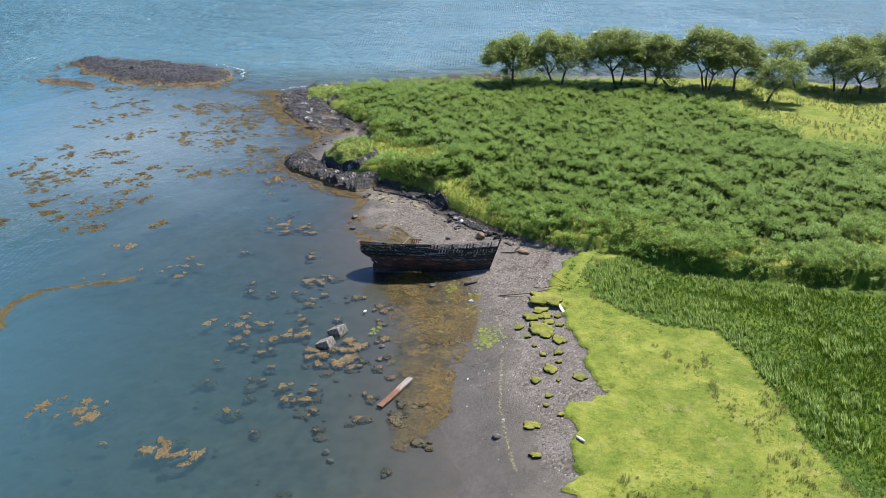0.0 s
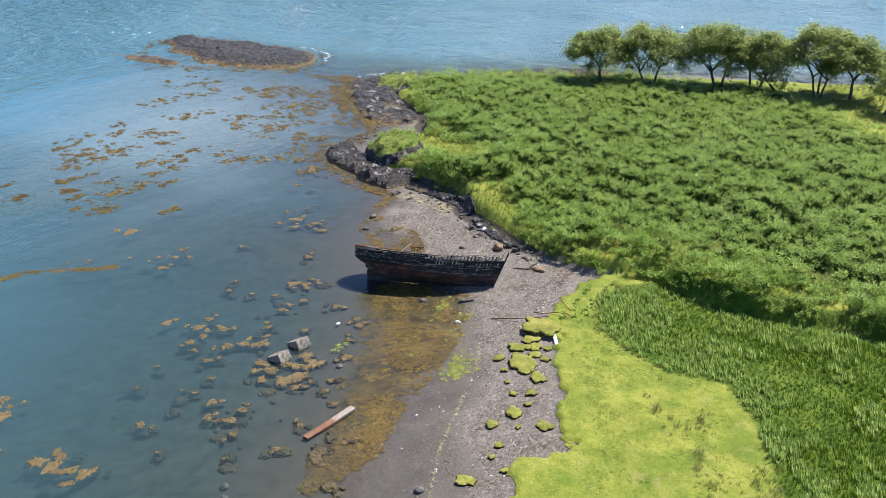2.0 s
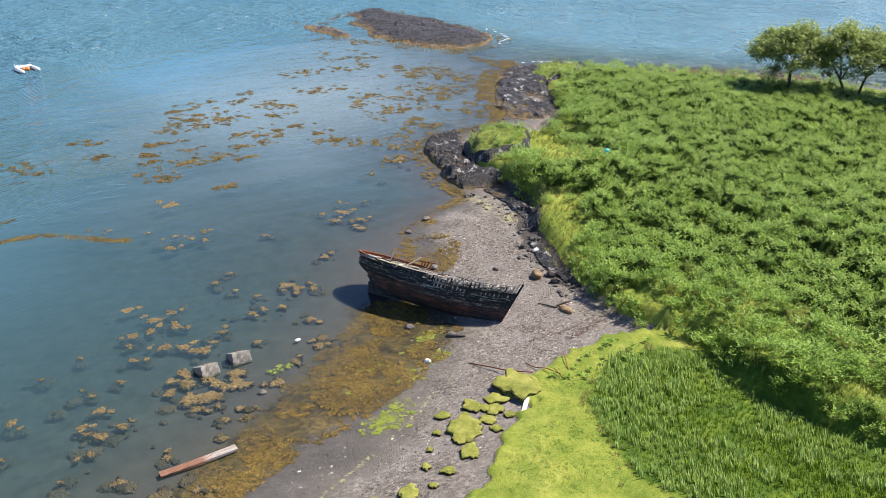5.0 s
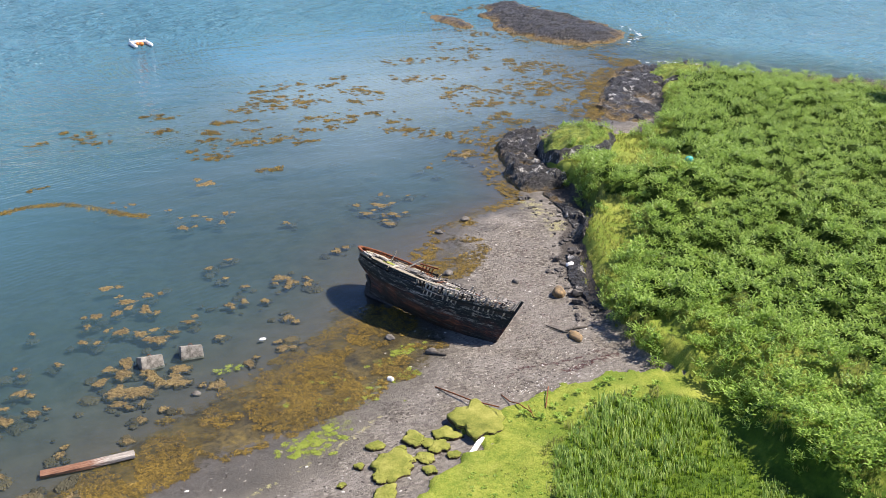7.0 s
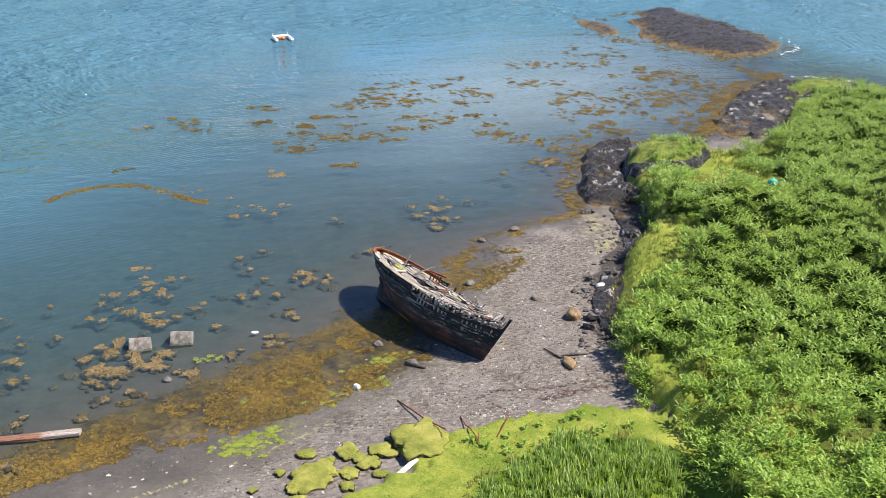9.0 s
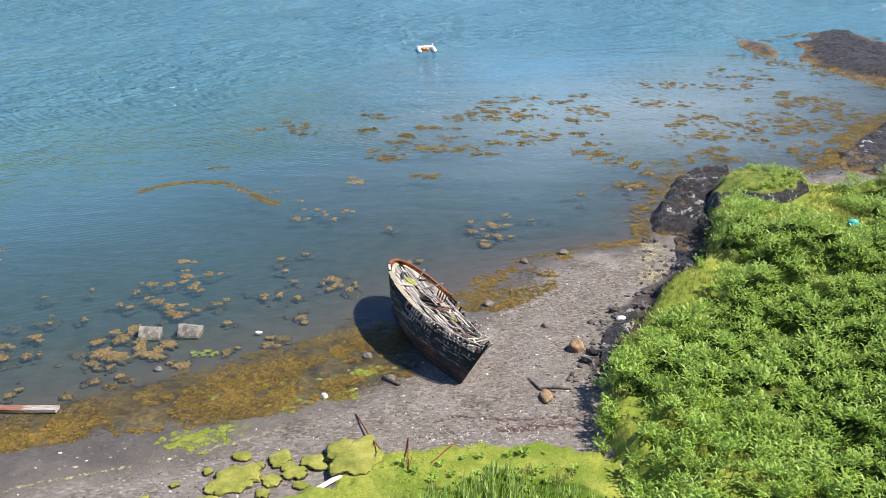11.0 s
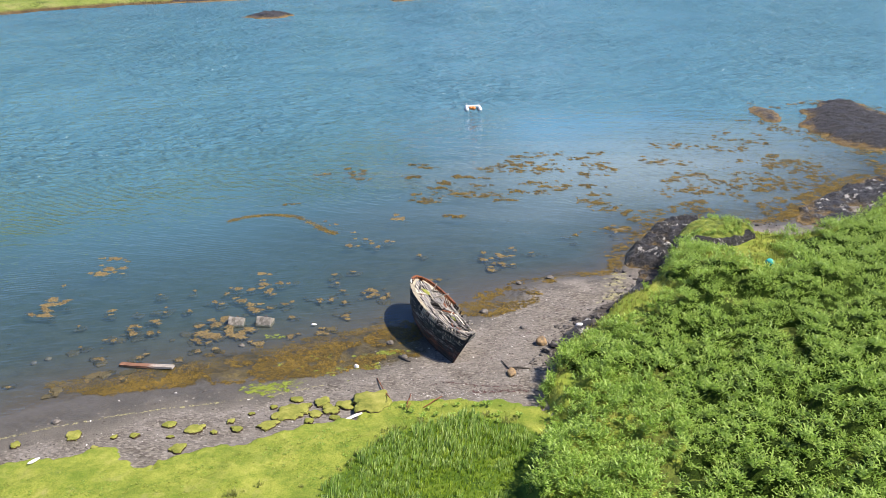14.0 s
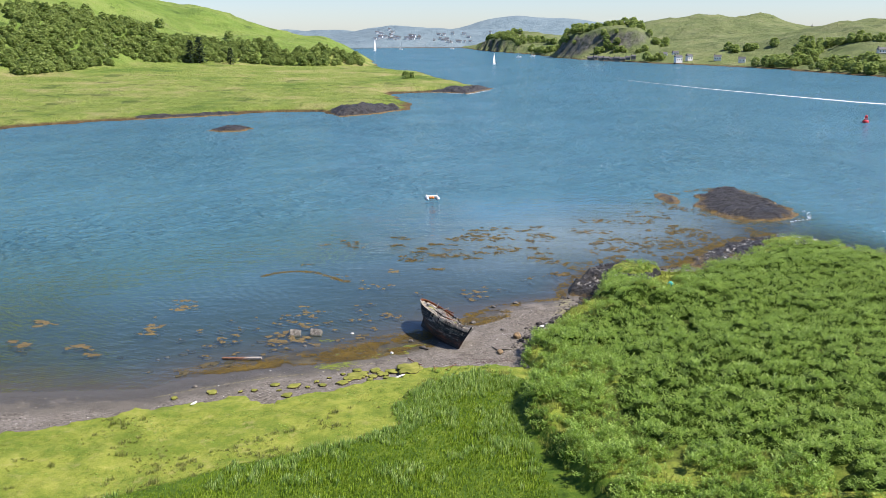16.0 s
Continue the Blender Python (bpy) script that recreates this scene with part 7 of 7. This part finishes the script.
def house(x, y, z, w, d, h, turn, label, wall=None):
    ob = thing("house", label, "house", pose(x, y, z, 0, 0, turn), group="houses on the far shore")
    bm = bmesh.new()
    bmesh.ops.create_cube(bm, size=1, matrix=Matrix.Translation((0, 0, h / 2)) @ Matrix.Diagonal((w, d, h, 1)))
    bmesh.ops.bevel(bm, geom=bm.edges[:], offset=0.08, segments=1, affect="EDGES")
    part("wall", bm_mesh("wall", bm, wall or M_WALL), ob)
    bm = bmesh.new()
    a, b, r = w / 2 + 0.4, d / 2 + 0.5, h + d * 0.38
    v = [bm.verts.new(p) for p in ((-a, -b, h), (a, -b, h), (a, b, h), (-a, b, h), (-a, 0, r), (a, 0, r))]
    for f in ((0, 1, 5, 4), (2, 3, 4, 5), (0, 4, 3), (1, 2, 5), (3, 2, 1, 0)):
        bm.faces.new([v[i] for i in f])
    roof = part("roof", bm_mesh("roof", bm, M_SLATE), ob)
    bm = bmesh.new()
    bmesh.ops.create_cube(bm, size=1, matrix=Matrix.Translation((-a + 0.8, 0, r + 0.4)) @ Matrix.Diagonal((0.9, 0.9, 1.6, 1)))
    part("chimney", bm_mesh("chimney", bm, M_STONE), roof)
    n = max(2, int(w / 3))
    for i in range(n):
        bm = bmesh.new()
        bmesh.ops.create_cube(bm, size=1, matrix=Matrix.Translation(((i + 0.5 - n / 2) * w / n, -d / 2 - 0.03, h * 0.55)) @ Matrix.Diagonal((1.1, 0.1, 1.5, 1)))
        part("window", bm_mesh("window", bm, M_GLASS), ob)


for x, y, w, h in ((302, 1112, 9, 8), (318, 1120, 7, 6), (300, 1190, 10, 4), (318, 1196, 8, 4), (345, 1085, 9, 5), (362, 1040, 8, 5), (428, 880, 9, 4), (470, 905, 9, 4)):
    house(x, y, far_z(mainland_height, MAINLAND, x, y), w, 6, h, r7.uniform(-20, 20), "white house on the far shore")
for k in range(9):
    x = 210 + 6.5 * k
    y = 1250 - 6 * k + r7.uniform(-3, 3)
    house(x, y, max(1.0, far_z(mainland_height, MAINLAND, x, y) - 0.5), r7.uniform(5, 9), 5, r7.uniform(3, 5), r7.uniform(-10, 10), "low grey quay building below the crag", M_CONC)
for k in range(46):
    x, q = r7.uniform(-190, 170), r7.random()
    y = 2365 + 130 * q * q + 0.05 * abs(x)
    d = inside([(-900, 2400), (-260, 2280), (-60, 2330), (60, 2350), (140, 2280), (700, 2500), (800, 3300), (-900, 3300)], np.array([x]), np.array([y]))
    house(x, y, float(town_height(np.array([x]), np.array([y]), d)[0]) + 2.0, r7.uniform(5, 11), 6, r7.uniform(3.5, 6.5), r7.uniform(-15, 15), "pale town house by the harbour")


# masts on the hills
for x, y, h in ((290, 1640, 14), (640, 1560, 14)):
    z = far_z(mainland_height, MAINLAND, x, y)
    ob = thing("radio_mast", "thin grey mast on the hilltop", "mast", pose(x, y, z))
    part("mast_pole", tube("mast_pole", M_STONE, [(0, 0, -1), (0, 0, h)], [0.5, 0.25], 6), ob)
    for q in (0.7, 0.85):
        part("antenna", tube("antenna", M_STONE, [(-1.6, 0, h * q), (1.6, 0, h * q)], [0.5, 0.5], 6), ob)

# boats and buoys
M_SAIL = plain_material("sailcloth", (0.72, 0.72, 0.70), (0.85, 0.85, 0.83), 0.5, 0.7)
M_GEL = plain_material("white_gelcoat", (0.72, 0.72, 0.71), (0.82, 0.82, 0.8), 0.5, 0.3)


def yacht(x, y, turn, mast, sails, label):
    ob = thing("yacht", label, "yacht", pose(x, y, 0, 0, 0, turn), group="yachts in the sound")
    bm = bmesh.new()
    rows = []
    for i in range(9):
        t = i / 8
        w = 1.7 * math.sin(math.pi * (0.12 + 0.88 * t) * 0.98) ** 0.7 * (1 if t < 0.95 else 0.2)
        rows.append([bm.verts.new((-5 + 10.5 * t, s * w * k, z)) for s, k, z in ((-1, 1, 1.1 + 0.3 * t), (-1, 0.7, -0.2), (1, 0.7, -0.2), (1, 1, 1.1 + 0.3 * t))])
    for a, b in zip(rows, rows[1:]):
        for k in range(4):
            bm.faces.new((a[k], a[(k + 1) % 4], b[(k + 1) % 4], b[k]))
    bm.faces.new(rows[0]), bm.faces.new(rows[-1][::-1])
    bmesh.ops.recalc_face_normals(bm, faces=bm.faces)
    part("hull", bm_mesh("hull", bm, M_GEL), ob)
    part("mast", tube("mast", M_GEL, [(0.5, 0, 1), (0.5, 0, mast)], [0.14, 0.08], 8), ob)
    part("boom", tube("boom", M_GEL, [(0.5, 0, 2.3), (-4, 0.4, 2.4)], [0.12, 0.1], 6), ob)
    if sails:
        for name, p in (("mainsail", ((0.4, 0.05, 2.5), (-4, 0.5, 2.6), (0.4, 0.05, mast - 0.3))), ("jib", ((0.6, 0.05, mast - 1.5), (5.2, 0, 1.6), (0.2, 0.9, 2.0)))):
            bm = bmesh.new()
            a, b, c = (Vector(q) for q in p)
            n = (b - a).cross(c - a).normalized() * 0.04
            front = [bm.verts.new(q + n) for q in (a, b, c)]
            mid = bm.verts.new((a + b + c) / 3 + n * 12)
            rear = [bm.verts.new(q - n) for q in (a, b, c)]
            for k in range(3):
                bm.faces.new((front[k], front[(k + 1) % 3], mid)), bm.faces.new((front[(k + 1) % 3], front[k], rear[k], rear[(k + 1) % 3]))
            bm.faces.new(rear[::-1])
            part(name, bm_mesh(name, bm, M_SAIL), ob)


yacht(66, 1130, 70, 15, True, "white yacht under sail in the sound")
yacht(-152, 2010, 60, 28, True, "tall white yacht sailing off the town")
for x, y in ((122, 1445), (150, 1500), (-100, 2120), (20, 2200)):
    yacht(x, y, 30, 17, False, "moored yacht with bare mast")
M_RED = plain_material("red_buoy_paint", (0.45, 0.02, 0.03), (0.62, 0.05, 0.06), 1.0, 0.45)
ob = thing("channel_buoy", "red channel buoy with a lattice top", "buoy", pose(204, 326, 0, 0, 4, 0))
part("float_body", tube("float_body", M_RED, [(0, 0, -0.4), (0, 0, 0.1), (0, 0, 1.0), (0, 0, 1.15)], [1.3, 1.5, 1.45, 1.1], 18), ob)
for k in range(4):
    a = k * math.tau / 4
    part("leg", tube("leg", M_RED, [(0.85 * math.cos(a), 0.85 * math.sin(a), 1.1), (0.4 * math.cos(a), 0.4 * math.sin(a), 3.0)], [0.12, 0.1], 6), ob)
part("top_mark", tube("top_mark", M_RED, [(0, 0, 2.3), (0, 0, 3.1), (0, 0, 3.6)], [0.75, 0.7, 0.35], 12), ob)

# a raft moored in the bay
M_ORANGE = plain_material("orange_float", (0.55, 0.16, 0.03), (0.75, 0.25, 0.05), 2.0, 0.5)
ob = thing("mooring_raft", "small white pontoon raft with orange floats", "raft", pose(-2.9, 118.5, 0, 0, 0, 8))
ob.scale = (0.85, 0.85, 0.85)
for s in (-1, 1):
    bm = bmesh.new()
    bmesh.ops.create_cube(bm, size=1, matrix=Matrix.Translation((1.7 * s, 0, 0.3)) @ Matrix.Diagonal((0.75, 4.6, 0.75, 1)))
    bmesh.ops.bevel(bm, geom=bm.edges[:], offset=0.18, segments=3, affect="EDGES")
    part("pontoon", bm_mesh("pontoon", bm, M_GEL, False), ob)
for y in (1.7, 0.9):
    bm = bmesh.new()
    bmesh.ops.create_cube(bm, size=1, matrix=Matrix.Translation((0, y, 0.72)) @ Matrix.Diagonal((3.6, 0.7, 0.14, 1)))
    part("cross_board", bm_mesh("cross_board", bm, M_GEL), ob)
part("float", stone_mesh("float", M_ORANGE, (0.5, 0.5, 0.45), 1, 0.03), ob, "orange float", pose(0.1, -0.4, 0.45))
part("float", stone_mesh("float", M_ORANGE, (0.4, 0.4, 0.4), 2, 0.03), ob, "orange float", pose(-0.6, 0.2, 0.4))
for s in (-1, 1):
    part("post", tube("post", M_GEL, [(1.7 * s, 1.9, 0.6), (1.7 * s, 1.9, 1.3)], [0.05, 0.05], 6), ob)


# foam where the swell breaks on the islet, and the long wake of a boat gone by
def foam_material():
    m = Nodes("sea_foam")
    p = m.position()
    n = m.math("ADD", m.math("MULTIPLY", m.noise(p, 0.5, 8, 0.8), 0.6), m.math("MULTIPLY", m.noise(p, 0.06, 4, 0.7), 0.4))
    m.done((0.8, 0.83, 0.84), 0.9)
    m.put(m.bsdf.inputs["Alpha"], m.range(m.math("ADD", m.attr("thick"), m.math("MULTIPLY", m.math("SUBTRACT", n, 0.5), 2.2)), 0.36, 1.15))
    return m.mat


M_FOAM = foam_material()


def foam_strip(name, label, pts, widths, z=0.02):
    """A thin skin of foam along a line on the water, thickest in the middle."""
    co, th, n = [], [], 5
    for i, (p, w) in enumerate(zip(pts, widths)):
        a, b = Vector(pts[max(i - 1, 0)]), Vector(pts[min(i + 1, len(pts) - 1)])
        s = (b - a).normalized()
        s = Vector((-s.y, s.x))
        for k in range(n):
            q = k / (n - 1) * 2 - 1
            co.append((p[0] + s.x * w * q, p[1] + s.y * w * q, z)), th.append((1 - abs(q)) * (0.2 if i in (0, len(pts) - 1) else 1.0))
    f = [(i * n + k, i * n + k + 1, (i + 1) * n + k + 1, (i + 1) * n + k) for i in range(len(pts) - 1) for k in range(n - 1)]
    me = mesh_of(name, np.array(co), np.array(f), M_FOAM, {"thick": np.array(th)})
    return thing(name, label, "foam", mesh=me, kind="stuff")


M_SURF = plain_material("surf_white", (0.66, 0.70, 0.72), (0.82, 0.84, 0.85), 2.0, 0.8)
for line, wide, count, size, seed in (([(82, 84.5), (87, 88), (90, 93), (90.5, 99)], 0.4, 26, 0.28, 8), ([(74, 70), (80, 66), (86, 58), (92, 51), (99, 43)], 0.4, 40, 0.26, 9)):
    rr = np.random.RandomState(seed)
    t = rr.rand(count) * (len(line) - 1.001)
    i = t.astype(int)
    q = np.array(line, float)[i] * (1 - (t - i))[:, None] + np.array(line, float)[i + 1] * (t - i)[:, None] + rr.randn(count, 2) * wide
    me = scatter("surf", WEEDS, np.stack([q[:, 0], q[:, 1], np.full(count, 0.04)], 1), rr.rand(count) * 6.28, size * (0.4 + rr.rand(count)), rr.randint(0, 5, count), M_SURF, stretch=np.full(count, 0.4))
    thing("surf", "white broken water against the outer rocks", "foam", mesh=me, kind="stuff")
rr = np.random.RandomState(17)
q = np.stack([rr.uniform(115, 420, 70), rr.uniform(-110, 330, 70)], 1)
q = q[(q[:, 0] > 130 + 0.1 * np.abs(q[:, 1])) & (inside(COAST, q[:, 0], q[:, 1]) < -8)]
me = scatter("whitecaps", BITS, np.stack([q[:, 0], q[:, 1], np.full(len(q), 0.03)], 1), rr.rand(len(q)) * 6.28, 0.3 + 0.7 * rr.rand(len(q)) ** 2, rr.randint(0, 5, len(q)), M_SURF, stretch=np.full(len(q), 0.3))
thing("whitecaps", "small white wave crests on the open sound", "foam", mesh=me, kind="stuff")
foam_strip("wake", "long white wake across the sound", [(150, 800), (170, 700), (199, 600), (225, 530), (255, 455), (275, 420), (310, 370), (360, 300)], [0.5, 1.2, 2.6, 4.5, 7.0, 8.5, 10.5, 13.0])
foam_strip("surf", "white fringe of foam on the far point", [(-20, 566), (0, 562), (17, 546), (30, 575), (41, 604)], [0.8, 1.6, 2.2, 1.6, 0.8])
